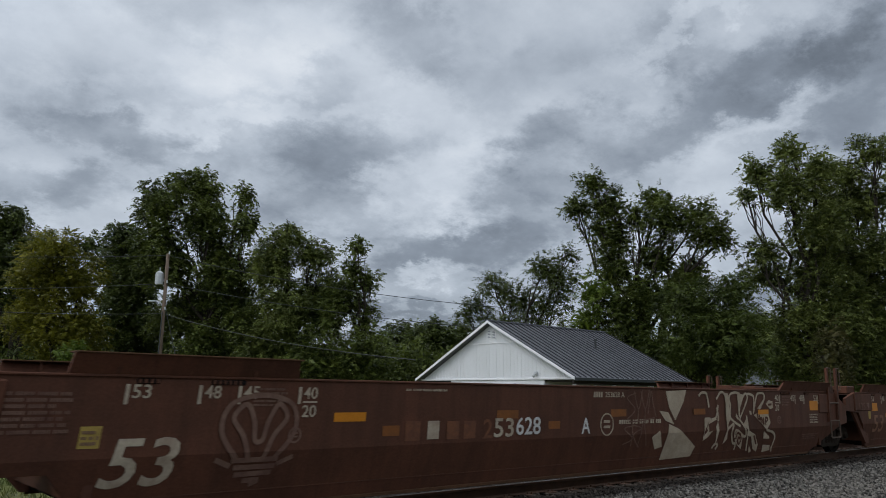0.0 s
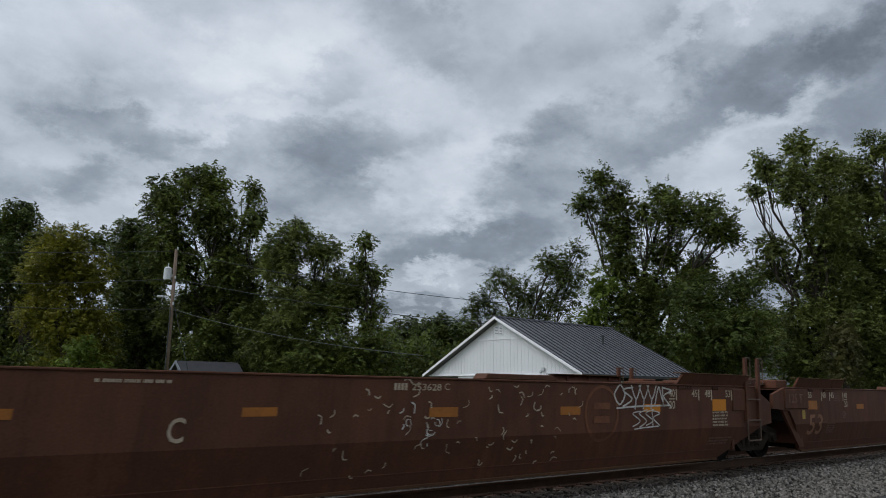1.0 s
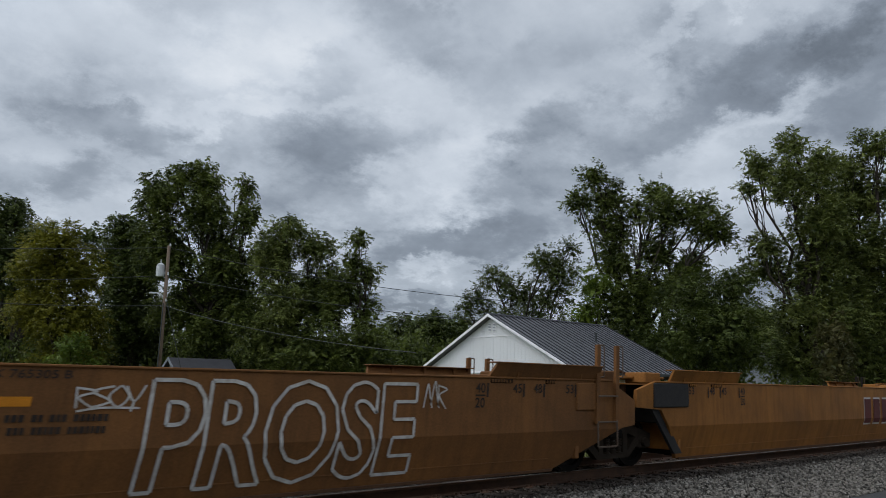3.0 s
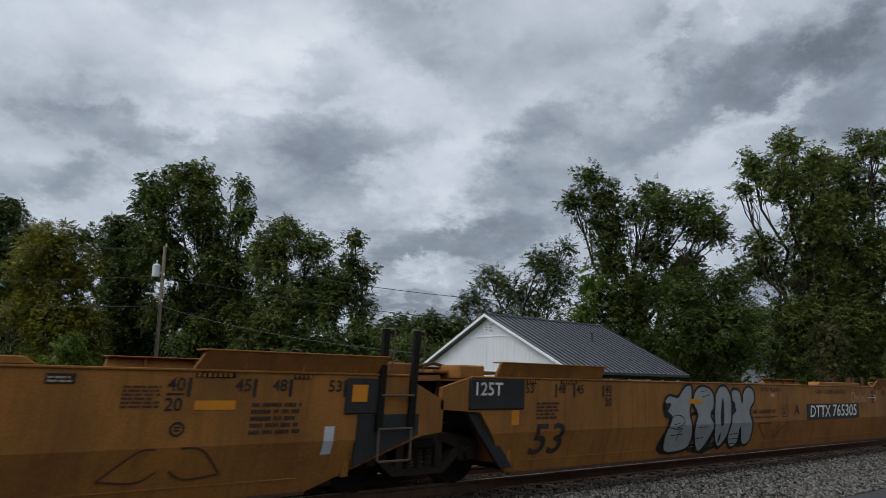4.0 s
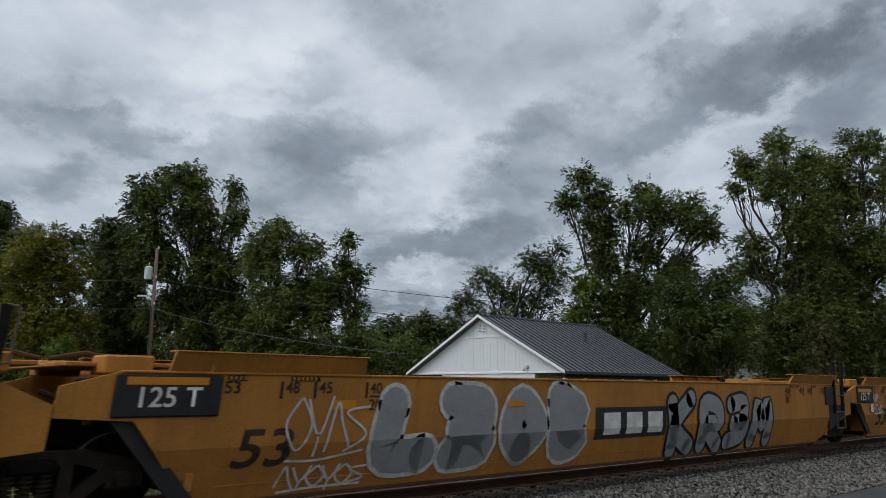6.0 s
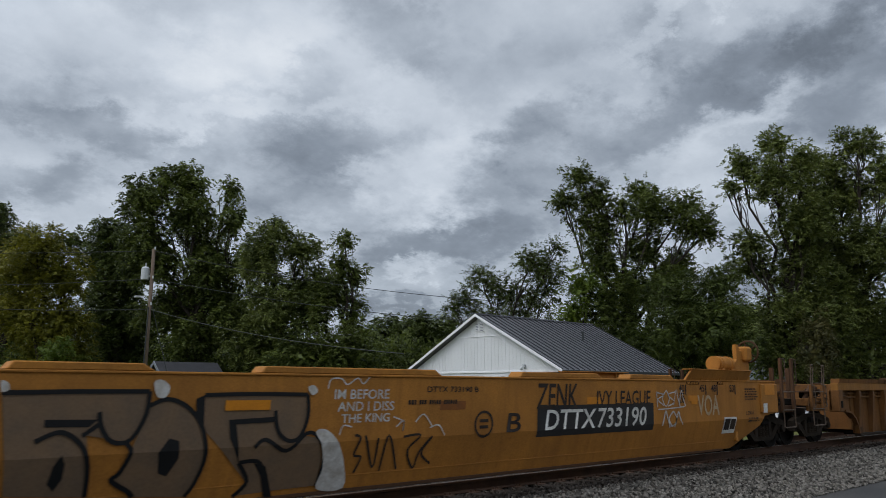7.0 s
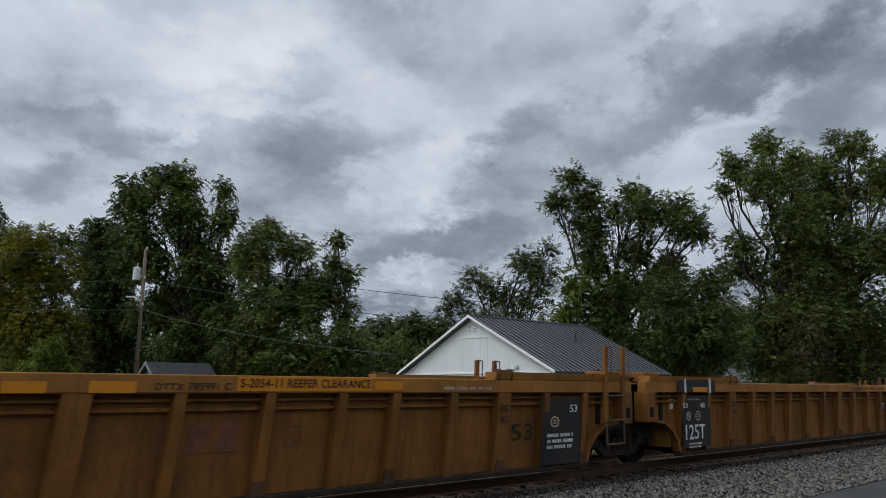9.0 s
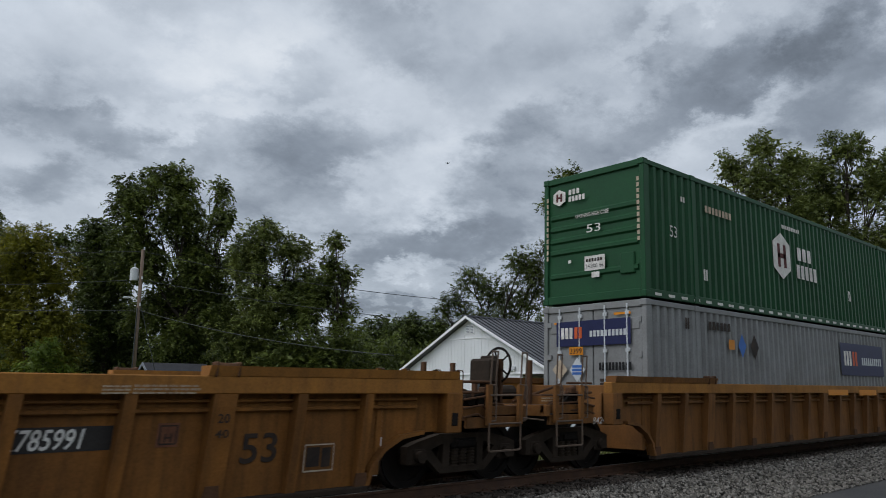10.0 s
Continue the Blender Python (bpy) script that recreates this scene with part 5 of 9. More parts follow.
    if kind == "wheel":
        bm = bmesh.new()
        span(bm, 10.95, 11.1, -1.0, -0.7, 1.1, 1.95, 0.02)
        span(bm, 10.8, 10.98, -1.1, -0.6, 1.5, 1.9, 0.04)
        part("brake_stand", bm, M_FRAME, car, "hand brake housing")
        brake_wheel(car, X(11.18), -0.9, 1.80, 0.28)


def brake_wheel(car, x, y, z, r):
    bm = bmesh.new()
    n = 20
    ring = [Vector((x, y + r * math.cos(2 * math.pi * i / n), z + r * math.sin(2 * math.pi * i / n))) for i in range(n)]
    for i in range(n):
        bar(bm, ring[i], ring[(i + 1) % n], 0.022, 6)
    for i in range(0, n, 4):
        bar(bm, (x, y, z), ring[i], 0.016, 6)
    bar(bm, (x - 0.08, y, z), (x + 0.05, y, z), 0.05, 10)
    part("brake_wheel", bm, M_IRON if z < 2.1 else M_RUSTY, car, "spoked hand brake wheel")


def joint_end(car, s, style, body):
    """The end that shares a truck with its neighbour."""
    X = lambda x: s * x
    def span(bm, x0, x1, y0, y1, z0, z1, bev=0.01):
        a, b = sorted((X(x0), X(x1)))
        box(bm, (a, y0, z0), (b, y1, z1), bev)
    bm = bmesh.new()
    span(bm, 8.4, 9.68, -0.35, 0.35, 0.72, 1.12, 0.03)
    span(bm, 8.6, 8.75, -1.4, 1.4, 0.8, 1.5, 0.02)
    part("end_sill", bm, M_IRON, car)
    bm = bmesh.new()
    span(bm, 8.3, 9.6, -1.2, 1.2, 1.60, 1.65, 0.01)
    span(bm, 8.8, 9.3, -1.45, -1.0, 1.52, 1.72, 0.02)
    span(bm, 8.8, 9.3, 1.0, 1.45, 1.52, 1.72, 0.02)
    part("end_walkway", bm, body, car)
    bm = bmesh.new()
    pipe(bm, [(X(8.9), -0.5, 1.3), (X(9.3), -0.7, 1.2), (X(9.65), -0.6, 1.35)], 0.03)
    bar(bm, (X(9.2), -0.9, 1.0), (X(9.2), -0.9, 1.5), 0.05, 8)
    pipe(bm, [(X(9.0), -0.9, 1.68), (X(9.35), -0.9, 1.75), (X(9.68), -0.85, 1.68)], 0.025)
    part("brake_pipe", bm, M_RUSTY, car)
    if s > 0:
        mat = M_IRON if body in (M_TAN, M_TANB) else body
        ladder(car, 8.62, 9.14, -1.585, 0.47, 2.14, mat)
        ladder(car, 8.62, 9.14, 1.585, 0.47, 1.98, mat)


def plate(name, car, x0, z0, x1, z1, material, proud=0.03, label="", y=None):
    bm = bmesh.new()
    yy = -1.555 if y is None else y
    box(bm, (x0, yy - proud, z0), (x1, yy + 0.02, z1), min(0.02, proud * 0.5))
    return part(name, bm, material, car, label)


def slab_unit(car, body, left, right):
    le = LEFT_END["joint" if left == "joint" else "end"]
    re = RIGHT_END["joint" if right == "joint" else "end"]
    xl, xr = (-9.15 if left == "joint" else -9.95), (9.05 if right == "joint" else 9.97)
    outline = [(xl, 1.55)] + le + re + [(xr, 1.55)]
    for far in (False, True):
        bm = bmesh.new()
        skin(bm, outline)
        if far:
            flip(bm)
        part("side_wall", bm, body, car)
        sg = 1 if far else -1
        bm = bmesh.new()
        # cap along the top, belt at the bend, flange at the foot
        a, b = sorted((sg * 1.50, sg * 1.578))
        box(bm, (xl, a, 1.535), (xr, b, 1.565), 0.008)
        part("top_cap", bm, body, car)
        bm = bmesh.new()
        a, b = sorted((sg * 1.33, sg * 1.40))
        box(bm, (-8.15, a, 0.125), (7.75, b, 0.168), 0.006)
        part("foot_flange", bm, M_RUSTY, car)
        # raised container guides at both ends
        for s in (-1, 1):
            bm = bmesh.new()
            e = 8.66
            prism(bm, [(s * 6.12, 1.56), (s * 6.2, 1.77), (s * e, 1.765), (s * e, 1.56)], 0, 0.05)
            for v in bm.verts:
                v.co.y = sg * (1.50 + (v.co.z - 1.56) * 0.55 + (v.co.y if sg > 0 else v.co.y))
            part("container_guide", bm, body, car)
            bm = bmesh.new()
            x0, x1 = sorted((s * 6.15, s * e))
            a, b = sorted((sg * 1.46, sg * 1.68))
            box(bm, (x0, a, 1.762), (x1, b, 1.78), 0.005)
            part("guide_lip", bm, M_RUSTY if body is M_BROWN else body, car)
            for k in range(3):
                bm = bmesh.new()
                x = s * (6.7 + 0.75 * k)
                prism(bm, [(sg * 1.52, 1.56), (sg * 1.57, 1.56), (sg * 1.63, 1.76), (sg * 1.52, 1.76)], x - 0.02, x + 0.02, "x")
                part("guide_gusset", bm, body, car)
    bm = bmesh.new()
    box(bm, (-7.95, side_y(0.33) - 0.006, 0.325), (7.6, side_y(0.33) + 0.03, 0.337))
    part("weld_seam", bm, body, car)
    for x, w in ((-8.0, 0.24), (-7.2, 0.4), (6.15, 0.46), (7.35, 0.24)):
        slot = plate("hinge_slot", car, x, 1.475, x + w, 1.53, M_IRON, 0.012, "dark hinge slot")
        bm = bmesh.new()
        for k in range(int(w / 0.06)):
            box(bm, (x + 0.012 + 0.06 * k, -1.578, 1.48), (x + 0.045 + 0.06 * k, -1.565, 1.525), 0.003)
        tagged(part("hinge_knuckle", bm, body, slot), kind="stuff")
    # well floor and cross-members
    bm = bmesh.new()
    for k in range(9):
        x = -8 + 2 * k
        box(bm, (x - 0.12, -1.38, 0.2), (x + 0.12, 1.38, 0.3), 0.01)
    box(bm, (-8.1, -1.33, 0.18), (8.1, -1.05, 0.24))
    box(bm, (-8.1, 1.05, 0.18), (8.1, 1.33, 0.24))
    part("well_floor", bm, M_IRON, car)
    for s, kind in ((-1, left), (1, right)):
        bm = bmesh.new()
        a, b = sorted((s * 8.2, s * 8.3))
        box(bm, (a, -1.48, 0.3), (b, 1.48, 1.5), 0.01)
        part("bulkhead", bm, body, car)
        if kind == "joint":
            joint_end(car, s, "slab", body)
        else:
            coupler_end(car, s, "slab", body, kind)
    if left == "joint":
        plate("end_panel", car, -9.2, 1.09, -8.06, 1.53, M_BLACKP if body in (M_TAN, M_TANB) else body, 0.035, "raised panel with load lettering")
        bm = bmesh.new()
        prism(bm, [(-9.18, 1.07), (-8.9, 1.07), (-8.2, 0.25), (-8.45, 0.25)], -1.50, -1.44)
        part("corner_gusset", bm, M_BLACKP if body in (M_TAN, M_TANB) else body, car)
    else:
        plate("end_panel", car, -9.98, 0.88, -9.16, 1.5, body, 0.05)
        plate("inspection_box", car, -9.95, 1.12, -9.62, 1.33, M_IRON, 0.07, "small dark recessed box")
    if right == "joint":
        plate("end_panel", car, 8.1, 1.06, 8.62, 1.5, M_BLACKP if body in (M_TAN, M_TANB) else body, 0.03)
        if body in (M_TAN, M_TANB):
            bm = bmesh.new()
            prism(bm, [(8.3, 0.42), (8.3, 1.05), (9.3, 1.05), (9.3, 0.78)], -1.556, -1.53)
            part("corner_gusset", bm, M_BLACKP, car)
    else:
        plate("end_panel", car, 9.2, 0.86, 10.0, 1.5, body, 0.05)


RIBS = [-8.08, -7.07, -6.06, -5.06, -4.09, -3.14, -2.14, -1.04, 0.0, 1.04, 2.12, 3.14, 4.0, 5.06, 6.1, 7.1, 8.1]


def rib_unit(car, body, left, right):
    arch = [(8.2, 0.2), (8.28, 0.42), (8.45, 0.62), (8.72, 0.76), (9.1, 0.81)]
    ends = {"joint": 9.45, "coupler": 9.65, "wheel": 9.75}
    el, er = ends[left], ends[right]
    outline = [(-x, z) for x, z in arch[::-1]]
    outline = [(-el, 1.36), (-el, 0.84)] + outline + arch + [(er, 0.84), (er, 1.36)]
    for far in (False, True):
        sg = 1 if far else -1
        bm = bmesh.new()
        a, b = sorted((sg * 1.34, sg * 1.38))
        prism(bm, outline, a, b)
        part("side_plate", bm, body, car)
        bm = bmesh.new()
        a, b = sorted((sg * 1.38, sg * 1.565))
        box(bm, (-el, a, 1.345), (er, b, 1.545), 0.012)
        part("top_chord", bm, M_CHORD if body is M_RIB else M_CHORDD, car, "box-section top chord")
        bm = bmesh.new()
        a, b = sorted((sg * 1.36, sg * 1.53))
        box(bm, (-8.2, a, 0.13), (8.2, b, 0.2), 0.01)
        part("bottom_chord", bm, M_FRAME, car)
        for x in RIBS[::2]:
            def foot(bm, sg=sg):
                prism(bm, [(-0.10, 0.2), (0.10, 0.2), (0.075, 0.36), (-0.075, 0.36)], *sorted((sg * 1.47, sg * 1.505)))
            shared("rib_foot", M_RUSTY, car, foot, ("foot", sg), at=Matrix.Translation((x, 0, 0)))
        for k, x in enumerate(RIBS):
            w = 0.14 if abs(abs(x) - 6.08) < 0.1 or x == 0 else 0.065
            def rib(bm, w=w, sg=sg):
                prism(bm, [(sg * 1.37, 0.2), (sg * 1.47, 0.2), (sg * 1.555, 1.2), (sg * 1.558, 1.345), (sg * 1.37, 1.345)], -w, w, "x")
            shared("side_rib", body, car, rib, ("rib", w, sg, body.name), at=Matrix.Translation((x, 0, 0)))
        bm = bmesh.new()
        for z, r in ((1.27, 0.022), (1.17, 0.028)):
            bar(bm, (-9.0, sg * 1.43, z), (9.0, sg * 1.43, z), r, 6)
        part("brake_pipe", bm, body, car)
        for s, e in ((-1, el), (1, er)):
            bm = bmesh.new()
            x0, x1 = sorted((s * 5.85, s * (e - 0.1)))
            prism(bm, [(sg * 1.36, 1.545), (sg * 1.57, 1.545), (sg * 1.60, 1.655), (sg * 1.36, 1.655)], x0, x1, "x")
            part("container_guide", bm, body if body is M_RIBDARK else M_CHORD, car)
            bm = bmesh.new()
            bar(bm, (s * 6.07 - 0.12, sg * 1.53, 1.64), (s * 6.07 + 0.12, sg * 1.53, 1.64), 0.05, 10)
            for dx in (-0.15, 0.12):
                a, b = sorted((sg * 1.45, sg * 1.60))
                box(bm, (s * 6.07 + dx, a, 1.53), (s * 6.07 + dx + 0.03, b, 1.70), 0.012)
            part("guide_roller", bm, M_RUSTY, car, "rusty guide roller")
            # box-section end post
            bm = bmesh.new()
            x0, x1 = sorted((s * (e - 0.3), s * e))
            a, b = sorted((sg * 1.30, sg * 1.585))
            box(bm, (x0, a, 0.80), (x1, b, 1.36), 0.015)
            part("end_post", bm, body, car)
            bm = bmesh.new()
            a, b = sorted((sg * 1.578, sg * 1.595))
            box(bm, (x0 + 0.09, a, 0.90), (x1 - 0.09, b, 1.08), 0.02)
            part("post_slot", bm, M_IRON, car, "dark oval slot")
            bm = bmesh.new()
            prism(bm, [(s * px, pz) for px, pz in [(8.16, 0.2), (8.24, 0.43), (8.42, 0.65), (8.70, 0.80), (9.1, 0.85), (9.1, 0.80), (8.73, 0.75), (8.46, 0.61), (8.29, 0.42), (8.22, 0.2)]], *sorted((sg * 1.40, sg * 1.52)))
            part("arch_flange", bm, body, car)
    bm = bmesh.new()
    for k in range(9):
        x = -8 + 2 * k
        box(bm, (x - 0.12, -1.36, 0.2), (x + 0.12, 1.36, 0.3), 0.01)
    box(bm, (-8.1, -1.36, 0.16), (8.1, -1.05, 0.22))
    box(bm, (-8.1, 1.05, 0.16), (8.1, 1.36, 0.22))
    part("well_floor", bm, M_IRON, car)
    for s, kind in ((-1, left), (1, right)):
        bm = bmesh.new()
        a, b = sorted((s * 8.35, s * 8.45))
        box(bm, (a, -1.40, 0.3), (b, 1.40, 1.5), 0.01)
        part("bulkhead", bm, body, car)
        if kind == "joint":
            joint_end(car, s, "rib", body)
        else:
            coupler_end(car, s, "rib", body, kind)


# hinged walk boards along the top of some units: unit and stretch
FLAPS = [(2, -8.2 + 5.0, 0.6), (2, 1.6, 2.2), (2, 2.25, 3.0), (8, -5.7, -4.3), (8, -3.1, -0.3), (8, 1.3, 3.4), (8, 4.2, 5.7), (6, 3.4, 6.0), (5, 2.5, 5.2), (1, 1.2, 2.8), (4, 2.4, 4.6)]


def flap(car, body, x0, x1):
    bm = bmesh.new()
    prism(bm, [(x0, 1.563), (x0 + 0.06, 1.645), (x1 - 0.14, 1.645), (x1, 1.563)], -1.57, -1.30)
    bmesh.ops.bevel(bm, geom=bm.edges[:], offset=0.012, segments=1, affect="EDGES")
    part("walk_board", bm, body, car)


for style, body, left, right, station in UNITS:
    car = tagged(thing("well_car", (station, TRACK_Y, 0)), LABELS[style][body], "rail car", "units of the container train")
    CARS.append(car)
    (slab_unit if style == "slab" else rib_unit)(car, body, left, right)
    # a unit carries the truck at its right joint, and those at its coupler ends
    if right == "joint":
        truck(car, 9.735)
    else:
        truck(car, 10.28)
    if left != "joint":
        truck(car, -10.28)
    for u, x0, x1 in FLAPS:
        if u == len(CARS) - 1:
            flap(car, body, x0, x1)
M_GREYSP = surface("grey_spray_paint", (0.19, 0.12, 0.07), 0.6, second=(0.12, 0.09, 0.065), scale=3, grain=30, bump=0.0)
M_CHALKY = surface("thin_cream_spray", (0.48, 0.36, 0.22), 0.7, second=(0.36, 0.22, 0.10), scale=6, grain=30, bump=0.0, amount=0.8)

# ---------------------------------------------------------------- lettering, reflectors and graffiti
GLYPHS = {}
LAID = [0]


def glyph_mesh(text, shear=0.0, fat=0.0):
    """The flat mesh of a word in the built-in font."""
    key = (text, shear, fat)
    if key not in GLYPHS:
        cu = bpy.data.curves.new("word", "FONT")
        cu.body, cu.shear, cu.offset, cu.resolution_u = text, shear, fat, 3
        ob = bpy.data.objects.new("word", cu)
        scene.collection.objects.link(ob)
        dg = bpy.context.evaluated_depsgraph_get()
        dg.update()
        GLYPHS[key] = bpy.data.meshes.new_from_object(ob.evaluated_get(dg))
        bpy.data.objects.remove(ob)
        bpy.data.curves.remove(cu)
    return GLYPHS[key]


def lay(car, bm, name, material, layer=1, surf="slab", label=""):
    """Lays flat x, z shapes on the near side of a car, a few millimetres proud."""
    if surf == "slab":
        bmesh.ops.bisect_plane(bm, geom=bm.verts[:] + bm.edges[:] + bm.faces[:], plane_co=(0, 0, 0.75), plane_no=(0, 0, 1))
    base = {"plate": -1.38, "chord": -1.565, "panel": -1.59, "endpanel": -1.605, "post": -1.56, "guide": -1.604, "black": -1.47}.get(surf)
    LAID[0] += 1                                  # no two marks share a plane
    proud = 0.004 * layer + 0.0003 * (LAID[0] % 11)
    for v in bm.verts:
        v.co.y = (side_y(v.co.z) if base is None else base) - proud
    for f in bm.faces:
        if f.normal.y > 0:
            f.normal_flip()
    me = bpy.data.meshes.new(name)
    bm.to_mesh(me)
    bm.free()
    me.materials.append(material)
    ob = new(name, me)
    ob.parent = car
    if label:
        ob["label"] = label
    return ob


def lettering(u, text, x0, z0, x1, z1, material, shear=0.0, layer=2, surf="slab", fat=0.012, name="lettering"):
    bm = bmesh.new()
    bm.from_mesh(glyph_mesh(text, shear, fat))
    lo = [min(v.co[i] for v in bm.verts) for i in (0, 1)]
    hi = [max(v.co[i] for v in bm.verts) for i in (0, 1)]
    for v in bm.verts:
        v.co = Vector((x0 + (v.co.x - lo[0]) / (hi[0] - lo[0]) * (x1 - x0), 0, z0 + (v.co.y - lo[1]) / (hi[1] - lo[1]) * (z1 - z0)))
    return lay(CARS[u], bm, name, material, layer, surf)


def quad(bm, x0, z0, x1, z1, lean=0.0):
    bm.faces.new([bm.verts.new(p) for p in ((x0, 0, z0), (x1, 0, z0), (x1 + lean, 0, z1), (x0 + lean, 0, z1))])


def patch(u, x0, z0, x1, z1, material, layer=1, surf="slab", name="reflector"):
    bm = bmesh.new()
    quad(bm, x0, z0, x1, z1)
    return lay(CARS[u], bm, name, material, layer, surf)


def blocks(u, count, x0, z0, x1, z1, material, lean=0.0, layer=2, surf="slab"):
    """A maker's mark, as plain blocks."""
    bm = bmesh.new()
    w = (x1 - x0) / count
    for k in range(count):
        a = x0 + k * w
        quad(bm, a, z0, a + w * 0.72, z1, lean)
    return lay(CARS[u], bm, "company_mark", material, layer, surf)


def bars(u, x0, z0, x1, z1, material, rows=4, layer=2, surf="slab"):
    """Small print that cannot be read."""
    rng = random.Random(int(1000 * (x0 + 50 + z0)))
    bm = bmesh.new()
    h = (z1 - z0) / rows
    for r in range(rows):
        z = z0 + h * (r + 0.2)
        x, end = x0, x1 - rng.uniform(0, 0.25) * (x1 - x0)
        while x < end:
            for _ in range(rng.randrange(2, 8)):
                w = h * rng.uniform(0.24, 0.42)
                if x + w < x1:
                    quad(bm, x, z, x + w, z + h * 0.58)
                x += w + h * 0.13
            x += h * 0.4
    return tagged(lay(CARS[u], bm, "small_print", material, layer, surf), kind="stuff")


def ribbon(bm, pts, width):
    """A flat stroke through x, z points."""
    n = len(pts)
    left, right = [], []
    for i, p in enumerate(pts):
        a, b = pts[max(i - 1, 0)], pts[min(i + 1, n - 1)]
        dx, dz = b[0] - a[0], b[1] - a[1]
        L = math.hypot(dx, dz) or 1.0
        ox, oz = -dz / L * width / 2, dx / L * width / 2
        left.append(bm.verts.new((p[0] + ox, 0, p[1] + oz)))
        right.append(bm.verts.new((p[0] - ox, 0, p[1] - oz)))
    for i in range(n - 1):
        bm.faces.new((left[i], left[i + 1], right[i + 1], right[i]))


def smooth_path(pts, steps=5, closed=False):
    """A rounded line through the points."""
    P = [Vector(p) for p in pts]
    n = len(P)
    out = []
    for i in range(n if closed else n - 1):
        a, b, c, d = (P[(i + k) % n] if closed else P[min(max(i + k, 0), n - 1)] for k in (-1, 0, 1, 2))
        for s in range(steps):
            t = s / steps
            out.append(0.5 * ((2 * b) + (c - a) * t + (2 * a - 5 * b + 4 * c - d) * t * t + (3 * b - a - 3 * c + d) * t ** 3))
    out.append(P[0] if closed else P[-1])
    return [(p.x, p.y) for p in out]


def ring(u, x0, z0, x1, z1, material, width=0.025, layer=2, surf="slab", name="marking"):
    bm = bmesh.new()
    cx, cz, a, b = (x0 + x1) / 2, (z0 + z1) / 2, (x1 - x0) / 2, (z1 - z0) / 2
    ribbon(bm, [(cx + a * math.cos(t * math.pi / 14), cz + b * math.sin(t * math.pi / 14)) for t in range(29)], width)
    for k in range(2):
        quad(bm, cx - a * 0.5, cz - b * 0.35 + k * b * 0.5, cx + a * 0.5, cz - b * 0.1 + k * b * 0.5)
    return lay(CARS[u], bm, name, material, layer, surf)


def framed(u, x0, z0, x1, z1, material, width=0.02, layer=2, surf="slab", name="marking"):
    bm = bmesh.new()
    ribbon(bm, [(x0, z0), (x1, z0), (x1, z1), (x0, z1), (x0, z0)], width)
    return lay(CARS[u], bm, name, material, layer, surf)


def strokes(u, lines, x0, z0, x1, z1, material, width=0.03, layer=3, surf="slab", rounded=True):
    """Spray lines given in the unit square of the box."""
    bm = bmesh.new()
    for line in lines:
        pts = [(x0 + p * (x1 - x0), z0 + q * (z1 - z0)) for p, q in line]
        ribbon(bm, smooth_path(pts) if rounded else pts, width)
    return lay(CARS[u], bm, "graffiti", material, layer, surf)


def tag(u, x0, z0, x1, z1, material, letters=5, seed=1, width=0.022, layer=3, surf="slab"):
    """A scrawled spray-can tag."""
    rng = random.Random(seed)
    lines = []
    for k in range(letters):
        c = (k + 0.5) / letters
        w = 0.62 / letters
        kind = rng.randrange(5)
        j = lambda s: rng.uniform(-s, s)
        if kind == 0:
            lines.append([(c - w, 0.05 + j(0.1)), (c - w * 0.2, 0.95 + j(0.1)), (c + w * 0.3, 0.5), (c + w, 0.02 + j(0.1))])
        elif kind == 1:
            lines.append([(c + w, 0.85 + j(0.1)), (c - w, 0.7), (c + w * 0.8, 0.3), (c - w, 0.05 + j(0.1))])
        elif kind == 2:
            lines.append([(c, 0.95), (c - w, 0.5), (c, 0.05), (c + w, 0.5), (c + w * 0.1, 0.98)])
        elif kind == 3:
            lines += [[(c - w, 0.9), (c - w * 0.8, 0.0)], [(c - w, 0.85), (c + w, 0.7), (c - w * 0.7, 0.45), (c + w, 0.0 + j(0.1))]]
        else:
            lines += [[(c - w, 0.95), (c, 0.3), (c + w, 1.0)], [(c, 0.35), (c - w * 0.2, -0.1 + j(0.1))]]
    if letters > 3:
        lines.append([(0.02, -0.12), (0.4, -0.05 + rng.uniform(-0.1, 0.1)), (0.98, 0.0)])
    return strokes(u, lines, x0, z0, x1, z1, material, width, layer, surf)


def blob(rng, cx, cz, a, b, n=9, rough=0.3):
    return smooth_path([(cx + a * (1 + rng.uniform(-rough, rough)) * math.cos(2 * math.pi * k / n), cz + b * (1 + rng.uniform(-rough, rough)) * math.sin(2 * math.pi * k / n)) for k in range(n)], 4, True)


def painted(u, shapes, material, layer=3, rounded=True, edge=None, line=0.05, name="graffiti"):
    """Sprayed shapes on a side, each filled, with a line round it if an edge paint is given."""
    for pts in shapes:
        pts = smooth_path(pts, 4, True) if rounded else pts + pts[:1]
        bm = bmesh.new()
        bm.faces.new([bm.verts.new((x, 0, z)) for x, z in pts[:-1]])
        lay(CARS[u], bm, name, material, layer)
        if edge is not None:
            bm = bmesh.new()
            ribbon(bm, pts, line)
            lay(CARS[u], bm, "graffiti_outline", edge, layer + 1)


def sprayed(u, lines, material, width=0.05, layer=4, rounded=True, surf="slab"):
    """Spray-can lines on a side, in metres from the middle of the unit."""
    for pts in lines:
        bm = bmesh.new()
        ribbon(bm, smooth_path(pts, 5) if rounded else pts, width)
        lay(CARS[u], bm, "graffiti", material, layer, surf)


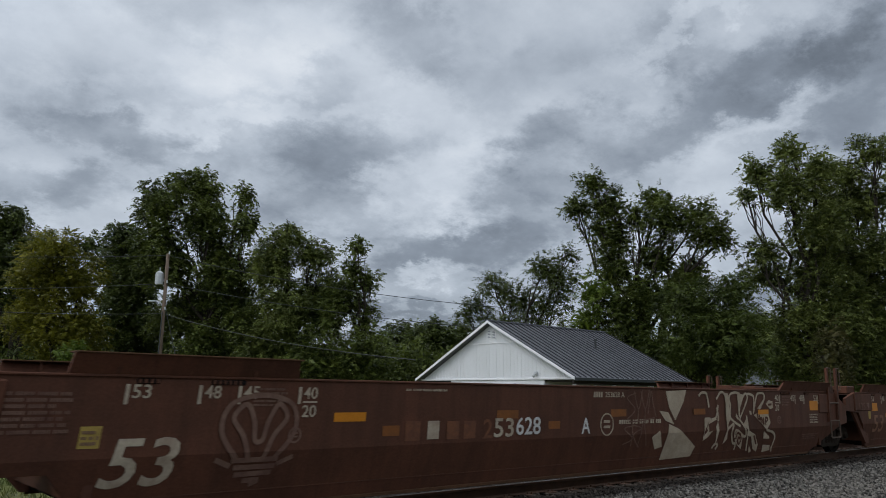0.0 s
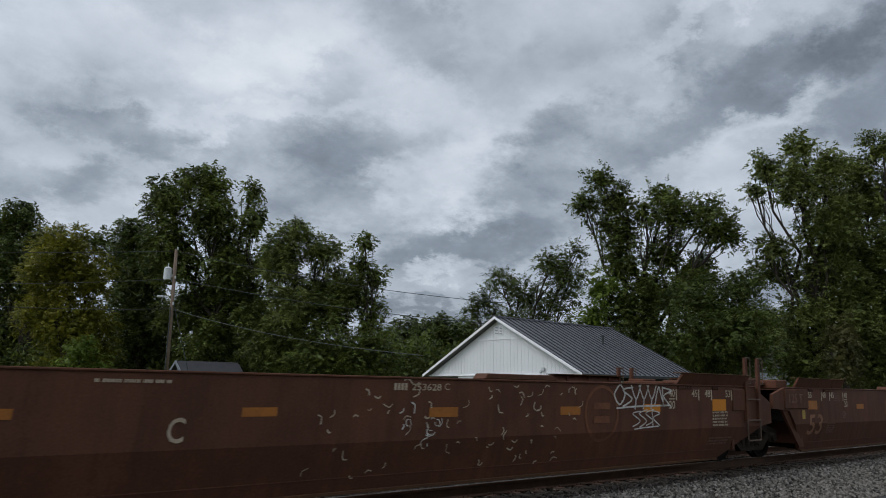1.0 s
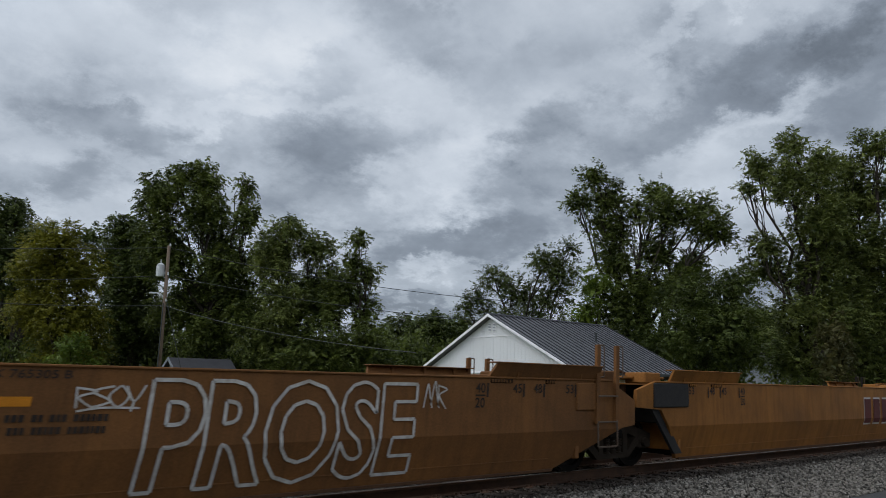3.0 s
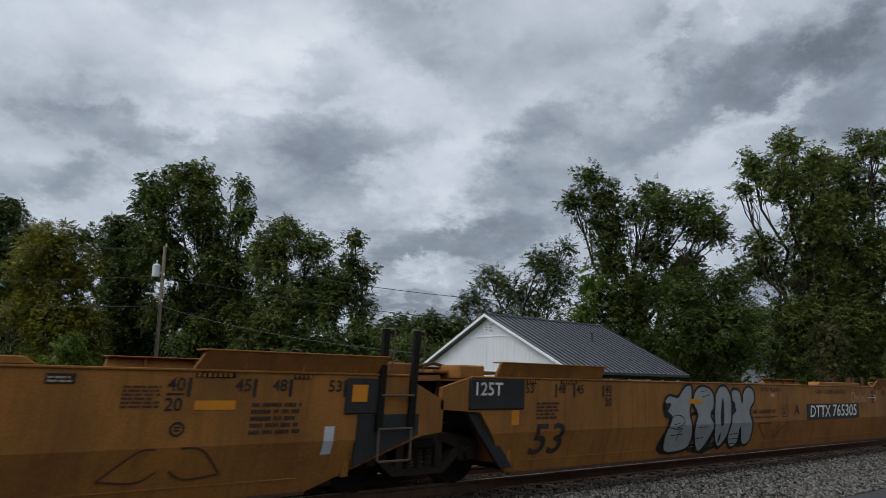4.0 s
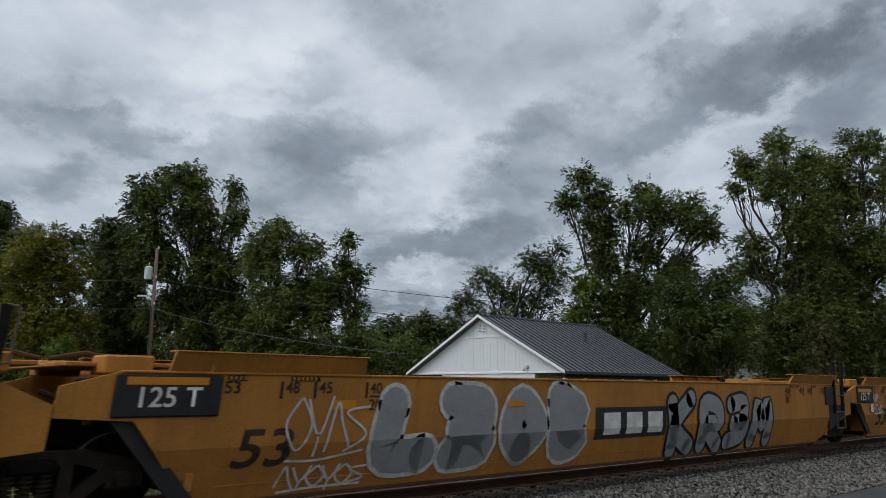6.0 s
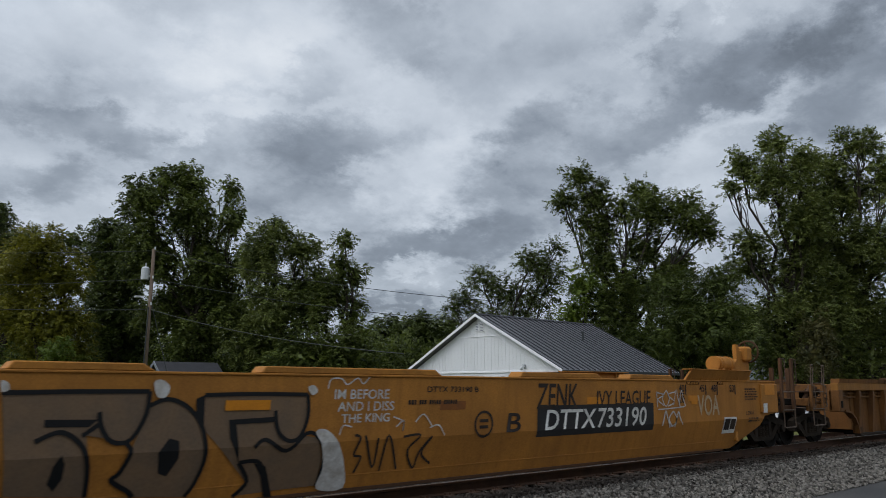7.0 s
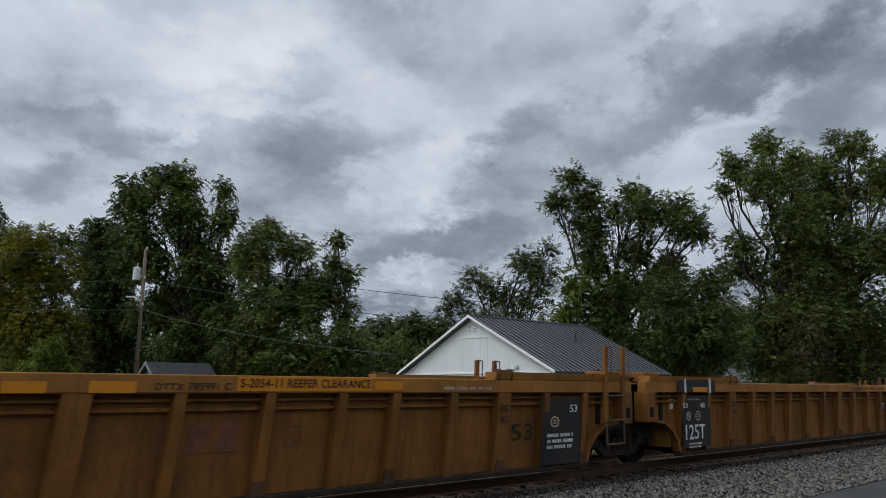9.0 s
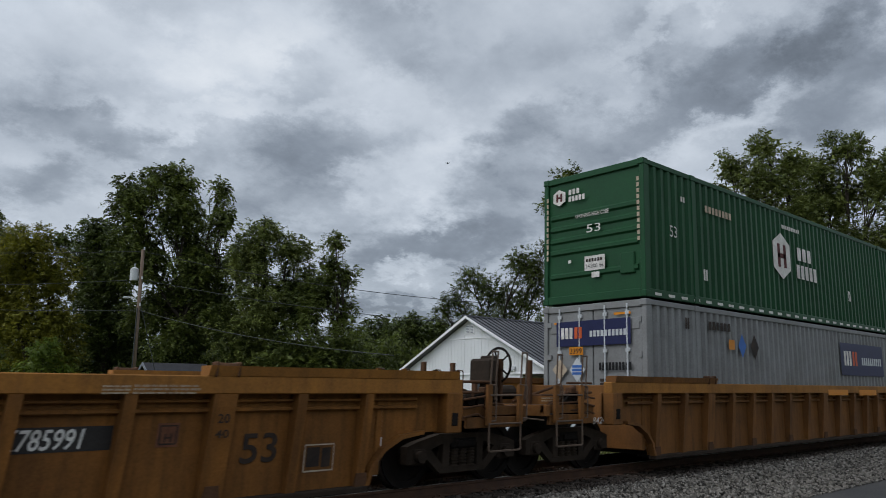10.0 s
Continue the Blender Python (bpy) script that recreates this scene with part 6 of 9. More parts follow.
def flecks(u, x0, z0, x1, z1, count, material, seed):
    """What is left of scrubbed-off graffiti: short worn strokes."""
    rng = random.Random(seed)
    bm = bmesh.new()
    for _ in range(count):
        x, z, a = rng.uniform(x0, x1), rng.uniform(z0, z1), rng.uniform(0, 6.28)
        d = rng.uniform(0.03, 0.11)
        pts = [(x, z), (x + d * math.cos(a), z + d * math.sin(a)), (x + d * math.cos(a) + d * 0.7 * math.cos(a + 1.1), z + d * math.sin(a) + d * 0.7 * math.sin(a + 1.1))]
        ribbon(bm, smooth_path(pts, 3), rng.uniform(0.008, 0.022))
    tagged(lay(CARS[u], bm, "graffiti_remains", material, 3), kind="stuff")


# skeletons of thrown-up letters in the unit square
STEMS = {"S": [[(0.85, 0.85), (0.3, 0.92), (0.2, 0.62), (0.75, 0.42), (0.7, 0.1), (0.12, 0.12)]], "I": [[(0.5, 0.95), (0.45, 0.5), (0.52, 0.05)]],
         "O": [[(0.5, 0.9), (0.15, 0.5), (0.5, 0.1), (0.85, 0.5), (0.52, 0.9)]], "X": [[(0.12, 0.92), (0.5, 0.5), (0.88, 0.08)], [(0.88, 0.92), (0.5, 0.5), (0.12, 0.08)]],
         "R": [[(0.2, 0.05), (0.2, 0.9), (0.8, 0.8), (0.75, 0.5), (0.3, 0.45), (0.88, 0.05)]], "E": [[(0.85, 0.9), (0.25, 0.85), (0.3, 0.5), (0.7, 0.5)], [(0.3, 0.5), (0.2, 0.12), (0.88, 0.1)]],
         "L": [[(0.25, 0.95), (0.2, 0.15), (0.85, 0.12)]], "B": [[(0.2, 0.05), (0.2, 0.92), (0.75, 0.8), (0.35, 0.52), (0.85, 0.3), (0.25, 0.06)]],
         "D": [[(0.2, 0.05), (0.2, 0.92), (0.85, 0.6), (0.75, 0.2), (0.2, 0.06)]], "M": [[(0.1, 0.05), (0.25, 0.92), (0.5, 0.4), (0.75, 0.92), (0.9, 0.05)]],
         "C": [[(0.85, 0.82), (0.4, 0.92), (0.15, 0.5), (0.4, 0.08), (0.88, 0.15)]], "K": [[(0.2, 0.95), (0.2, 0.05)], [(0.85, 0.92), (0.25, 0.5), (0.88, 0.05)]],
         "P": [[(0.25, 0.05), (0.22, 0.92), (0.85, 0.8), (0.8, 0.5), (0.3, 0.42)]], "G": [[(0.85, 0.85), (0.3, 0.85), (0.15, 0.3), (0.6, 0.08), (0.85, 0.4), (0.5, 0.45)]]}


def fat_letters(u, word, x0, z0, x1, z1, fill, edge, thick, line, spots=None, seed=1, overlap=0.0):
    """Bubble letters: thick rounded strokes with a heavy edge."""
    rng = random.Random(seed)
    w = (x1 - x0) / len(word)
    for width, material, layer, name in ((thick + line, edge, 3, "graffiti_outline"), (thick - line, fill, 4, "graffiti")):
        rng.seed(seed)
        bm = bmesh.new()
        pad = thick / 2
        for k, ch in enumerate(word):
            a, b = x0 + w * k - overlap * w, x0 + w * (k + 1) + overlap * w
            lift = rng.uniform(-0.04, 0.04) * (z1 - z0)
            mirror, turn, nudge = rng.random() < 0.5, rng.random() < 0.35, [rng.uniform(-0.12, 0.12) for _ in range(4)]
            for stem in STEMS[ch]:
                stem = [((1 - p if mirror else p) + nudge[i % 4] * 0.6, (1 - q if turn else q) + nudge[(i + 1) % 4] * 0.5) for i, (p, q) in enumerate(stem)]
                pts = smooth_path([(a + pad + p * (b - a - 2 * pad), z0 + pad + q * (z1 - z0 - 2 * pad) + lift) for p, q in stem], 6)
                ribbon(bm, pts, width)
                for e in (pts[0], pts[-1]):
                    bm.faces.new([bm.verts.new((e[0] + width / 2 * math.cos(t * math.pi / 6), 0, e[1] + width / 2 * math.sin(t * math.pi / 6))) for t in range(12)])
        lay(CARS[u], bm, name, material, layer)
    if spots is not None:
        bm = bmesh.new()
        for k in range(len(word) * 6):
            o = blob(rng, rng.uniform(x0 + 0.15, x1 - 0.15), rng.uniform(z0 + 0.15, z1 - 0.15), 0.09, 0.07, 6, 0.35)
            bm.faces.new([bm.verts.new((x, 0, z)) for x, z in o[:-1]])
        lay(CARS[u], bm, "graffiti_shading", spots, 5)


def outlined(u, text, x0, z0, x1, z1, material, width, fill=None, shear=0.0, fat=0.0):
    """Outline letters, with a fill or hollow."""
    bm = bmesh.new()
    bm.from_mesh(glyph_mesh(text, shear, fat))
    lo = [min(v.co[i] for v in bm.verts) for i in (0, 1)]
    hi = [max(v.co[i] for v in bm.verts) for i in (0, 1)]
    line = bmesh.new()
    put = lambda v: (x0 + (v.co.x - lo[0]) / (hi[0] - lo[0]) * (x1 - x0), z0 + (v.co.y - lo[1]) / (hi[1] - lo[1]) * (z1 - z0))
    for e in bm.edges:
        if len(e.link_faces) < 2:
            a, b = put(e.verts[0]), put(e.verts[1])
            ribbon(line, [a, b], width)
    lay(CARS[u], line, "graffiti_outline", material, 4)
    bm.free()
    if fill is not None:
        lettering(u, text, x0, z0, x1, z1, fill, shear, 3, "slab", fat, "graffiti")


def capacity_marks(u, material, ends=(-1, 1), tens=True):
    """Container lengths in feet, each beside a bar at that length's end."""
    for s in ends:
        for feet in (53, 48, 45, 40):
            x = s * feet * 0.1524
            patch(u, x - 0.02, 1.27, x + 0.02, 1.47, material, 2, name="length_mark")
            a = x + 0.05 if s < 0 else x - 0.24
            lettering(u, str(feet), a, 1.33, a + 0.19, 1.47, material)
            if feet == 40 and tens:
                lettering(u, "20", a, 1.12, a + 0.19, 1.26, material)
                patch(u, a, 1.285, a + 0.19, 1.305, material, 2, name="length_mark")


for k in (0, 1, 2):
    capacity_marks(k, M_CREAM)
for k in (3, 4, 5, 6, 7, 8):
    capacity_marks(k, M_DARKM)
# rows: unit, words or kind, and the box on its side in metres
lettering(0, "53", -8.19, 0.45, -7.44, 0.94, M_CREAM, shear=0.15)
bars(0, -9.15, 0.99, -8.56, 1.40, M_FAINT, 7)
bars(0, -6.68, 1.24, -6.25, 1.46, M_FAINT, 5)
patch(0, -5.59, 1.06, -5.12, 1.17, M_ORANGE)
patch(0, -2.80, 1.06, -2.35, 1.18, M_DULLOR)
patch(0, -0.08, 1.06, 0.35, 1.18, M_DULLOR)
patch(0, -4.84, 0.87, -4.57, 1.00, M_DULLOR)
patch(0, -1.66, 0.89, -1.39, 1.01, M_DULLOR)
patch(0, 2.49, 1.07, 2.91, 1.18, M_DULLOR, layer=6)
patch(0, -8.45, 0.85, -8.25, 1.06, M_DULLY, name='label_plate')
bars(0, -8.43, 0.87, -8.27, 1.03, M_FAINT, 3, layer=3)
blocks(0, 1, -4.48, 0.80, -4.13, 1.05, M_RUSTOR)
blocks(0, 1, -4.10, 0.81, -3.82, 1.05, M_CREAM)
blocks(0, 2, -3.76, 0.80, -3.13, 1.04, M_RUSTOR)
lettering(0, "2", -3.07, 0.79, -2.88, 1.06, M_RUSTOR)
lettering(0, "53", -2.85, 0.80, -2.44, 1.07, M_CREAM)
lettering(0, "628", -2.39, 0.82, -1.85, 1.08, M_WHITE)
lettering(0, "A", -0.86, 0.80, -0.64, 1.05, M_WHITE)
ring(0, -0.36, 0.76, -0.02, 1.11, M_CREAM)
bars(0, 0.15, 0.91, 1.40, 1.03, M_CREAM, 1)
blocks(0, 4, -0.55, 1.38, -0.30, 1.47, M_CREAM)
lettering(0, "253628 A", -0.24, 1.38, 0.30, 1.47, M_CREAM)
bars(0, -4.51, 1.43, -3.73, 1.48, M_CREAM, 1)
ring(0, -6.18, 0.84, -6.03, 1.00, M_FAINT)
strokes(0, [[(0.25, 0.3), (0.02, 0.6), (0.1, 0.9), (0.5, 1.0), (0.9, 0.9), (0.98, 0.6), (0.75, 0.3)], [(0.4, 0.3), (0.3, 0.55), (0.15, 0.75), (0.3, 0.9), (0.42, 0.7), (0.45, 0.5), (0.55, 0.5), (0.6, 0.7), (0.72, 0.9), (0.85, 0.75), (0.7, 0.55), (0.6, 0.3)], [(0.2, 0.28), (0.8, 0.28)], [(0.25, 0.2), (0.78, 0.2)], [(0.28, 0.12), (0.75, 0.13)], [(0.4, 0.05), (0.6, 0.05), (0.5, 0)], [(0, 0.3), (0.2, 0.22)], [(1, 0.3), (0.8, 0.22)]], -7.03, 0.39, -6.09, 1.37, M_FAINT, width=0.055)
tag(0, 0.40, 1.03, 1.22, 1.52, M_FAINT, seed=3, letters=4)
tag(0, 0.32, 0.55, 0.98, 0.98, M_FAINT, seed=4, letters=3)
bars(0, 6.20, 1.22, 6.60, 1.45, M_FAINT, 4)
patch(0, 5.04, 1.05, 5.51, 1.15, M_ORANGE, layer=6)
ring(0, 5.95, 0.85, 6.11, 1.00, M_FAINT)
bars(0, 7.25, 0.46, 8.11, 0.60, M_FAINT, 3)
patch(0, 7.61, 1.12, 8.06, 1.34, M_ORANGE)
bars(0, 7.56, 0.82, 8.02, 1.05, M_CREAM, 4)
lettering(1, "125 T", -8.95, 1.11, -8.29, 1.30, M_FAINT, surf='panel')
lettering(1, "53", -8.00, 0.52, -7.26, 0.98, M_RUST53, shear=0.12)
patch(1, -8.10, 1.08, -7.63, 1.29, M_ORANGE)
patch(1, -8.30, 0.88, -8.14, 1.07, M_DULLY, name='label_plate')
patch(1, -7.12, 0.91, -6.92, 1.01, M_MIDOR)
patch(1, -5.17, 1.08, -4.71, 1.18, M_MIDOR)
patch(1, -2.46, 1.08, -2.03, 1.18, M_MIDOR)
patch(1, 0.22, 1.04, 0.73, 1.17, M_MIDOR)
patch(1, 2.87, 1.04, 3.35, 1.17, M_MIDOR)
patch(1, 5.08, 1.07, 5.58, 1.20, M_ORANGE)
bars(1, -7.02, 0.50, -6.50, 0.76, M_FAINT, 5)
bars(1, -6.60, 1.26, -6.22, 1.50, M_FAINT, 5)
bars(1, -4.06, 1.42, -3.15, 1.48, M_CREAM, 1)
ring(1, -6.09, 0.89, -5.92, 1.04, M_FAINT)
lettering(1, "C", -3.26, 0.82, -3.08, 1.08, M_CREAM)
blocks(1, 4, -0.40, 1.39, -0.17, 1.48, M_CREAM)
lettering(1, "253628", -0.11, 1.39, 0.40, 1.48, M_CREAM)
lettering(1, "C", 0.46, 1.40, 0.55, 1.49, M_CREAM)
tag(1, 4.26, 1.18, 5.90, 1.55, M_CHALK, seed=7, letters=7, width=0.03)
tag(1, 4.77, 0.82, 5.53, 1.14, M_CHALK, seed=8, letters=4)
ring(1, 3.48, 0.62, 4.33, 1.49, M_RUSTOR, width=0.05)
patch(1, 7.35, 1.07, 7.86, 1.29, M_ORANGE)
bars(1, 7.34, 0.77, 7.92, 1.07, M_CREAM, 5)
bars(1, 7.29, 0.42, 8.16, 0.58, M_FAINT, 3)
lettering(2, "125 T", -9.03, 1.22, -8.38, 1.42, M_FAINT, surf='panel')
lettering(2, "53", -8.07, 0.50, -7.31, 0.96, M_RUST53, shear=0.12)
patch(2, -8.03, 1.07, -7.56, 1.27, M_MIDOR)
patch(2, -8.35, 0.86, -8.20, 1.06, M_DULLY, name='label_plate')
bars(2, -7.05, 0.51, -6.59, 0.76, M_FAINT, 5)
bars(2, -6.65, 1.25, -6.29, 1.47, M_FAINT, 5)
ring(2, -6.17, 0.86, -6.00, 1.01, M_FAINT)
patch(2, -5.29, 1.07, -4.84, 1.19, M_MIDOR)
patch(2, -2.53, 1.07, -2.05, 1.18, M_MIDOR)
patch(2, -0.40, 1.06, 0.06, 1.18, M_MIDOR)
ring(2, -3.41, 0.57, -2.62, 1.46, M_RUSTOR, width=0.06)
strokes(2, [[(0, 0.9), (0.3, 0.7), (0.35, 0.0), (0.6, 0.8), (0.6, 0.1), (0.75, 0.9), (1, 1)]], -2.62, 0.77, -0.80, 1.53, M_CREAM, width=0.03)
ring(2, 0.05, 0.76, 0.38, 1.11, M_CREAM)
lettering(2, "B", 0.78, 0.84, 0.98, 1.09, M_CREAM)
bars(2, -1.29, 0.91, -0.09, 0.99, M_CREAM, 1)
blocks(2, 4, -0.55, 1.38, -0.26, 1.46, M_CREAM)
lettering(2, "253628 B", -0.20, 1.38, 0.43, 1.46, M_CREAM)
lettering(2, "253628", 3.05, 0.75, 4.49, 1.02, M_RUSTOR, shear=0.1)
blocks(2, 3, 2.04, 0.72, 3.03, 0.99, M_RUSTOR)
patch(2, 2.72, 1.01, 3.19, 1.12, M_ORANGE)
tag(2, 4.54, 1.06, 5.77, 1.54, M_FAINT, seed=31, letters=7, width=0.05)
patch(2, 5.51, 1.05, 5.80, 1.14, M_ORANGE, layer=6)
ring(2, 5.99, 0.83, 6.14, 0.98, M_FAINT)
patch(2, 8.12, 1.11, 8.79, 1.32, M_ORANGE)
bars(2, 8.59, 1.01, 9.14, 1.44, M_CREAM, 6)
lettering(2, "L 200-5", 8.58, 0.87, 8.97, 0.95, M_CREAM)
bars(2, 6.25, 1.24, 6.63, 1.44, M_FAINT, 5)
bars(2, 6.05, 0.35, 6.71, 0.47, M_FAINT, 2)
bars(2, 3.66, 1.40, 4.42, 1.45, M_CREAM, 1)
bars(2, 8.74, 0.68, 9.23, 0.74, M_RUSTOR, 1)
framed(2, 9.37, 1.15, 9.87, 1.46, M_CREAM, surf='endpanel')
tag(2, 9.46, 1.20, 9.84, 1.44, M_CREAM, seed=5, letters=3, surf='endpanel')
patch(2, 9.31, 0.88, 9.48, 1.09, M_CREAM, surf='endpanel', name='label_plate')
lettering(3, "53", -8.14, 0.40, -7.34, 0.87, M_DARKM, shear=0.12)
patch(3, -9.84, 1.26, -9.37, 1.38, M_ORANGE, surf='endpanel')
patch(3, -9.20, 0.87, -9.00, 1.09, M_CREAM, name='label_plate')
patch(3, -9.19, 0.90, -9.10, 1.06, M_ORANGE, layer=2, name='label_plate')
lettering(3, "8424", -8.90, 1.14, -8.54, 1.32, M_CHALK, shear=0.2)
patch(3, -6.62, 1.15, -6.16, 1.26, M_ORANGE)
patch(3, -3.43, 1.16, -2.97, 1.27, M_ORANGE)
patch(3, -0.21, 1.17, 0.18, 1.26, M_ORANGE)
patch(3, -4.86, 0.78, -1.73, 1.14, M_BLACKP, name='sign_panel')
lettering(3, "DTTX", -4.70, 0.84, -3.53, 1.08, M_WHITE, shear=0.15)
lettering(3, "765305", -3.40, 0.84, -1.94, 1.10, M_WHITE, shear=0.15)
lettering(3, "B", -1.37, 0.89, -1.10, 1.11, M_DARKM)
bars(3, -0.81, 0.89, 1.18, 1.12, M_DARKM, 2)
outlined(3, "PROSE", 1.28, 0.28, 4.79, 1.45, M_CHALK, 0.042, None, fat=0.03)
tag(3, 0.57, 1.15, 1.19, 1.38, M_CHALK, seed=41, letters=4)
tag(3, 4.92, 1.14, 5.29, 1.47, M_CHALK, seed=42, letters=3)
lettering(3, "DTTX 765305 B", -0.47, 1.43, 0.49, 1.51, M_DARKM)
bars(3, -9.21, 1.19, -8.72, 1.35, M_DARKM, 3)
bars(4, 5.41, 1.15, 5.80, 1.39, M_DARKM, 6)
patch(4, 6.18, 1.13, 6.65, 1.23, M_ORANGE)
patch(4, 8.17, 1.21, 8.40, 1.42, M_ORANGE, surf='panel')
bars(4, 6.85, 0.84, 7.50, 1.22, M_DARKM, 5)
ring(4, 5.96, 0.87, 6.10, 1.00, M_DARKM)
patch(4, 7.84, 0.59, 7.98, 0.92, M_GALV, name='handhold')
patch(4, 4.68, 1.39, 4.95, 1.49, M_DARKM, name='label_plate')
bars(4, 4.70, 1.40, 4.93, 1.47, M_CREAM, 2, layer=3)
blocks(4, 3, 0.46, 0.59, 2.40, 1.29, M_CHALK, lean=0.05)
blocks(4, 3, 0.49, 0.63, 2.34, 1.25, M_RED, lean=0.05, layer=3)
strokes(4, [[(0, 0.1), (0.25, 0.9), (0.4, 1)], [(0.6, 1), (0.8, 0.9), (1, 0.1)], [(0, 0.1), (0.3, 0), (0.45, 0.3)], [(0.55, 0.3), (0.7, 0), (1, 0.1)]], 5.34, 0.41, 6.61, 0.74, M_RUSTY, width=0.022)
lettering(5, "125T", -9.10, 1.29, -8.56, 1.48, M_WHITE, surf='panel')
lettering(5, "53", -7.84, 0.40, -7.07, 0.87, M_DARKM, shear=0.12)
patch(5, -8.31, 0.86, -8.15, 1.08, M_ORANGE, name='label_plate')
patch(5, -3.42, 1.15, -2.96, 1.24, M_ORANGE, layer=6)
patch(5, 1.77, 0.75, 4.94, 1.12, M_BLACKP, name='sign_panel')
lettering(5, "DTTX", 1.95, 0.81, 3.14, 1.08, M_WHITE, shear=0.15)
lettering(5, "765305", 3.25, 0.81, 4.77, 1.10, M_WHITE, shear=0.15)
lettering(5, "A", 1.12, 0.89, 1.37, 1.12, M_DARKM)
lettering(5, "S-2054-11 REEFER CLEARANCE", 2.29, 1.36, 4.13, 1.46, M_DARKM)
lettering(5, "Checked", 4.46, 1.14, 5.51, 1.41, M_CHALKY, shear=0.25, fat=-0.012)
strokes(5, [[(0, 0.5), (1, 0.5)], [(0.7, 1), (1, 0.5), (0.75, 0)]], 5.55, 1.16, 6.18, 1.36, M_CHALK, width=0.02)
lettering(5, "DTTX 765305 A", -0.48, 1.39, 0.49, 1.48, M_DARKM)
lettering(5, "LD LMT 116,800 PER UNIT", -1.02, 0.91, 0.21, 1.01, M_DARKM)
bars(5, -1.00, 0.82, 0.28, 0.88, M_DARKM, 1)
framed(5, 0.49, 0.85, 0.75, 1.10, M_DARKM)
bars(5, 0.53, 0.89, 0.71, 1.06, M_DARKM, 2)
strokes(5, [[(0, 0.9), (0.25, 0.1), (0.35, 0), (0.4, 0.4)], [(0.45, 0.9), (0, 0.9)], [(0.55, 0.4), (0.6, 0), (0.7, 0.1), (1, 0.9)]], -0.63, 0.43, 0.71, 0.75, M_RUSTY, width=0.022)
patch(5, -0.02, 1.28, 0.16, 1.35, M_CREAM)
patch(5, 8.62, 0.68, 9.05, 1.02, M_DULLY, name='label_plate')
bars(5, 8.66, 0.72, 9.0, 0.98, M_DARKM, 4, layer=3)
patch(5, 9.36, 1.0, 9.86, 1.28, M_DARKM, surf='endpanel', name='label_plate')
bars(5, 9.4, 1.02, 9.82, 1.26, M_CREAM, 2, surf='endpanel', layer=3)
bars(5, -7.76, 0.93, -7.21, 1.20, M_DARKM, 5)
lettering(6, "53", -7.83, 0.50, -7.06, 0.96, M_DARKM, shear=0.12)
patch(6, -9.80, 1.31, -9.34, 1.53, M_ORANGE, surf='endpanel')
patch(6, -8.30, 0.91, -8.11, 1.12, M_WHITE, name='label_plate')
bars(6, -9.15, 1.18, -8.57, 1.47, M_DARKM, 5)
patch(6, -6.59, 1.18, -6.20, 1.29, M_ORANGE)
patch(6, -3.39, 1.17, -2.99, 1.29, M_ORANGE)
tag(6, -7.16, 1.00, -6.64, 1.37, M_BLACKS, seed=51, letters=3, width=0.04)
tag(6, -7.10, 0.56, -6.45, 0.95, M_BLACKS, seed=52, letters=4, width=0.03)
tag(6, -6.13, 1.01, -5.23, 1.40, M_BLACKS, seed=53, letters=4, width=0.04)
tag(6, -6.12, 0.67, -5.18, 0.93, M_BLACKS, seed=54, letters=5, width=0.03)
tag(6, -6.40, 0.39, -4.42, 0.65, M_BLACKS, seed=55, letters=10, width=0.03)
patch(6, -4.93, 0.74, -1.74, 1.14, M_BLACKP, name='sign_panel')
lettering(6, "DTTX", -4.76, 0.81, -3.61, 1.07, M_WHITE, shear=0.15)
lettering(6, "733190", -3.53, 0.80, -2.00, 1.07, M_WHITE, shear=0.15)
tag(6, -2.71, 0.43, -2.29, 0.68, M_CHALK, seed=56, letters=2)
lettering(6, "A", -1.39, 0.78, -1.12, 1.03, M_DARKM, shear=0.15)
ring(6, -0.73, 0.75, -0.39, 1.08, M_DARKM)
patch(6, -0.24, 1.14, 0.22, 1.24, M_ORANGE)
patch(6, 3.01, 1.16, 3.47, 1.26, M_ORANGE, layer=6)
lettering(6, "LD LMT 116,800 PER UNIT", -0.17, 0.88, 1.09, 0.98, M_DARKM)
lettering(6, "DTTX 733190 A", -0.52, 1.38, 0.45, 1.46, M_DARKM)
lettering(6, "THERE'S PLENTY", 6.27, 0.98, 7.44, 1.20, M_CHALK)
lettering(6, "OF BLANK ONES", 6.32, 0.77, 7.59, 0.97, M_CHALK)
lettering(6, "DONT GAP", 6.23, 0.58, 7.15, 0.76, M_CHALK)
lettering(6, "MY FAM", 6.17, 0.33, 6.93, 0.56, M_CHALK)
strokes(6, [[(0, 0.4), (0.5, 0), (1, 0.4)], [(0.35, 0.6), (0.35, 1)], [(0.65, 0.6), (0.65, 1)]], 7.01, 0.28, 7.28, 0.46, M_CHALK, width=0.02)
patch(6, 6.17, 1.15, 6.65, 1.25, M_ORANGE)
patch(6, 8.18, 1.31, 8.65, 1.50, M_ORANGE, surf='panel')
bars(6, 7.46, 1.00, 8.06, 1.21, M_DARKM, 3)
lettering(7, "125 T", -8.95, 1.19, -8.29, 1.40, M_WHITE, surf='panel')
patch(7, -9.10, 1.42, -8.23, 1.50, M_ORANGE, surf='panel')
lettering(7, "53", -7.82, 0.51, -7.08, 0.94, M_DARKM, shear=0.12)
tag(7, -7.17, 0.64, -6.05, 1.30, M_CHALK, seed=71, letters=4, width=0.03)
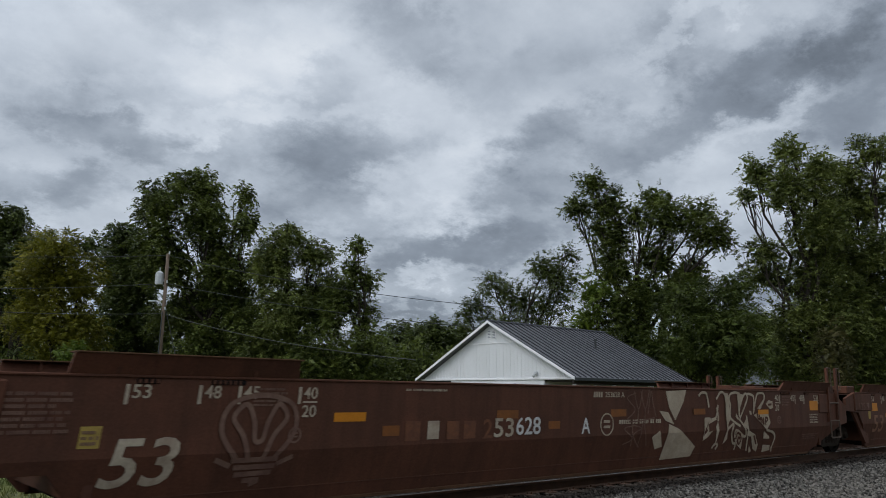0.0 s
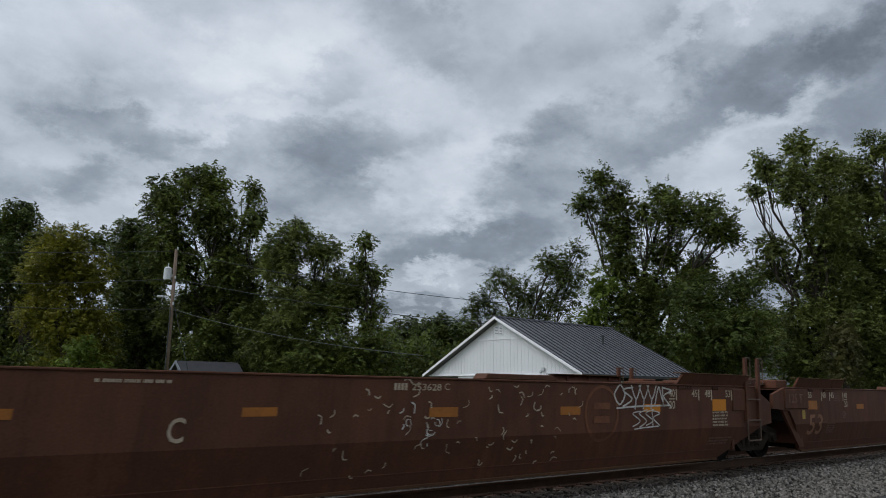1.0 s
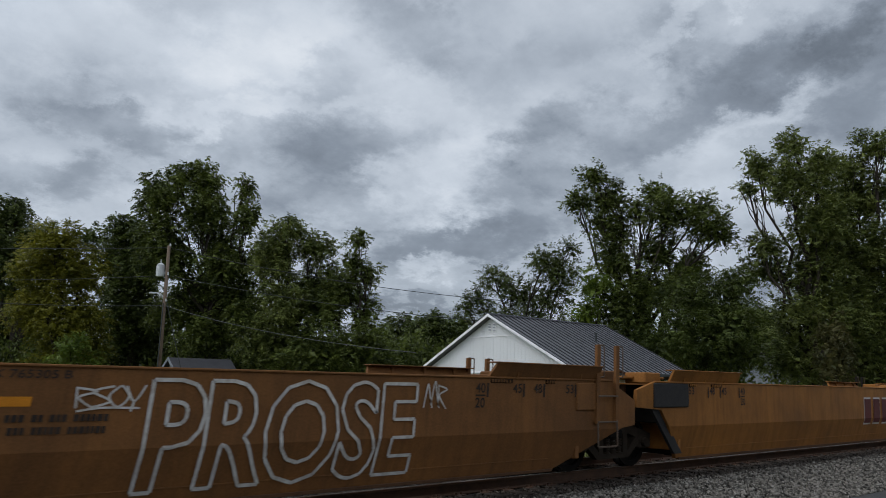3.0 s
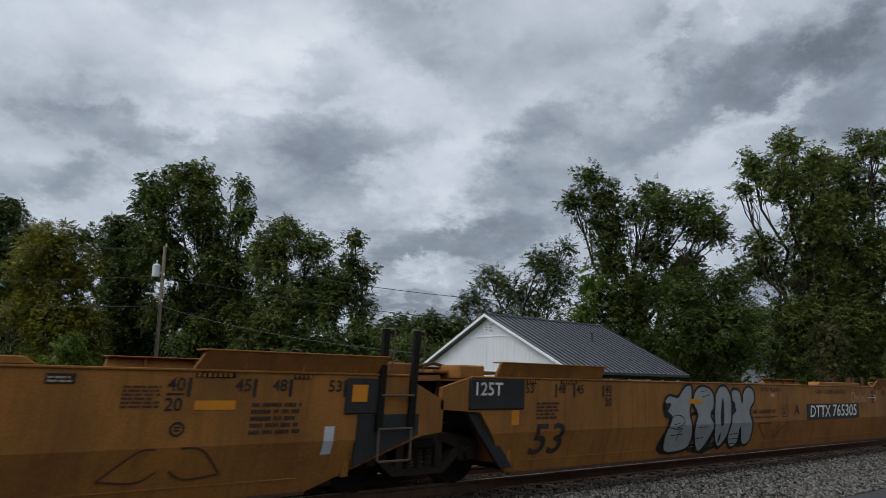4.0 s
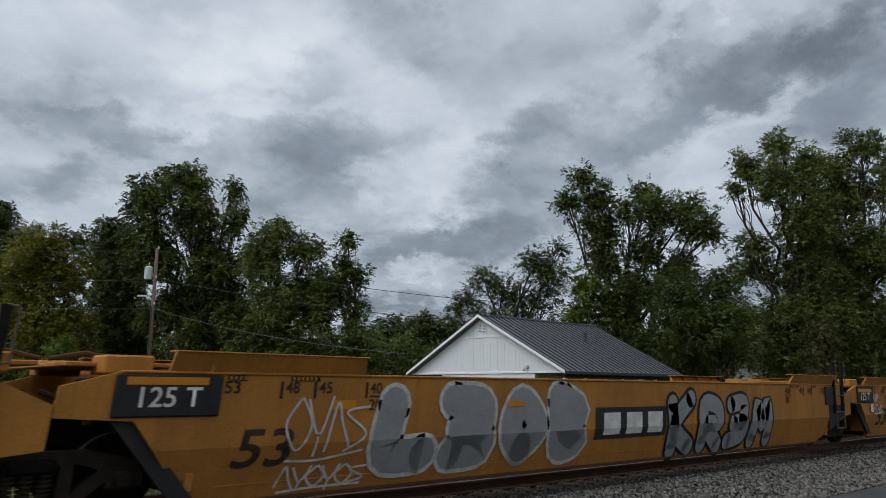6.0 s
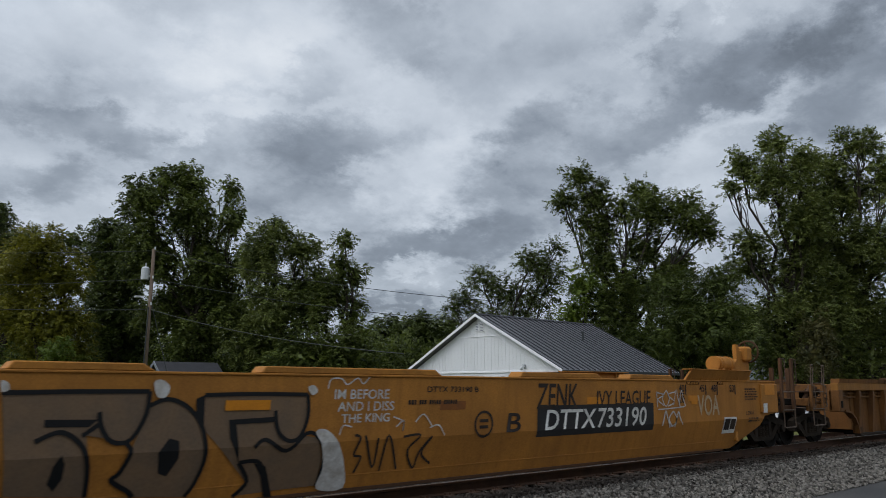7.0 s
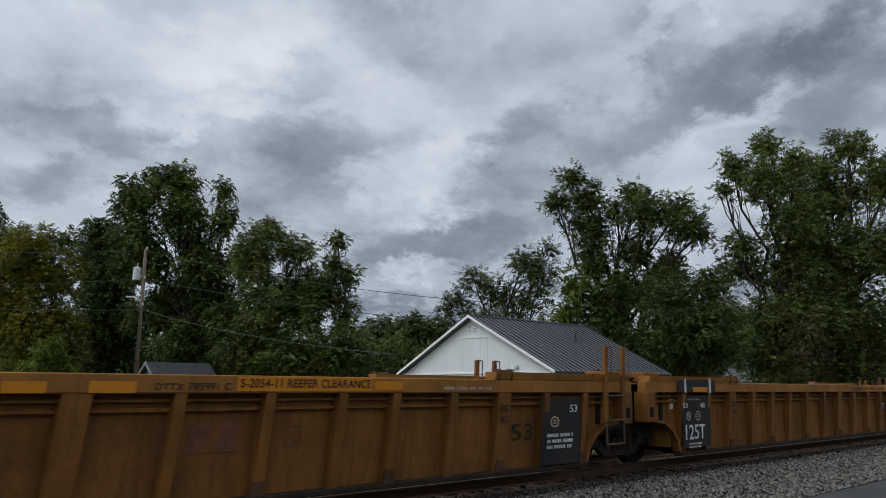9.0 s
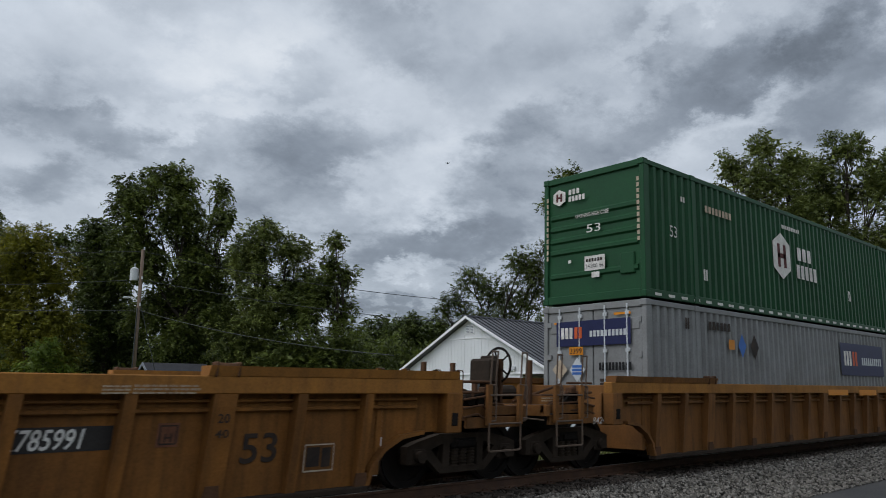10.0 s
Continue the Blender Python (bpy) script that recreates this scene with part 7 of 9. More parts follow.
tag(7, -7.18, 0.23, -5.97, 0.49, M_CHALK, seed=72, letters=6, width=0.03)
fat_letters(7, "LEOB", -5.95, 0.16, -1.45, 1.51, M_SILVER, M_CHALK, 0.5, 0.06, overlap=0.1, seed=6)
patch(7, -1.33, 0.57, 0.82, 1.10, M_BLACKP, name='sign_panel')
blocks(7, 3, -1.10, 0.64, 0.88, 1.01, M_WHITE)
fat_letters(7, "KREM", 0.82, 0.13, 5.23, 1.45, M_SILVER, M_BLACKS, 0.4, 0.06, overlap=0.1, seed=8)
patch(7, -3.50, 1.14, -3.12, 1.22, M_ORANGE, layer=6)
patch(7, -6.62, 1.14, -6.24, 1.25, M_ORANGE)
lettering(8, "125 T", -9.01, 1.15, -8.34, 1.36, M_WHITE, surf='panel', shear=0.1)
patch(8, -9.16, 1.37, -8.21, 1.46, M_ORANGE, surf='panel')
lettering(8, "53", -7.84, 0.45, -7.06, 0.94, M_DARKM, shear=0.12)
lettering(8, "RIP", -8.08, 1.11, -7.62, 1.31, M_CHALK, shear=0.1)
tag(8, -8.04, 0.81, -7.40, 1.05, M_CHALK, seed=81, letters=4, width=0.03)
patch(8, -8.32, 0.83, -8.14, 1.04, M_WHITE, surf='slab', layer=8, name='label_plate')
patch(8, -6.66, 1.30, -5.87, 1.50, M_DULLOR)
patch(8, -6.64, 1.15, -5.85, 1.29, M_CREAM, name='label_plate')
patch(8, -6.56, 1.02, -6.12, 1.15, M_ORANGE)
tag(8, -7.12, 1.04, -6.63, 1.31, M_DARKM, seed=82, letters=5)
lettering(8, "IM BEFORE", -2.06, 1.26, -1.21, 1.38, M_CHALK)
lettering(8, "AND I DISS", -2.00, 1.11, -1.12, 1.23, M_CHALK)
lettering(8, "THE KING", -1.93, 0.97, -1.18, 1.08, M_CHALK)
patch(8, -3.49, 1.15, -2.94, 1.26, M_ORANGE, layer=7)
lettering(8, "DTTX 733190 B", -0.56, 1.34, 0.42, 1.42, M_DARKM)
patch(8, -0.31, 1.10, 0.18, 1.22, M_DULLOR)
patch(8, 2.98, 1.14, 3.44, 1.25, M_ORANGE)
patch(8, 6.19, 1.15, 6.61, 1.26, M_ORANGE)
ring(8, 0.38, 0.71, 0.73, 1.06, M_DARKM, width=0.035)
lettering(8, "B", 1.03, 0.75, 1.35, 1.03, M_DARKM, shear=0.1)
patch(8, 1.73, 0.65, 4.97, 1.13, M_BLACKP, name='sign_panel')
lettering(8, "DTTX", 1.91, 0.75, 3.23, 1.06, M_WHITE, shear=0.15)
lettering(8, "733190", 3.27, 0.74, 4.73, 1.07, M_WHITE, shear=0.15)
lettering(8, "ZENK", 1.70, 1.08, 2.72, 1.47, M_DARKM, shear=0.1)
lettering(8, "IVY LEAGUE", 3.24, 1.10, 4.87, 1.36, M_DARKM, shear=0.05)
tag(8, 5.09, 1.05, 6.05, 1.37, M_CHALK, seed=88, letters=5)
tag(8, 5.28, 0.68, 5.94, 0.98, M_CHALK, seed=89, letters=3, width=0.03)
lettering(8, "VOA", 6.53, 0.86, 7.38, 1.27, M_CHALKY, shear=0.0)
patch(8, 7.58, 0.48, 8.10, 0.81, M_WHITE, name='label_plate')
patch(8, 7.61, 0.55, 7.83, 0.78, M_DARKM, layer=2, name='label_plate')
patch(8, 7.86, 0.56, 8.07, 0.77, M_DARKM, layer=2, name='label_plate')
patch(8, 9.36, 1.26, 9.84, 1.49, M_ORANGE, surf='endpanel')
patch(8, 9.26, 0.87, 9.45, 1.07, M_WHITE, surf='endpanel', name='label_plate')
lettering(8, "L 200-5", 8.53, 0.84, 8.88, 0.92, M_DARKM)
bars(8, 8.50, 1.14, 9.11, 1.41, M_DARKM, 5)
bars(8, 8.64, 0.68, 9.19, 0.79, M_DARKM, 2)
patch(8, 6.31, 1.09, 6.53, 1.21, M_ORANGE)
bars(8, -0.88, 1.16, 0.11, 1.26, M_DARKM, 1)
patch(9, -4.90, 0.76, -4.08, 0.99, M_BLACKP, surf='plate', layer=1, name='sign_panel')
lettering(9, "785991", -4.90, 0.77, -4.29, 0.98, M_CREAM, surf='plate', shear=0.15, layer=2)
patch(9, -5.92, 0.76, -5.16, 0.99, M_BLACKP, surf='plate', layer=1, name='sign_panel')
lettering(9, "DTTX", -5.84, 0.78, -5.30, 0.97, M_CREAM, surf='plate', shear=0.15, layer=2)
lettering(9, "LD LMT", -4.86, 0.57, -4.57, 0.68, M_DARKM, surf='plate')
bars(9, -4.52, 0.58, -4.20, 0.66, M_DARKM, 1, surf='plate')
framed(9, -3.66, 0.75, -3.42, 1.02, M_DARKM, surf='plate')
lettering(9, "H", -3.58, 0.79, -3.49, 0.90, M_DARKM, surf='plate')
bars(9, -3.83, 0.53, -3.22, 0.69, M_DARKM, 2, surf='plate')
patch(9, 7.24, 0.39, 8.22, 1.27, M_BLACKP, surf='plate', layer=40, name='sign_panel')
lettering(9, "48", 7.16, 0.91, 7.33, 1.04, M_WHITE, surf='plate', layer=44)
lettering(9, "53", 7.84, 0.91, 8.02, 1.05, M_WHITE, surf='plate', layer=44)
ring(9, 7.37, 0.66, 7.53, 0.84, M_CREAM, surf='plate', layer=44)
ring(9, 7.71, 0.67, 7.86, 0.82, M_CREAM, surf='plate', layer=44)
lettering(9, "3 INCH TREAD COND. SHOES", 7.20, 0.50, 7.92, 0.58, M_CREAM, surf='plate', layer=44)
patch(9, 8.29, 0.75, 8.56, 0.97, M_CREAM, surf='plate', layer=2, name='label_plate')
patch(9, 7.13, 1.33, 8.42, 1.57, M_BLACKP, surf='guide', name='chord_band')
patch(9, 7.26, 1.33, 7.32, 1.57, M_WHITE, surf='guide', layer=2, name='chord_stripe')
patch(9, 8.08, 1.31, 8.16, 1.58, M_WHITE, surf='guide', layer=2, name='chord_stripe')
patch(9, 7.44, 1.32, 8.05, 1.42, M_ORANGE, surf='guide', layer=2)
patch(10, -8.15, 0.30, -7.11, 1.28, M_BLACKP, surf='plate', layer=40, name='sign_panel')
lettering(10, "125T", -8.08, 0.45, -7.35, 0.72, M_WHITE, surf='plate', layer=44)
lettering(10, "48", -7.51, 1.05, -7.34, 1.14, M_WHITE, surf='plate', layer=44)
lettering(10, "53", -8.15, 1.05, -7.98, 1.14, M_WHITE, surf='plate', layer=44)
ring(10, -8.02, 0.82, -7.89, 0.96, M_CREAM, surf='plate', layer=44)
ring(10, -7.70, 0.81, -7.53, 0.98, M_CREAM, surf='plate', layer=44)
bars(10, -7.96, 0.28, -7.48, 0.40, M_WHITE, 2, surf='plate', layer=44)
bars(10, -7.98, 1.18, -7.52, 1.22, M_CREAM, 1, surf='plate', layer=44)
lettering(10, "20", -6.26, 1.05, -6.04, 1.16, M_DARKM, surf='post')
lettering(10, "40", -6.25, 0.90, -6.04, 1.00, M_DARKM, surf='post')
patch(10, -8.41, 1.03, -8.23, 1.21, M_WHITE, surf='plate', name='label_plate')
patch(10, -8.18, 1.34, -8.11, 1.59, M_WHITE, surf='guide', layer=2, name='chord_stripe')
patch(10, -7.26, 1.33, -7.18, 1.61, M_WHITE, surf='guide', layer=2, name='chord_stripe')
patch(10, -8.39, 1.34, -6.99, 1.58, M_BLACKP, surf='guide', name='chord_band')
patch(10, -7.87, 1.35, -7.31, 1.44, M_ORANGE, surf='guide', layer=2)
patch(11, -8.13, 0.28, -7.05, 1.28, M_BLACKP, surf='plate', layer=40, name='sign_panel')
lettering(11, "125T", -8.06, 0.43, -7.30, 0.72, M_WHITE, surf='plate', layer=44)
lettering(11, "48", -7.47, 1.04, -7.29, 1.14, M_WHITE, surf='plate', layer=44)
lettering(11, "53", -8.13, 1.04, -7.96, 1.14, M_WHITE, surf='plate', layer=44)
ring(11, -8.00, 0.81, -7.86, 0.96, M_CREAM, surf='plate', layer=44)
ring(11, -7.66, 0.80, -7.48, 0.97, M_CREAM, surf='plate', layer=44)
bars(11, -7.94, 0.26, -7.44, 0.38, M_WHITE, 2, surf='plate', layer=44)
bars(11, -7.95, 1.18, -7.48, 1.23, M_CREAM, 1, surf='plate', layer=44)
lettering(11, "20", -6.16, 1.05, -5.93, 1.16, M_DARKM, surf='post')
lettering(11, "40", -6.15, 0.89, -5.93, 1.00, M_DARKM, surf='post')
patch(11, -8.40, 1.02, -8.21, 1.21, M_WHITE, surf='plate', name='label_plate')
patch(11, -8.16, 1.34, -8.09, 1.60, M_WHITE, surf='guide', layer=2, name='chord_stripe')
patch(11, -7.20, 1.34, -7.11, 1.62, M_WHITE, surf='guide', layer=2, name='chord_stripe')
patch(11, -8.38, 1.35, -6.92, 1.59, M_BLACKP, surf='guide', name='chord_band')
patch(11, -7.83, 1.35, -7.25, 1.45, M_ORANGE, surf='guide', layer=2)
lettering(10, "S-2054-11 REEFER CLEARANCE", 1.70, 1.41, 3.53, 1.51, M_DARKM, surf='chord', layer=3)
patch(10, 1.66, 1.37, 3.56, 1.53, M_ORANGE, surf='chord')
patch(10, -0.68, 1.35, -0.30, 1.46, M_ORANGE, surf='chord')
patch(10, 0.08, 1.35, 0.54, 1.47, M_ORANGE, surf='chord')
patch(10, 3.60, 1.38, 4.07, 1.50, M_ORANGE, surf='chord')
lettering(10, "DTTX", 0.73, 1.38, 1.05, 1.45, M_DARKM, surf='chord', shear=0.1)
lettering(10, "785991 C", 1.09, 1.38, 1.59, 1.46, M_DARKM, surf='chord')
blocks(10, 3, 0.87, 0.70, 1.92, 1.02, M_RUSTOR, surf='plate', lean=0.05)
framed(10, 2.45, 0.73, 2.68, 0.96, M_RUSTOR, surf='plate')
lettering(10, "N", 2.52, 0.75, 2.62, 0.88, M_RUSTOR, surf='plate')
lettering(10, "20", 5.98, 1.06, 6.16, 1.17, M_DARKM, surf='post')
lettering(10, "40", 5.99, 0.91, 6.17, 1.01, M_DARKM, surf='post')
lettering(10, "53", 6.44, 0.61, 6.93, 0.87, M_DARKM, surf='plate', layer=3)
patch(10, 6.98, 0.22, 7.95, 1.26, M_BLACKP, surf='plate', layer=40, name='sign_panel')
lettering(10, "53", 7.67, 1.03, 7.86, 1.15, M_WHITE, surf='plate', layer=44)
ring(10, 7.19, 0.81, 7.38, 0.96, M_CREAM, surf='plate', layer=44)
bars(10, 7.10, 0.45, 7.78, 0.72, M_WHITE, 3, surf='plate', layer=44)
bars(10, 4.82, 1.37, 5.80, 1.45, M_CREAM, 1, surf='chord')
patch(9, -2.92, 1.39, -2.34, 1.52, M_ORANGE, surf='chord')
patch(9, -0.63, 1.39, -0.13, 1.53, M_ORANGE, surf='chord')
patch(9, 0.19, 1.39, 0.65, 1.54, M_ORANGE, surf='chord')
bars(9, 0.78, 1.39, 5.02, 1.52, M_DARKM, 1, surf='chord')
patch(11, 3.38, 0.79, 5.05, 1.03, M_BLACKP, surf='plate', layer=1, name='sign_panel')
lettering(11, "DTTX", 3.48, 0.82, 4.13, 1.01, M_WHITE, surf='plate', layer=2, shear=0.15)
lettering(11, "785991", 4.13, 0.81, 4.72, 1.01, M_WHITE, surf='plate', shear=0.15, layer=2)
lettering(11, "NWG33B", 1.30, 0.79, 1.90, 0.90, M_DARKM, surf='plate')
lettering(11, "S-2054-11 REEFER CLEARANCE", 1.64, 1.40, 3.46, 1.50, M_DARKM, surf='chord', layer=3)
patch(11, 1.68, 1.38, 3.77, 1.53, M_ORANGE, surf='chord')
lettering(11, "DTTX", 0.77, 1.39, 1.05, 1.46, M_DARKM, surf='chord', shear=0.1)
lettering(11, "785991 B", 1.08, 1.39, 1.61, 1.47, M_DARKM, surf='chord')
patch(11, 5.45, 0.79, 5.69, 1.04, M_RUSTOR, surf='plate', name='label_plate')
framed(11, 5.48, 0.82, 5.66, 1.01, M_DARKM, surf='plate', layer=3)
lettering(11, "H", 5.53, 0.84, 5.61, 0.93, M_DARKM, surf='plate', layer=4)
lettering(11, "53", 6.44, 0.56, 6.91, 0.90, M_DARKM, surf='plate', layer=3)
lettering(11, "20", 6.03, 1.03, 6.17, 1.13, M_DARKM, surf='post')
lettering(11, "40", 6.02, 0.87, 6.18, 0.96, M_DARKM, surf='post')
framed(11, 7.30, 0.42, 7.72, 0.73, M_CREAM, surf='plate')
patch(11, 7.33, 0.47, 7.52, 0.70, M_DARKM, surf='plate', name='label_plate')
patch(11, 7.55, 0.46, 7.68, 0.69, M_DARKM, surf='plate', name='label_plate')
patch(11, 8.37, 0.58, 8.47, 0.78, M_WHITE, surf='plate', name='label_plate')
bars(11, 4.75, 1.34, 5.03, 1.44, M_CREAM, 3, surf='chord')
bars(11, 5.06, 1.34, 5.83, 1.45, M_CREAM, 3, surf='chord')
patch(12, 0.16, 1.29, 1.57, 1.44, M_ORANGE, surf='chord')
patch(12, 2.43, 1.28, 3.82, 1.44, M_ORANGE, surf='chord')
bars(12, -11.37, 1.21, -11.02, 1.29, M_CREAM, 2, surf='plate')
lettering(12, "8424", -9.99, 0.82, -9.59, 0.94, M_CHALK, surf='plate', shear=0.2)

# large pieces and scrawls: points along and up the side, in metres
painted(5, [
    [(-4.28, 1.18), (-4.26, 0.93), (-4.07, 0.83), (-4.34, 0.45), (-4.31, 0.3), (-4.01, 0.27), (-4.14, 0.75), (-4.02, 0.89)],
    [(-3.33, 0.28), (-3.16, 0.48), (-3.34, 0.96), (-3.13, 0.92), (-3.19, 0.71), (-2.95, 0.25), (-2.58, 0.22), (-2.4, 0.7), (-2.63, 0.93), (-2.45, 1), (-2.22, 0.26), (-1.81, 0.36), (-1.21, 0.25), (-1.39, 0.66), (-1.71, 0.99), (-1.86, 0.51), (-2.31, 0.3), (-2.72, 0.2)],
    [(-4.23, 1.22), (-4.1, 1.33), (-3.82, 1.3), (-3.5, 1.51), (-3.67, 1.36), (-3.84, 1.24)]], M_BLACKS, 3)
painted(5, [
    [(-3.32, 1.48), (-3.5, 1.5), (-3.68, 1.39), (-3.82, 1.28), (-4.1, 1.31), (-4.24, 1.22), (-4.2, 1.12), (-4.07, 1.14), (-4.18, 1.01), (-4.03, 0.9), (-4.14, 0.72), (-4.19, 0.52), (-4.1, 0.28), (-3.73, 0.25), (-3.34, 0.31), (-3.23, 0.52), (-3.3, 0.74), (-3.39, 0.99), (-3.32, 1.24)],
    [(-3.19, 1.4), (-2.97, 1.49), (-2.66, 1.45), (-2.5, 1.31), (-2.5, 1.07), (-2.63, 0.93), (-2.47, 0.71), (-2.56, 0.51), (-2.75, 0.28), (-2.94, 0.23), (-3.12, 0.45), (-3.21, 0.74), (-3.13, 0.94), (-3.28, 1.15), (-3.27, 1.27)]], M_SILVER, 4, edge=M_BLACKS, line=0.05)
painted(5, [
    [(-2.42, 1.34), (-2.24, 1.49), (-1.99, 1.48), (-1.79, 1.24), (-1.8, 0.92), (-1.87, 0.54), (-2.04, 0.33), (-2.19, 0.29), (-2.37, 0.47), (-2.49, 0.81), (-2.46, 1.14)],
    [(-1.77, 1.42), (-1.45, 1.4), (-1.35, 1.16), (-1.3, 1.37), (-1.09, 1.5), (-0.85, 1.42), (-0.81, 1.2), (-1.03, 0.98), (-0.89, 0.71), (-0.86, 0.41), (-1.04, 0.28), (-1.25, 0.35), (-1.41, 0.66), (-1.4, 0.36), (-1.61, 0.25), (-1.81, 0.37), (-1.86, 0.61), (-1.78, 0.92), (-1.64, 1.01), (-1.76, 1.17)]], M_SILVER, 4, edge=M_BLACKS, line=0.05)
painted(5, [
    [(-2.15, 1.27), (-2.21, 1.07), (-2.25, 0.8), (-2.16, 0.7), (-2.11, 1)],
    [(-2.19, 0.58), (-2.23, 0.46), (-2.21, 0.37), (-2.15, 0.45)],
    [(-1.78, 1.2), (-1.65, 1.13), (-1.71, 0.97)],
    [(-4.25, 1.14), (-4.07, 1.15), (-4.19, 1.01)]], M_BLACKS, 6)
sprayed(5, [
    [(-4.08, 0.85), (-3.91, 0.94), (-3.69, 0.92), (-3.58, 0.82), (-3.75, 0.73), (-3.82, 0.71), (-3.63, 0.68), (-3.75, 0.61), (-3.77, 0.46)],
    [(-1.78, 1.43), (-1.69, 1.48), (-1.53, 1.45), (-1.39, 1.47)],
    [(-3.94, 0.77), (-3.76, 0.79)],
    [(-4.11, 0.72), (-3.76, 0.67)],
    [(-4, 0.57), (-3.58, 0.59)],
    [(-3.02, 1.37), (-2.77, 1.4)],
    [(-2.97, 1.27), (-2.65, 1.32)],
    [(-3.09, 0.48), (-2.81, 0.5)],
    [(-3.09, 0.7), (-2.73, 0.7)],
    [(-1.8, 0.52), (-1.48, 0.54)],
    [(-1.79, 0.43), (-1.43, 0.43)],
    [(-1.74, 0.34), (-1.46, 0.32)]], M_BLACKS, 0.014, 6)
painted(6, [
    [(1.05, 1.54), (2.69, 1.56), (2.93, 0.24), (1.88, 0.22), (1.42, 0.24), (0.94, 0.59), (0.95, 0.8), (0.84, 1.15)]], M_BLACKS, 2, rounded=False)
painted(6, [
    [(2.69, 1.54), (4.51, 1.53), (5.05, 1.1), (5.31, 0.87), (5.38, 0.31), (4.68, 0.24), (3.04, 0.26), (2.87, 0.41)]], M_BLACKS, 2, rounded=False)
painted(6, [
    [(1.82, 1.47), (2.22, 1.42), (2.13, 1.26), (1.78, 1.32)],
    [(1.32, 0.89), (1.52, 0.78), (1.53, 0.45), (1.29, 0.64)],
    [(1.93, 0.65), (2.09, 0.76), (2.16, 0.52), (1.95, 0.42)],
    [(2.28, 1.32), (2.61, 1.16), (2.68, 0.97), (2.36, 1.05)],
    [(1.4, 1.43), (1.59, 1.4), (1.5, 1.28)]], M_RUSTOR, 3)
painted(6, [
    [(3.15, 1.41), (3.44, 1.43), (3.33, 1.28)],
    [(3.22, 1.2), (3.4, 1.16), (3.3, 0.95)],
    [(4.03, 0.77), (4.29, 0.76), (4.38, 0.32), (4.14, 0.38)],
    [(4.39, 1.37), (4.65, 1.46), (4.73, 1.28), (4.46, 1.19)],
    [(4.75, 0.92), (5.1, 0.83), (4.93, 0.65)],
    [(3.2, 0.59), (3.31, 0.67), (3.37, 0.34)]], M_RUSTOR, 3)
sprayed(6, [
    [(1.25, 1.14), (1.51, 1.25), (1.84, 1.21), (2.11, 1.02), (2.18, 0.64), (1.99, 0.31), (1.6, 0.22), (1.29, 0.35), (0.98, 0.54), (0.86, 0.51), (0.89, 0.7), (1.2, 0.64), (1.55, 0.88), (1.72, 1.12)],
    [(1.77, 1.12), (1.7, 0.81), (1.74, 0.4), (1.74, 0.64), (1.82, 0.77), (1.72, 1.08)],
    [(2.06, 0.98), (2.36, 1.02), (2.43, 0.78), (2.37, 0.67)],
    [(2.23, 0.62), (2.35, 0.41), (2.55, 0.4), (2.57, 0.6)],
    [(2.34, 0.63), (2.39, 0.51)],
    [(2.45, 0.65), (2.49, 0.52)],
    [(2.14, 0.45), (2.41, 0.23), (2.66, 0.4), (2.8, 0.61)],
    [(1, 1.2), (1.09, 1.27), (1.16, 1.18), (1.03, 1.17), (1.27, 1.31)]], M_CHALK, 0.05, 5)
sprayed(6, [
    [(1.16, 1.18), (1.37, 1.14), (1.41, 0.93), (1.28, 0.93), (1.22, 1.12)],
    [(1.78, 1.55), (1.81, 1.27)],
    [(2.36, 1.56), (2.34, 1.32), (2.7, 1.12)],
    [(0.82, 1.44), (0.97, 1.3), (1.03, 1.5)],
    [(1.14, 0.29), (1.14, 0.44), (1.38, 0.22)]], M_CHALK, 0.05, 5)
sprayed(6, [
    [(2.94, 1.55), (2.96, 0.92), (3.03, 0.58)],
    [(3.11, 1.51), (3.07, 1.32), (3.51, 1.28), (3.85, 1.54)],
    [(3.51, 1.28), (3.09, 0.97), (3.16, 0.86), (3.47, 0.83), (3.08, 0.44), (2.98, 0.24)],
    [(3.57, 0.76), (3.29, 0.67), (3.34, 0.42), (3.66, 0.27), (4, 0.34), (3.96, 0.6), (3.57, 0.76)],
    [(3.47, 0.97), (3.57, 1.25), (3.91, 1.27), (3.92, 0.92), (3.77, 0.94), (3.85, 1.11)],
    [(4.15, 1.2), (4.14, 0.94), (4.31, 0.91), (4.33, 1.15), (4.72, 1.53)],
    [(4.72, 1.53), (4.93, 1.1), (5.3, 0.87), (5.36, 0.5), (5.35, 0.27), (4.74, 0.26), (4.62, 0.35), (4.83, 0.57), (5, 0.41), (4.93, 0.27)]], M_CHALK, 0.05, 5)
sprayed(6, [
    [(3.3, 0.29), (4.08, 0.29), (4.17, 0.59), (4.35, 0.87)],
    [(4.06, 0.6), (4.34, 0.65), (4.7, 0.81), (5.04, 0.85)],
    [(2.72, 1.12), (2.78, 0.91), (2.76, 0.73)],
    [(2.94, 0.86), (2.96, 0.72)],
    [(2.86, 0.77), (3.04, 0.76)],
    [(2.91, 0.69), (2.97, 0.48), (3.06, 0.54), (2.91, 0.65)]], M_CHALK, 0.05, 5)
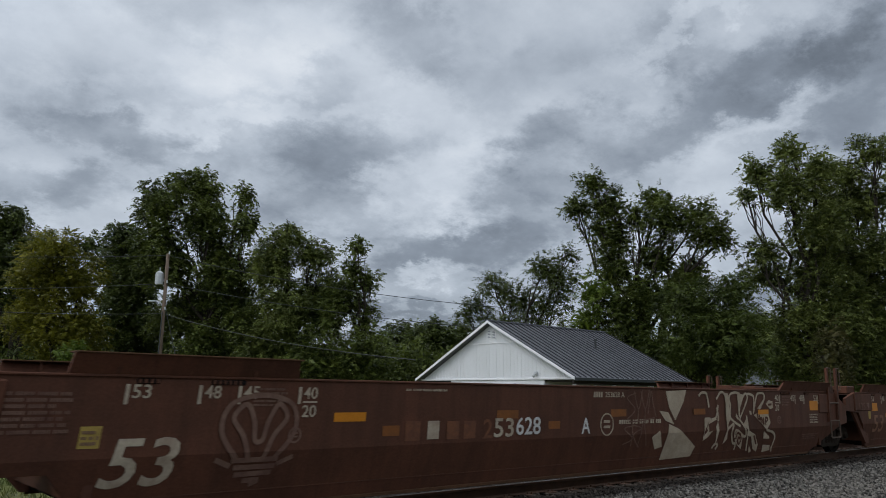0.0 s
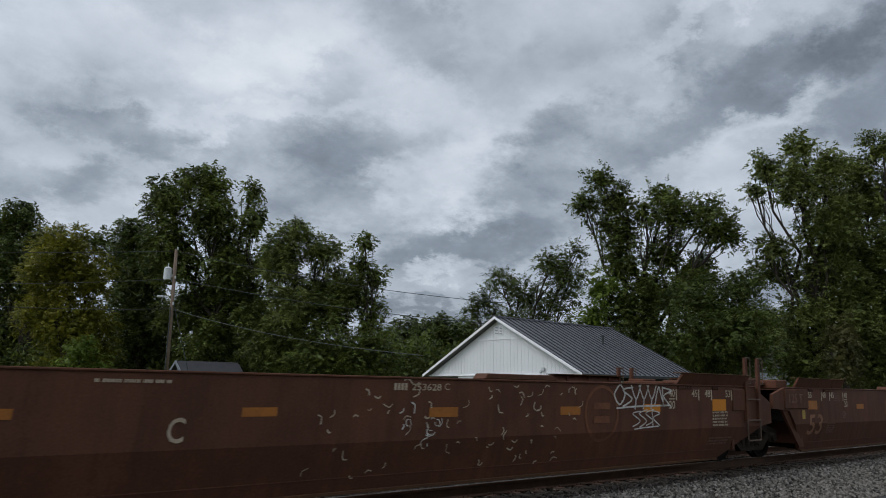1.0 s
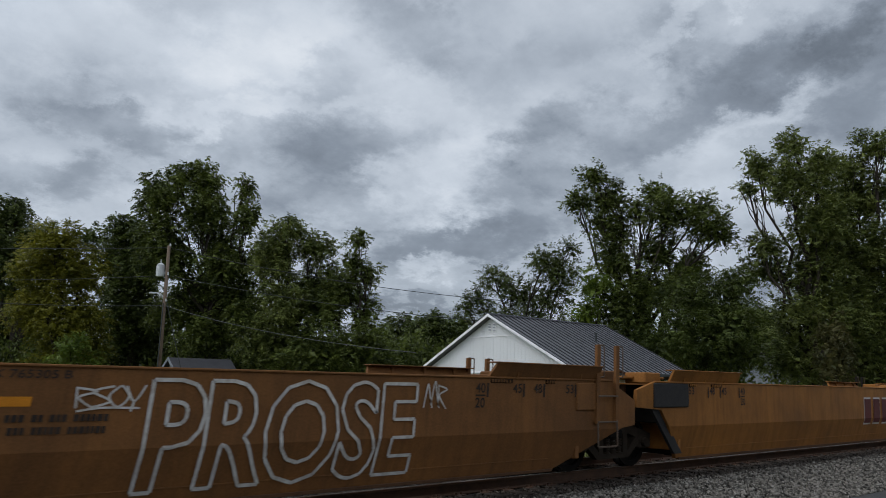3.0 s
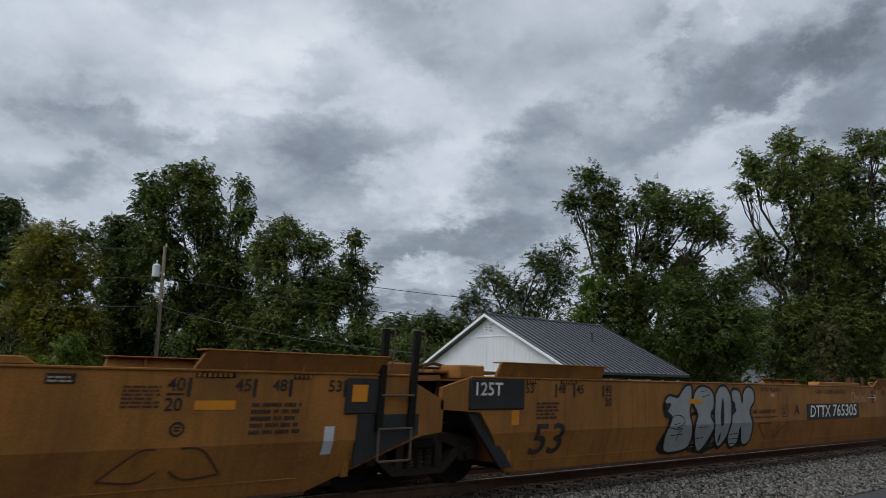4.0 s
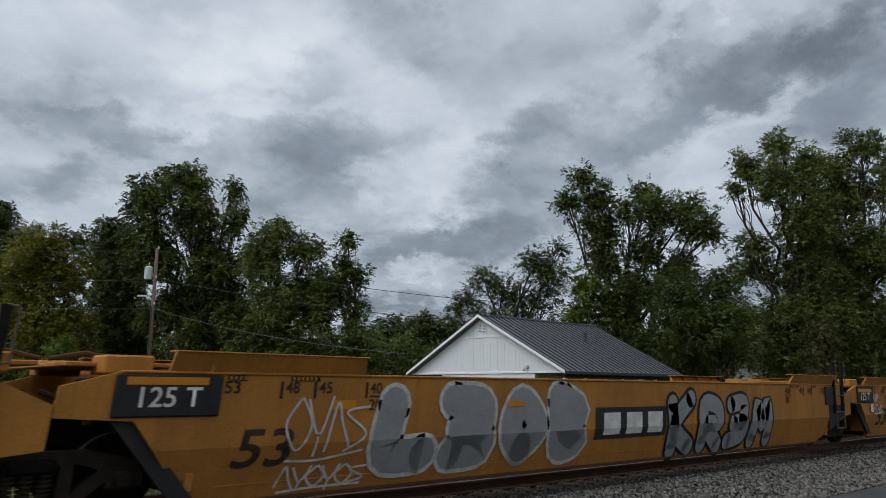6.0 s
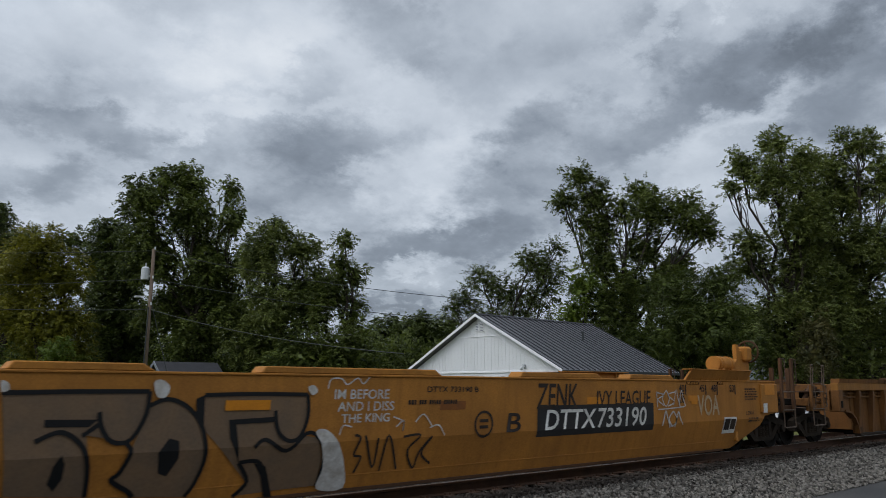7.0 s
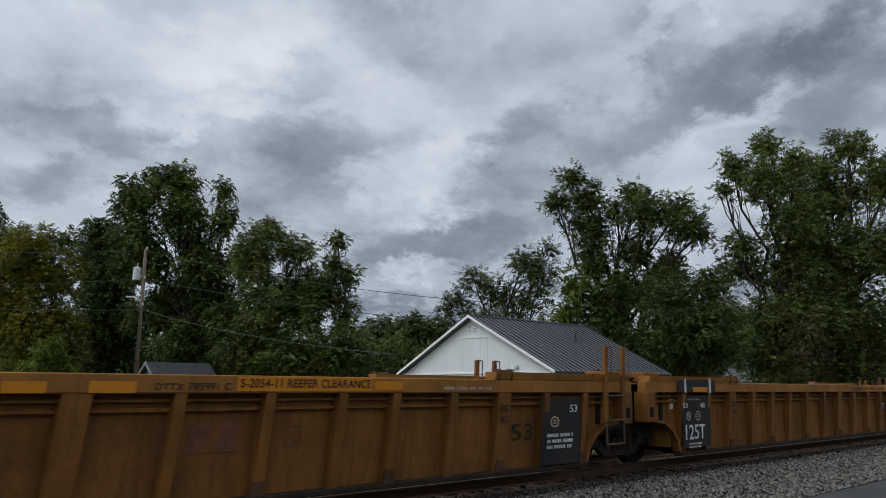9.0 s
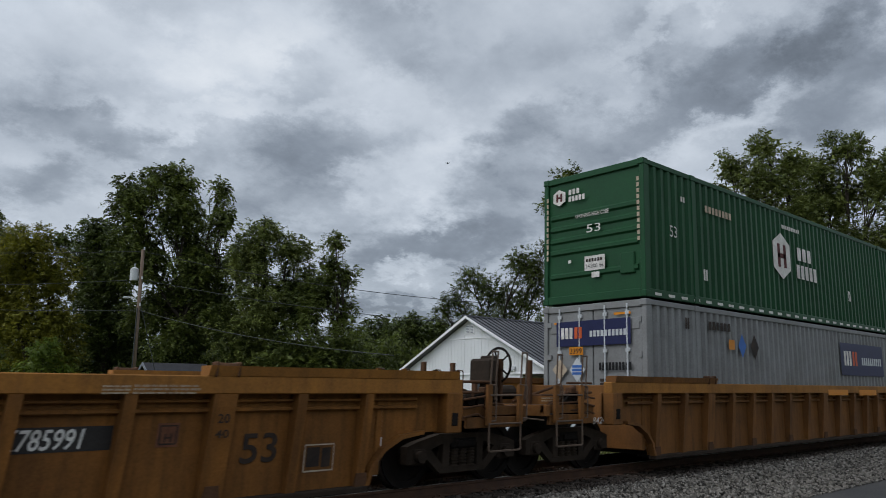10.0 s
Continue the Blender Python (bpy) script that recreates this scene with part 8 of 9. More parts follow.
sprayed(6, [
    [(-0.27, 0.77), (-0.4, 0.75), (-0.24, 0.55), (-0.37, 0.37), (-0.09, 0.4)],
    [(-0.18, 0.69), (0.01, 0.42), (-0.01, 0.73)],
    [(0.04, 0.41), (0.01, 0.75), (0.28, 0.44)],
    [(0.04, 0.54), (0.21, 0.58)],
    [(0.17, 0.75), (0.41, 0.38), (0.43, 0.75), (0.18, 0.74)],
    [(0.63, 0.75), (0.45, 0.71), (0.6, 0.58), (0.56, 0.36), (0.79, 0.37)]], M_BLACKS, 0.045, 4, rounded=False)
sprayed(6, [
    [(-2.34, 1.51), (-2.53, 1.46), (-2.59, 1.32), (-2.5, 1.17), (-2.26, 1.12), (-2.04, 1.16), (-1.98, 1.32), (-2.13, 1.46), (-2.34, 1.51)],
    [(-2.33, 1.51), (-2.26, 1.13)],
    [(-2.3, 1.34), (-2.53, 1.2)],
    [(-2.3, 1.34), (-2.02, 1.18)]], M_DARKM, 0.035, 3)
sprayed(6, [
    [(0.3, 1.35), (0.13, 1.32), (0.3, 1.25), (0.17, 1.19)],
    [(0.33, 1.32), (0.38, 1.22), (0.43, 1.3), (0.48, 1.2), (0.52, 1.35)],
    [(0.53, 1.27), (0.65, 1.32), (0.61, 1.18), (0.7, 1.22)],
    [(0.2, 1.14), (0.33, 1.02), (0.37, 1.15)],
    [(0.4, 1.1), (0.47, 1.13), (0.51, 1.02), (0.41, 1.03), (0.4, 1.1)],
    [(0.55, 1.11), (0.55, 1.01), (0.63, 1.02), (0.63, 1.13)],
    [(0.74, 1.39), (0.73, 1.15)],
    [(0.62, 1.1), (0.73, 1.03)]], M_CHALK, 0.03, 4)
sprayed(6, [
    [(5.5, 1.23), (5.52, 0.95)],
    [(5.69, 1.23), (5.68, 0.97)],
    [(5.5, 1.09), (5.7, 1.1)],
    [(5.82, 1.22), (5.82, 1)],
    [(6.01, 1.22), (5.85, 1.21), (5.85, 1.02), (6.03, 1.02)],
    [(5.87, 1.11), (5.99, 1.11)],
    [(5.5, 0.93), (5.63, 0.79), (5.73, 0.95)],
    [(5.84, 0.91), (5.78, 0.8), (5.92, 0.8), (5.86, 0.91)],
    [(5.92, 0.78), (6.03, 0.93), (6.16, 0.79)]], M_CHALK, 0.035, 4)
painted(8, [
    [(-5.68, 1.34), (-4.36, 1.35), (-4.35, 1.15), (-4.41, 0.95), (-4.51, 0.87), (-4.88, 0.94), (-4.8, 0.64), (-4.76, 0.35), (-5.47, 0.42)],
    [(-4.43, 0.75), (-4.33, 1.21), (-4.13, 1.27), (-3.89, 1.18), (-3.71, 0.96), (-3.64, 0.65), (-3.68, 0.38), (-3.76, 0.26), (-4.3, 0.31), (-4.54, 0.49)],
    [(-3.75, 1.31), (-2.46, 1.31), (-2.43, 1.08), (-2.49, 0.85), (-2.24, 0.81), (-2.13, 0.56), (-2.12, 0.24), (-2.7, 0.23), (-3.2, 0.21), (-3.07, 0.36), (-3.7, 0.96), (-3.81, 1.21)]], M_GREYSP, 3, rounded=False)
painted(8, [
    [(-5.28, 1.1), (-4.8, 1.09), (-4.87, 1.02), (-5.27, 1.03)],
    [(-4.06, 0.88), (-4.15, 0.74), (-4.1, 0.53), (-4, 0.49), (-3.92, 0.67), (-3.95, 0.85)],
    [(-5.07, 0.77), (-5.12, 0.66), (-5.13, 0.5), (-5.06, 0.43), (-5.01, 0.54), (-5.02, 0.68)],
    [(-3.83, 1.28), (-3.74, 1.32), (-3.7, 0.96), (-3.81, 1.14)],
    [(-3.42, 1.05), (-2.87, 1.07), (-2.86, 1.01), (-3.33, 1), (-3.22, 0.58), (-3.38, 0.85)],
    [(-3.02, 0.56), (-2.87, 0.52), (-2.69, 0.16), (-2.8, 0.17), (-2.9, 0.41)]], M_BLACKS, 5, rounded=False)
sprayed(8, [
    [(-5.69, 1.35), (-5.06, 1.36), (-4.34, 1.36)],
    [(-4.34, 1.36), (-4.34, 1.15), (-4.41, 0.95), (-4.5, 0.86), (-4.65, 0.88), (-4.76, 1.02), (-4.8, 1.16)],
    [(-5.33, 0.9), (-5.12, 0.98), (-4.92, 0.86), (-4.81, 0.64), (-4.76, 0.35)],
    [(-4.92, 0.94), (-4.79, 1.04)],
    [(-4.33, 1.21), (-4.13, 1.28), (-3.89, 1.18), (-3.71, 0.96), (-3.63, 0.65), (-3.68, 0.38), (-3.75, 0.26)],
    [(-4.5, 0.86), (-4.43, 0.76), (-4.49, 0.56), (-4.55, 0.49), (-4.36, 0.37), (-4.3, 0.31)],
    [(-3.74, 1.32), (-3.13, 1.33), (-2.45, 1.32)],
    [(-2.45, 1.32), (-2.42, 1.08), (-2.49, 0.85), (-2.62, 0.79), (-2.76, 0.86), (-2.83, 0.99), (-2.86, 1.14)],
    [(-3.22, 0.58), (-3.06, 0.36), (-3.19, 0.21)]], M_BLACKS, 0.045, 6)
sprayed(8, [
    [(-3.07, 0.74), (-2.94, 0.82), (-2.65, 0.68), (-2.41, 0.87), (-2.24, 0.81), (-2.11, 0.56), (-2.12, 0.24)],
    [(-3.22, 0.58), (-2.99, 0.58), (-2.83, 0.4)]], M_BLACKS, 0.045, 6)
painted(8, [
    [(-2.29, 0.88), (-2.17, 0.91), (-1.99, 0.79), (-1.8, 0.5), (-1.72, 0.18), (-2.11, 0.2), (-2.09, 0.45), (-2.19, 0.73)],
    [(-4.31, 1.45), (-4.24, 1.48), (-4.14, 1.41), (-4.17, 1.3), (-4.26, 1.31)],
    [(-2.46, 1.4), (-2.38, 1.43), (-2.32, 1.36), (-2.39, 1.31)],
    [(-5.71, 1.46), (-5.65, 1.44), (-5.63, 1.38), (-5.69, 1.36)]], M_CHALK, 6)
sprayed(8, [
    [(-1.71, 0.82), (-1.62, 0.78), (-1.67, 0.58), (-1.55, 0.54), (-1.61, 0.35)],
    [(-1.55, 0.81), (-1.33, 0.4), (-1.34, 0.77)],
    [(-1.21, 0.35), (-1.18, 0.8), (-0.93, 0.35)],
    [(-0.93, 0.77), (-0.64, 0.78), (-0.81, 0.59), (-0.65, 0.35), (-0.6, 0.56), (-0.43, 0.76)],
    [(-0.43, 0.75), (-0.56, 0.54), (-0.36, 0.39)]], M_DARKM, 0.03, 4)
sprayed(8, [
    [(-2.17, 1.39), (-2.14, 1.5), (-1.99, 1.51), (-1.89, 1.44), (-1.74, 1.52), (-1.65, 1.45), (-1.56, 1.53)],
    [(-1.95, 0.83), (-1.9, 0.94), (-1.77, 0.92)],
    [(-1.13, 1.03), (-0.95, 0.96), (-0.96, 0.84), (-0.95, 0.98), (-1.07, 0.9)],
    [(-0.75, 0.95), (-0.61, 1.05), (-0.44, 0.88)],
    [(-0.49, 0.87), (-0.33, 0.9), (-0.21, 0.76)]], M_CHALK, 0.018, 5)
painted(0, [
    [(1.53, 0.27), (1.66, 0.91), (1.98, 0.82), (2.66, 0.47), (2.55, 0.29)],
    [(1.57, 1.5), (2.26, 1.53), (2.17, 1.32), (1.87, 0.97), (1.67, 1.21)],
    [(1.35, 1.15), (1.64, 1.12), (1.83, 0.9), (1.55, 0.97)],
    [(1.14, 0.69), (1.36, 0.8), (1.52, 0.51), (1.3, 0.47)],
    [(2.9, 1.01), (3.1, 1.01), (3.14, 0.97), (3.35, 0.97), (3.04, 0.88), (3.06, 0.73), (3.2, 0.76), (3.05, 0.63), (2.89, 0.57), (2.88, 0.74)],
    [(3.32, 0.83), (3.4, 0.94), (3.44, 0.76), (3.42, 0.54), (3.39, 0.51)],
    [(3.74, 0.75), (3.78, 0.77), (3.81, 0.56), (3.68, 0.48)]], M_BEIGE, 3, rounded=False)
painted(0, [
    [(3.66, 1.48), (3.82, 1.48), (3.87, 1.29), (3.86, 1.08), (3.9, 0.97), (3.82, 0.9), (3.77, 0.81), (3.74, 1.2)],
    [(4.21, 1.48), (4.44, 1.46), (4.31, 1.22), (4.26, 1.08)],
    [(4.11, 0.73), (4.22, 0.75), (4.43, 0.62), (4.48, 0.35), (4.29, 0.43), (4.14, 0.54)],
    [(4.42, 0.86), (4.55, 1), (4.59, 0.76), (4.48, 0.79)],
    [(4.61, 0.74), (4.94, 0.64), (5.17, 0.42), (5.16, 0.27), (4.98, 0.34), (4.79, 0.6), (4.65, 0.61)],
    [(4.79, 0.42), (4.94, 0.29), (4.84, 0.26)],
    [(5.31, 0.7), (5.61, 0.58), (5.63, 0.53), (5.36, 0.54)],
    [(5.4, 0.41), (5.73, 0.39), (5.76, 0.28), (5.42, 0.25)]], M_BEIGE, 3, rounded=False)
painted(0, [
    [(5.42, 1.27), (5.56, 1.35), (5.73, 1.33), (5.75, 1.19), (5.62, 1.15)],
    [(5.03, 1.17), (5.29, 1.35), (5.33, 1.3), (5.17, 1.16)],
    [(4.86, 1.04), (5.13, 0.89), (5.42, 0.72), (5.6, 0.87), (5.51, 1.06), (5.21, 1.12)],
    [(4.1, 1.01), (4.13, 1.08), (4.26, 0.94), (4.16, 0.96)],
    [(4.66, 1.13), (4.76, 1.12), (4.78, 1.04), (4.7, 1.05)]], M_BEIGE, 3, rounded=False)
sprayed(0, [
    [(2.69, 1.42), (2.8, 1.48), (2.95, 1.48), (3.01, 1.4), (3.06, 1.2)],
    [(3.14, 0.97), (3.3, 1), (3.38, 1.14), (3.4, 1.25)],
    [(3.35, 1.36), (3.5, 1.49), (3.65, 1.48), (3.73, 1.32), (3.73, 1.06), (3.77, 0.75)],
    [(3.35, 1.2), (3.4, 1.05), (3.4, 0.94)],
    [(3.85, 1.34), (3.9, 1.46), (4.11, 1.5), (4.3, 1.47)],
    [(3.85, 1.34), (3.9, 1.25), (3.87, 1.04), (3.97, 0.94), (4.28, 0.82)],
    [(4.21, 1.47), (4.24, 1.17), (4.25, 1.01)],
    [(4.25, 0.96), (4.49, 0.76), (4.52, 0.6), (4.1, 0.75), (4.1, 0.59)],
    [(3.77, 0.78), (4.01, 0.87), (3.94, 0.71), (4.06, 0.5), (4.18, 0.47), (4.19, 0.35)],
    [(4.28, 1.22), (4.47, 1.46), (4.6, 1.47)]], M_BEIGE, 0.05, 4)
sprayed(0, [
    [(4.25, 0.96), (4.59, 1.35), (4.6, 1.47), (4.82, 1.45), (4.89, 1.37), (4.85, 1.09)],
    [(4.84, 1.07), (4.99, 1.4), (5.09, 1.49), (5.33, 1.48), (5.33, 1.35), (5.09, 1.17)],
    [(4.54, 1.03), (4.65, 0.56), (4.7, 0.31)],
    [(5.42, 0.72), (5.74, 0.66), (5.87, 0.54), (5.81, 0.33), (5.84, 0.25)],
    [(3.43, 0.39), (3.48, 0.45), (3.45, 0.49), (3.35, 0.48), (3.29, 0.41)]], M_BEIGE, 0.05, 4)
sprayed(0, [
    [(4.16, 0.56), (4.17, 0.68), (4.29, 0.66), (4.38, 0.55), (4.33, 0.46), (4.24, 0.53), (4.26, 0.6), (4.32, 0.56)],
    [(5.16, 0.86), (5.17, 0.99), (5.28, 0.84), (5.27, 0.99)],
    [(5.37, 0.82), (5.36, 0.97), (5.47, 0.96), (5.39, 0.89)],
    [(5, 1.07), (5.04, 0.97), (5.12, 0.96), (5.07, 1.07)],
    [(4.35, 0.98), (4.46, 1.08)],
    [(4.89, 0.62), (5.08, 0.43)],
    [(5.51, 1.25), (5.67, 1.26)]], M_BROWN, 0.045, 5)
sprayed(9, [
    [(-2.81, 0.74), (-2.88, 0.66), (-2.87, 0.47), (-2.79, 0.4), (-2.72, 0.49), (-2.74, 0.65), (-2.84, 0.74)],
    [(-2.67, 0.66), (-2.65, 0.42)],
    [(-2.74, 0.68), (-2.57, 0.7)],
    [(-2.51, 0.62), (-2.62, 0.54), (-2.58, 0.43), (-2.49, 0.4)],
    [(-2.44, 0.48), (-2.42, 0.47)],
    [(-2.39, 0.47), (-2.36, 0.46)],
    [(-2.33, 0.47), (-2.3, 0.46)],
    [(-2.75, 0.31), (-2.68, 0.35), (-2.56, 0.31)]], M_CHALK, 0.022, 3, surf="plate")
sprayed(9, [
    [(-1.82, 1.07), (-1.71, 0.8), (-1.64, 1.03)],
    [(-1.64, 0.91), (-1.56, 0.74), (-1.45, 0.72)],
    [(-1.51, 1.05), (-1.5, 0.79), (-1.37, 0.62)],
    [(-1.57, 1.01), (-1.42, 1.06), (-1.2, 1.06), (-1.31, 0.89), (-1.47, 0.75)],
    [(-1.33, 0.89), (-1.08, 0.89), (-1.01, 0.66), (-1.13, 0.46), (-1.25, 0.53), (-1.2, 0.7), (-1.11, 0.72), (-1.16, 0.57)],
    [(-1.84, 0.82), (-1.73, 0.63), (-1.75, 0.45), (-1.83, 0.43)],
    [(-1.64, 0.58), (-1.54, 0.61), (-1.41, 0.57)]], M_CHALK, 0.022, 3, surf="plate")
sprayed(9, [
    [(-0.77, 1.08), (-0.63, 0.87), (-0.57, 1.08)],
    [(-0.52, 1.06), (-0.54, 0.75)],
    [(-0.58, 0.87), (-0.32, 1.09), (-0.44, 0.78), (-0.27, 0.58)],
    [(-0.31, 1.02), (-0.08, 1.03), (-0.19, 0.77), (-0.01, 0.85)],
    [(-0.79, 0.8), (-0.66, 0.75), (-0.77, 0.65)],
    [(-0.53, 0.67), (-0.78, 0.46), (-0.51, 0.42)],
    [(-0.41, 0.71), (-0.27, 0.54)],
    [(-0.14, 0.85), (-0.11, 0.53)],
    [(-0.59, 0.54), (-0.34, 0.51)]], M_CHALK, 0.022, 3, surf="plate")
sprayed(9, [
    [(0.36, 1.1), (0.45, 0.75), (0.51, 1.04)],
    [(0.59, 1.08), (0.73, 0.82), (0.77, 1.05)],
    [(0.83, 1.07), (0.83, 0.69)],
    [(0.76, 0.82), (1.06, 1.08), (0.9, 0.86), (0.74, 0.65)]], M_CHALK, 0.022, 3, surf="plate")
sprayed(9, [
    [(1.4, 1.1), (1.53, 0.83), (1.62, 1.1)],
    [(1.59, 0.97), (1.7, 0.7), (1.75, 1.1)],
    [(1.7, 0.78), (1.85, 1.05), (1.9, 0.82)],
    [(1.85, 1), (2.09, 1.02), (1.94, 0.69), (1.77, 0.56)],
    [(1.54, 0.7), (1.36, 0.62), (1.61, 0.5)],
    [(1.67, 0.65), (1.61, 0.52), (1.91, 0.55)],
    [(2, 0.69), (2.02, 0.66)]], M_CHALK, 0.022, 3, surf="plate")
sprayed(9, [
    [(3.47, 1.09), (3.57, 0.87), (3.73, 1.09)],
    [(3.69, 0.91), (3.97, 1.07), (3.82, 0.71)],
    [(3.49, 0.77), (3.82, 0.81), (3.57, 0.62), (3.45, 0.6)],
    [(3.65, 0.66), (3.86, 0.48), (3.65, 0.42), (3.45, 0.57)]], M_CHALK, 0.022, 3, surf="plate")
sprayed(9, [
    [(4.4, 0.71), (4.37, 0.53), (4.55, 0.53)],
    [(4.6, 0.65), (4.55, 0.53), (4.73, 0.53), (4.62, 0.65)],
    [(4.76, 0.62), (4.92, 0.43), (4.69, 0.42)],
    [(4.46, 0.4), (4.55, 0.45), (4.69, 0.37)]], M_CHALK, 0.022, 3, surf="plate")
sprayed(9, [
    [(5.46, 1.11), (5.5, 0.81), (5.7, 0.78)],
    [(5.71, 1.08), (5.67, 0.83)],
    [(5.68, 0.97), (5.97, 1.12), (5.93, 0.74)]], M_CHALK, 0.022, 3, surf="plate")
flecks(1, -1.5, 0.35, 3.3, 1.5, 70, M_CREAM, 5)
flecks(1, -0.4, 0.7, 0.5, 1.1, 16, M_CHALK, 6)
flecks(2, 0.2, 0.35, 4.2, 1.4, 45, M_FAINT, 7)

# ---------------------------------------------------------------- containers on the last unit
M_GREEN = surface("green_container_paint", (0.013, 0.070, 0.026), 0.5, second=(0.010, 0.048, 0.020), scale=1.3, grain=25, bump=0.08, amount=0.6)
M_GREYC = surface("grey_container_paint", (0.235, 0.238, 0.236), 0.55, second=(0.165, 0.163, 0.158), scale=1.3, grain=25, bump=0.08, amount=0.7)
M_NAVY = surface("navy_panel", (0.018, 0.022, 0.075), 0.45, scale=3, grain=30, bump=0.0)
M_PURPLEO = surface("red_orange_letter_paint", (0.55, 0.10, 0.03), 0.5, scale=3, grain=30, bump=0.0)
M_BLUE = surface("blue_placard", (0.05, 0.15, 0.45), 0.5, scale=6, grain=30, bump=0.0)


def corrugated(bm, x0, x1, y, z0, z1, s, pitch=0.28, depth=0.065):
    """A side sheet with upright trapezoid waves."""
    xs = []
    x = x0
    while x < x1 - 0.01:
        for dx, d in ((0.0, 0), (0.09, 0), (0.14, 1), (0.23, 1)):
            if x + dx < x1:
                xs.append((x + dx, d))
        x += pitch
    xs.append((x1, 0))
    lo = [bm.verts.new((x, y - s * d * depth, z0)) for x, d in xs]
    hi = [bm.verts.new((x, y - s * d * depth, z1)) for x, d in xs]
    for i in range(len(xs) - 1):
        bm.faces.new((lo[i], lo[i + 1], hi[i + 1], hi[i]))


def container(name, z, body, label, doors):
    c = tagged(thing(name, (STATION_LAST, TRACK_Y, z)), label, "container", "stacked containers")
    CARS.append(c)
    X, Y, H = 8.08, 1.295, 2.9
    for s in (-1, 1):
        bm = bmesh.new()
        for a, b in ((-X + 0.14, -6.14), (-6.02, 6.02), (6.14, X - 0.14)):
            corrugated(bm, a, b, s * (Y - 0.012), 0.16, H - 0.1, s)
        part("side_sheet", bm, body, c, "corrugated steel side")
        for za, zb, nm in ((0.0, 0.17, "bottom_rail"), (H - 0.11, H, "top_rail")):
            bm = bmesh.new()
            a, b = sorted((s * (Y - 0.08), s * Y))
            box(bm, (-X, a, za), (X, b, zb), 0.01)
            part(nm, bm, body, c)
        for x in (-X + 0.07, -6.08, 6.08, X - 0.07):
            bm = bmesh.new()
            a, b = sorted((s * (Y - 0.1), s * (Y + 0.012)))
            w = 0.075 if abs(x) > 7 else 0.06
            box(bm, (x - w, a, 0.0), (x + w, b, H), 0.012)
            part("corner_post" if abs(x) > 7 else "stacking_post", bm, body, c)
            for zz in (0.0, H - 0.12):
                bm = bmesh.new()
                a, b = sorted((s * (Y - 0.13), s * (Y + 0.022)))
                box(bm, (x - 0.095, a, zz - 0.006), (x + 0.095, b, zz + 0.126), 0.012)
                part("corner_casting", bm, body, c)
    bm = bmesh.new()
    box(bm, (-X, -Y + 0.05, H - 0.04), (X, Y - 0.05, H - 0.01))
    part("roof", bm, body, c)
    bm = bmesh.new()
    box(bm, (-X, -Y + 0.05, 0.06), (X, Y - 0.05, 0.14))
    part("floor", bm, M_IRON, c)
    bm = bmesh.new()
    box(bm, (X - 0.06, -Y + 0.1, 0.1), (X - 0.02, Y - 0.1, H - 0.1))
    part("end_wall", bm, body, c)
    for zz in ((0.0, 0.17), (H - 0.14, H)):
        bm = bmesh.new()
        box(bm, (-X - 0.004, -Y + 0.1, zz[0]), (-X + 0.1, Y - 0.1, zz[1]), 0.01)
        part("end_beam", bm, body, c)
    if not doors:
        bm = bmesh.new()
        box(bm, (-X + 0.05, -Y + 0.1, 0.15), (-X + 0.09, Y - 0.1, H - 0.12))
        part("end_wall", bm, body, c)
        for k in range(6):
            bm = bmesh.new()
            zc = 0.62 + k * 0.27
            if 0.8 < zc < 1.0:
                continue
            prism(bm, [(-X + 0.05, zc - 0.075), (-X + 0.005, zc - 0.035), (-X + 0.005, zc + 0.035), (-X + 0.05, zc + 0.075)], -Y + 0.17, Y - 0.17)
            part("end_ridge", bm, body, c)
        bm = bmesh.new()
        box(bm, (-X + 0.0, -Y + 0.25, 0.5), (-X + 0.05, -Y + 0.6, 0.95), 0.02)
        part("vent_box", bm, body, c)
    else:
        for s in (-1, 1):
            bm = bmesh.new()
            a, b = sorted((s * 0.012, s * (Y - 0.11)))
            box(bm, (-X + 0.03, a, 0.17), (-X + 0.08, b, H - 0.14), 0.01)
            d = part("door", bm, body, c, "grey container door")
            for zc in (0.45, 1.0, 2.45):
                bm = bmesh.new()
                box(bm, (-X + 0.012, a + 0.06, zc - 0.14), (-X + 0.03, b - 0.06, zc + 0.1), 0.008)
                part("door_panel", bm, body, d)
            for yy in (0.32, 0.86):
                bm = bmesh.new()
                bar(bm, (-X - 0.01, s * yy, 0.06), (-X - 0.01, s * yy, H - 0.06), 0.02, 8)
                for zc in (0.25, 1.1, 1.9, 2.65):
                    box(bm, (-X - 0.02, s * yy - 0.05, zc - 0.04), (-X + 0.03, s * yy + 0.05, zc + 0.04), 0.01)
                part("lock_rod", bm, M_GALV, d, "galvanised lock rod")
            for zc in (0.4, 1.1, 1.8, 2.5):
                bm = bmesh.new()
                box(bm, (-X - 0.01, s * (Y - 0.16) - 0.05, zc - 0.06), (-X + 0.04, s * (Y - 0.16) + 0.09 * (s > 0), zc + 0.06), 0.01)
                part("hinge", bm, body, d)
    return c


def mark_mesh(c, bm, name, material, face, layer, label=""):
    """Lays flat shapes on a container: on its near side, or on its end."""
    for v in bm.verts:
        a, b = v.co.x, v.co.z
        v.co = Vector((a, -1.297 - 0.003 * layer, b)) if face == "side" else Vector((-8.086 - 0.006 * layer, -a, b))
    me = bpy.data.meshes.new(name)
    bm.to_mesh(me)
    bm.free()
    me.materials.append(material)
    ob = new(name, me)
    ob.parent = c
    if label:
        ob["label"] = label


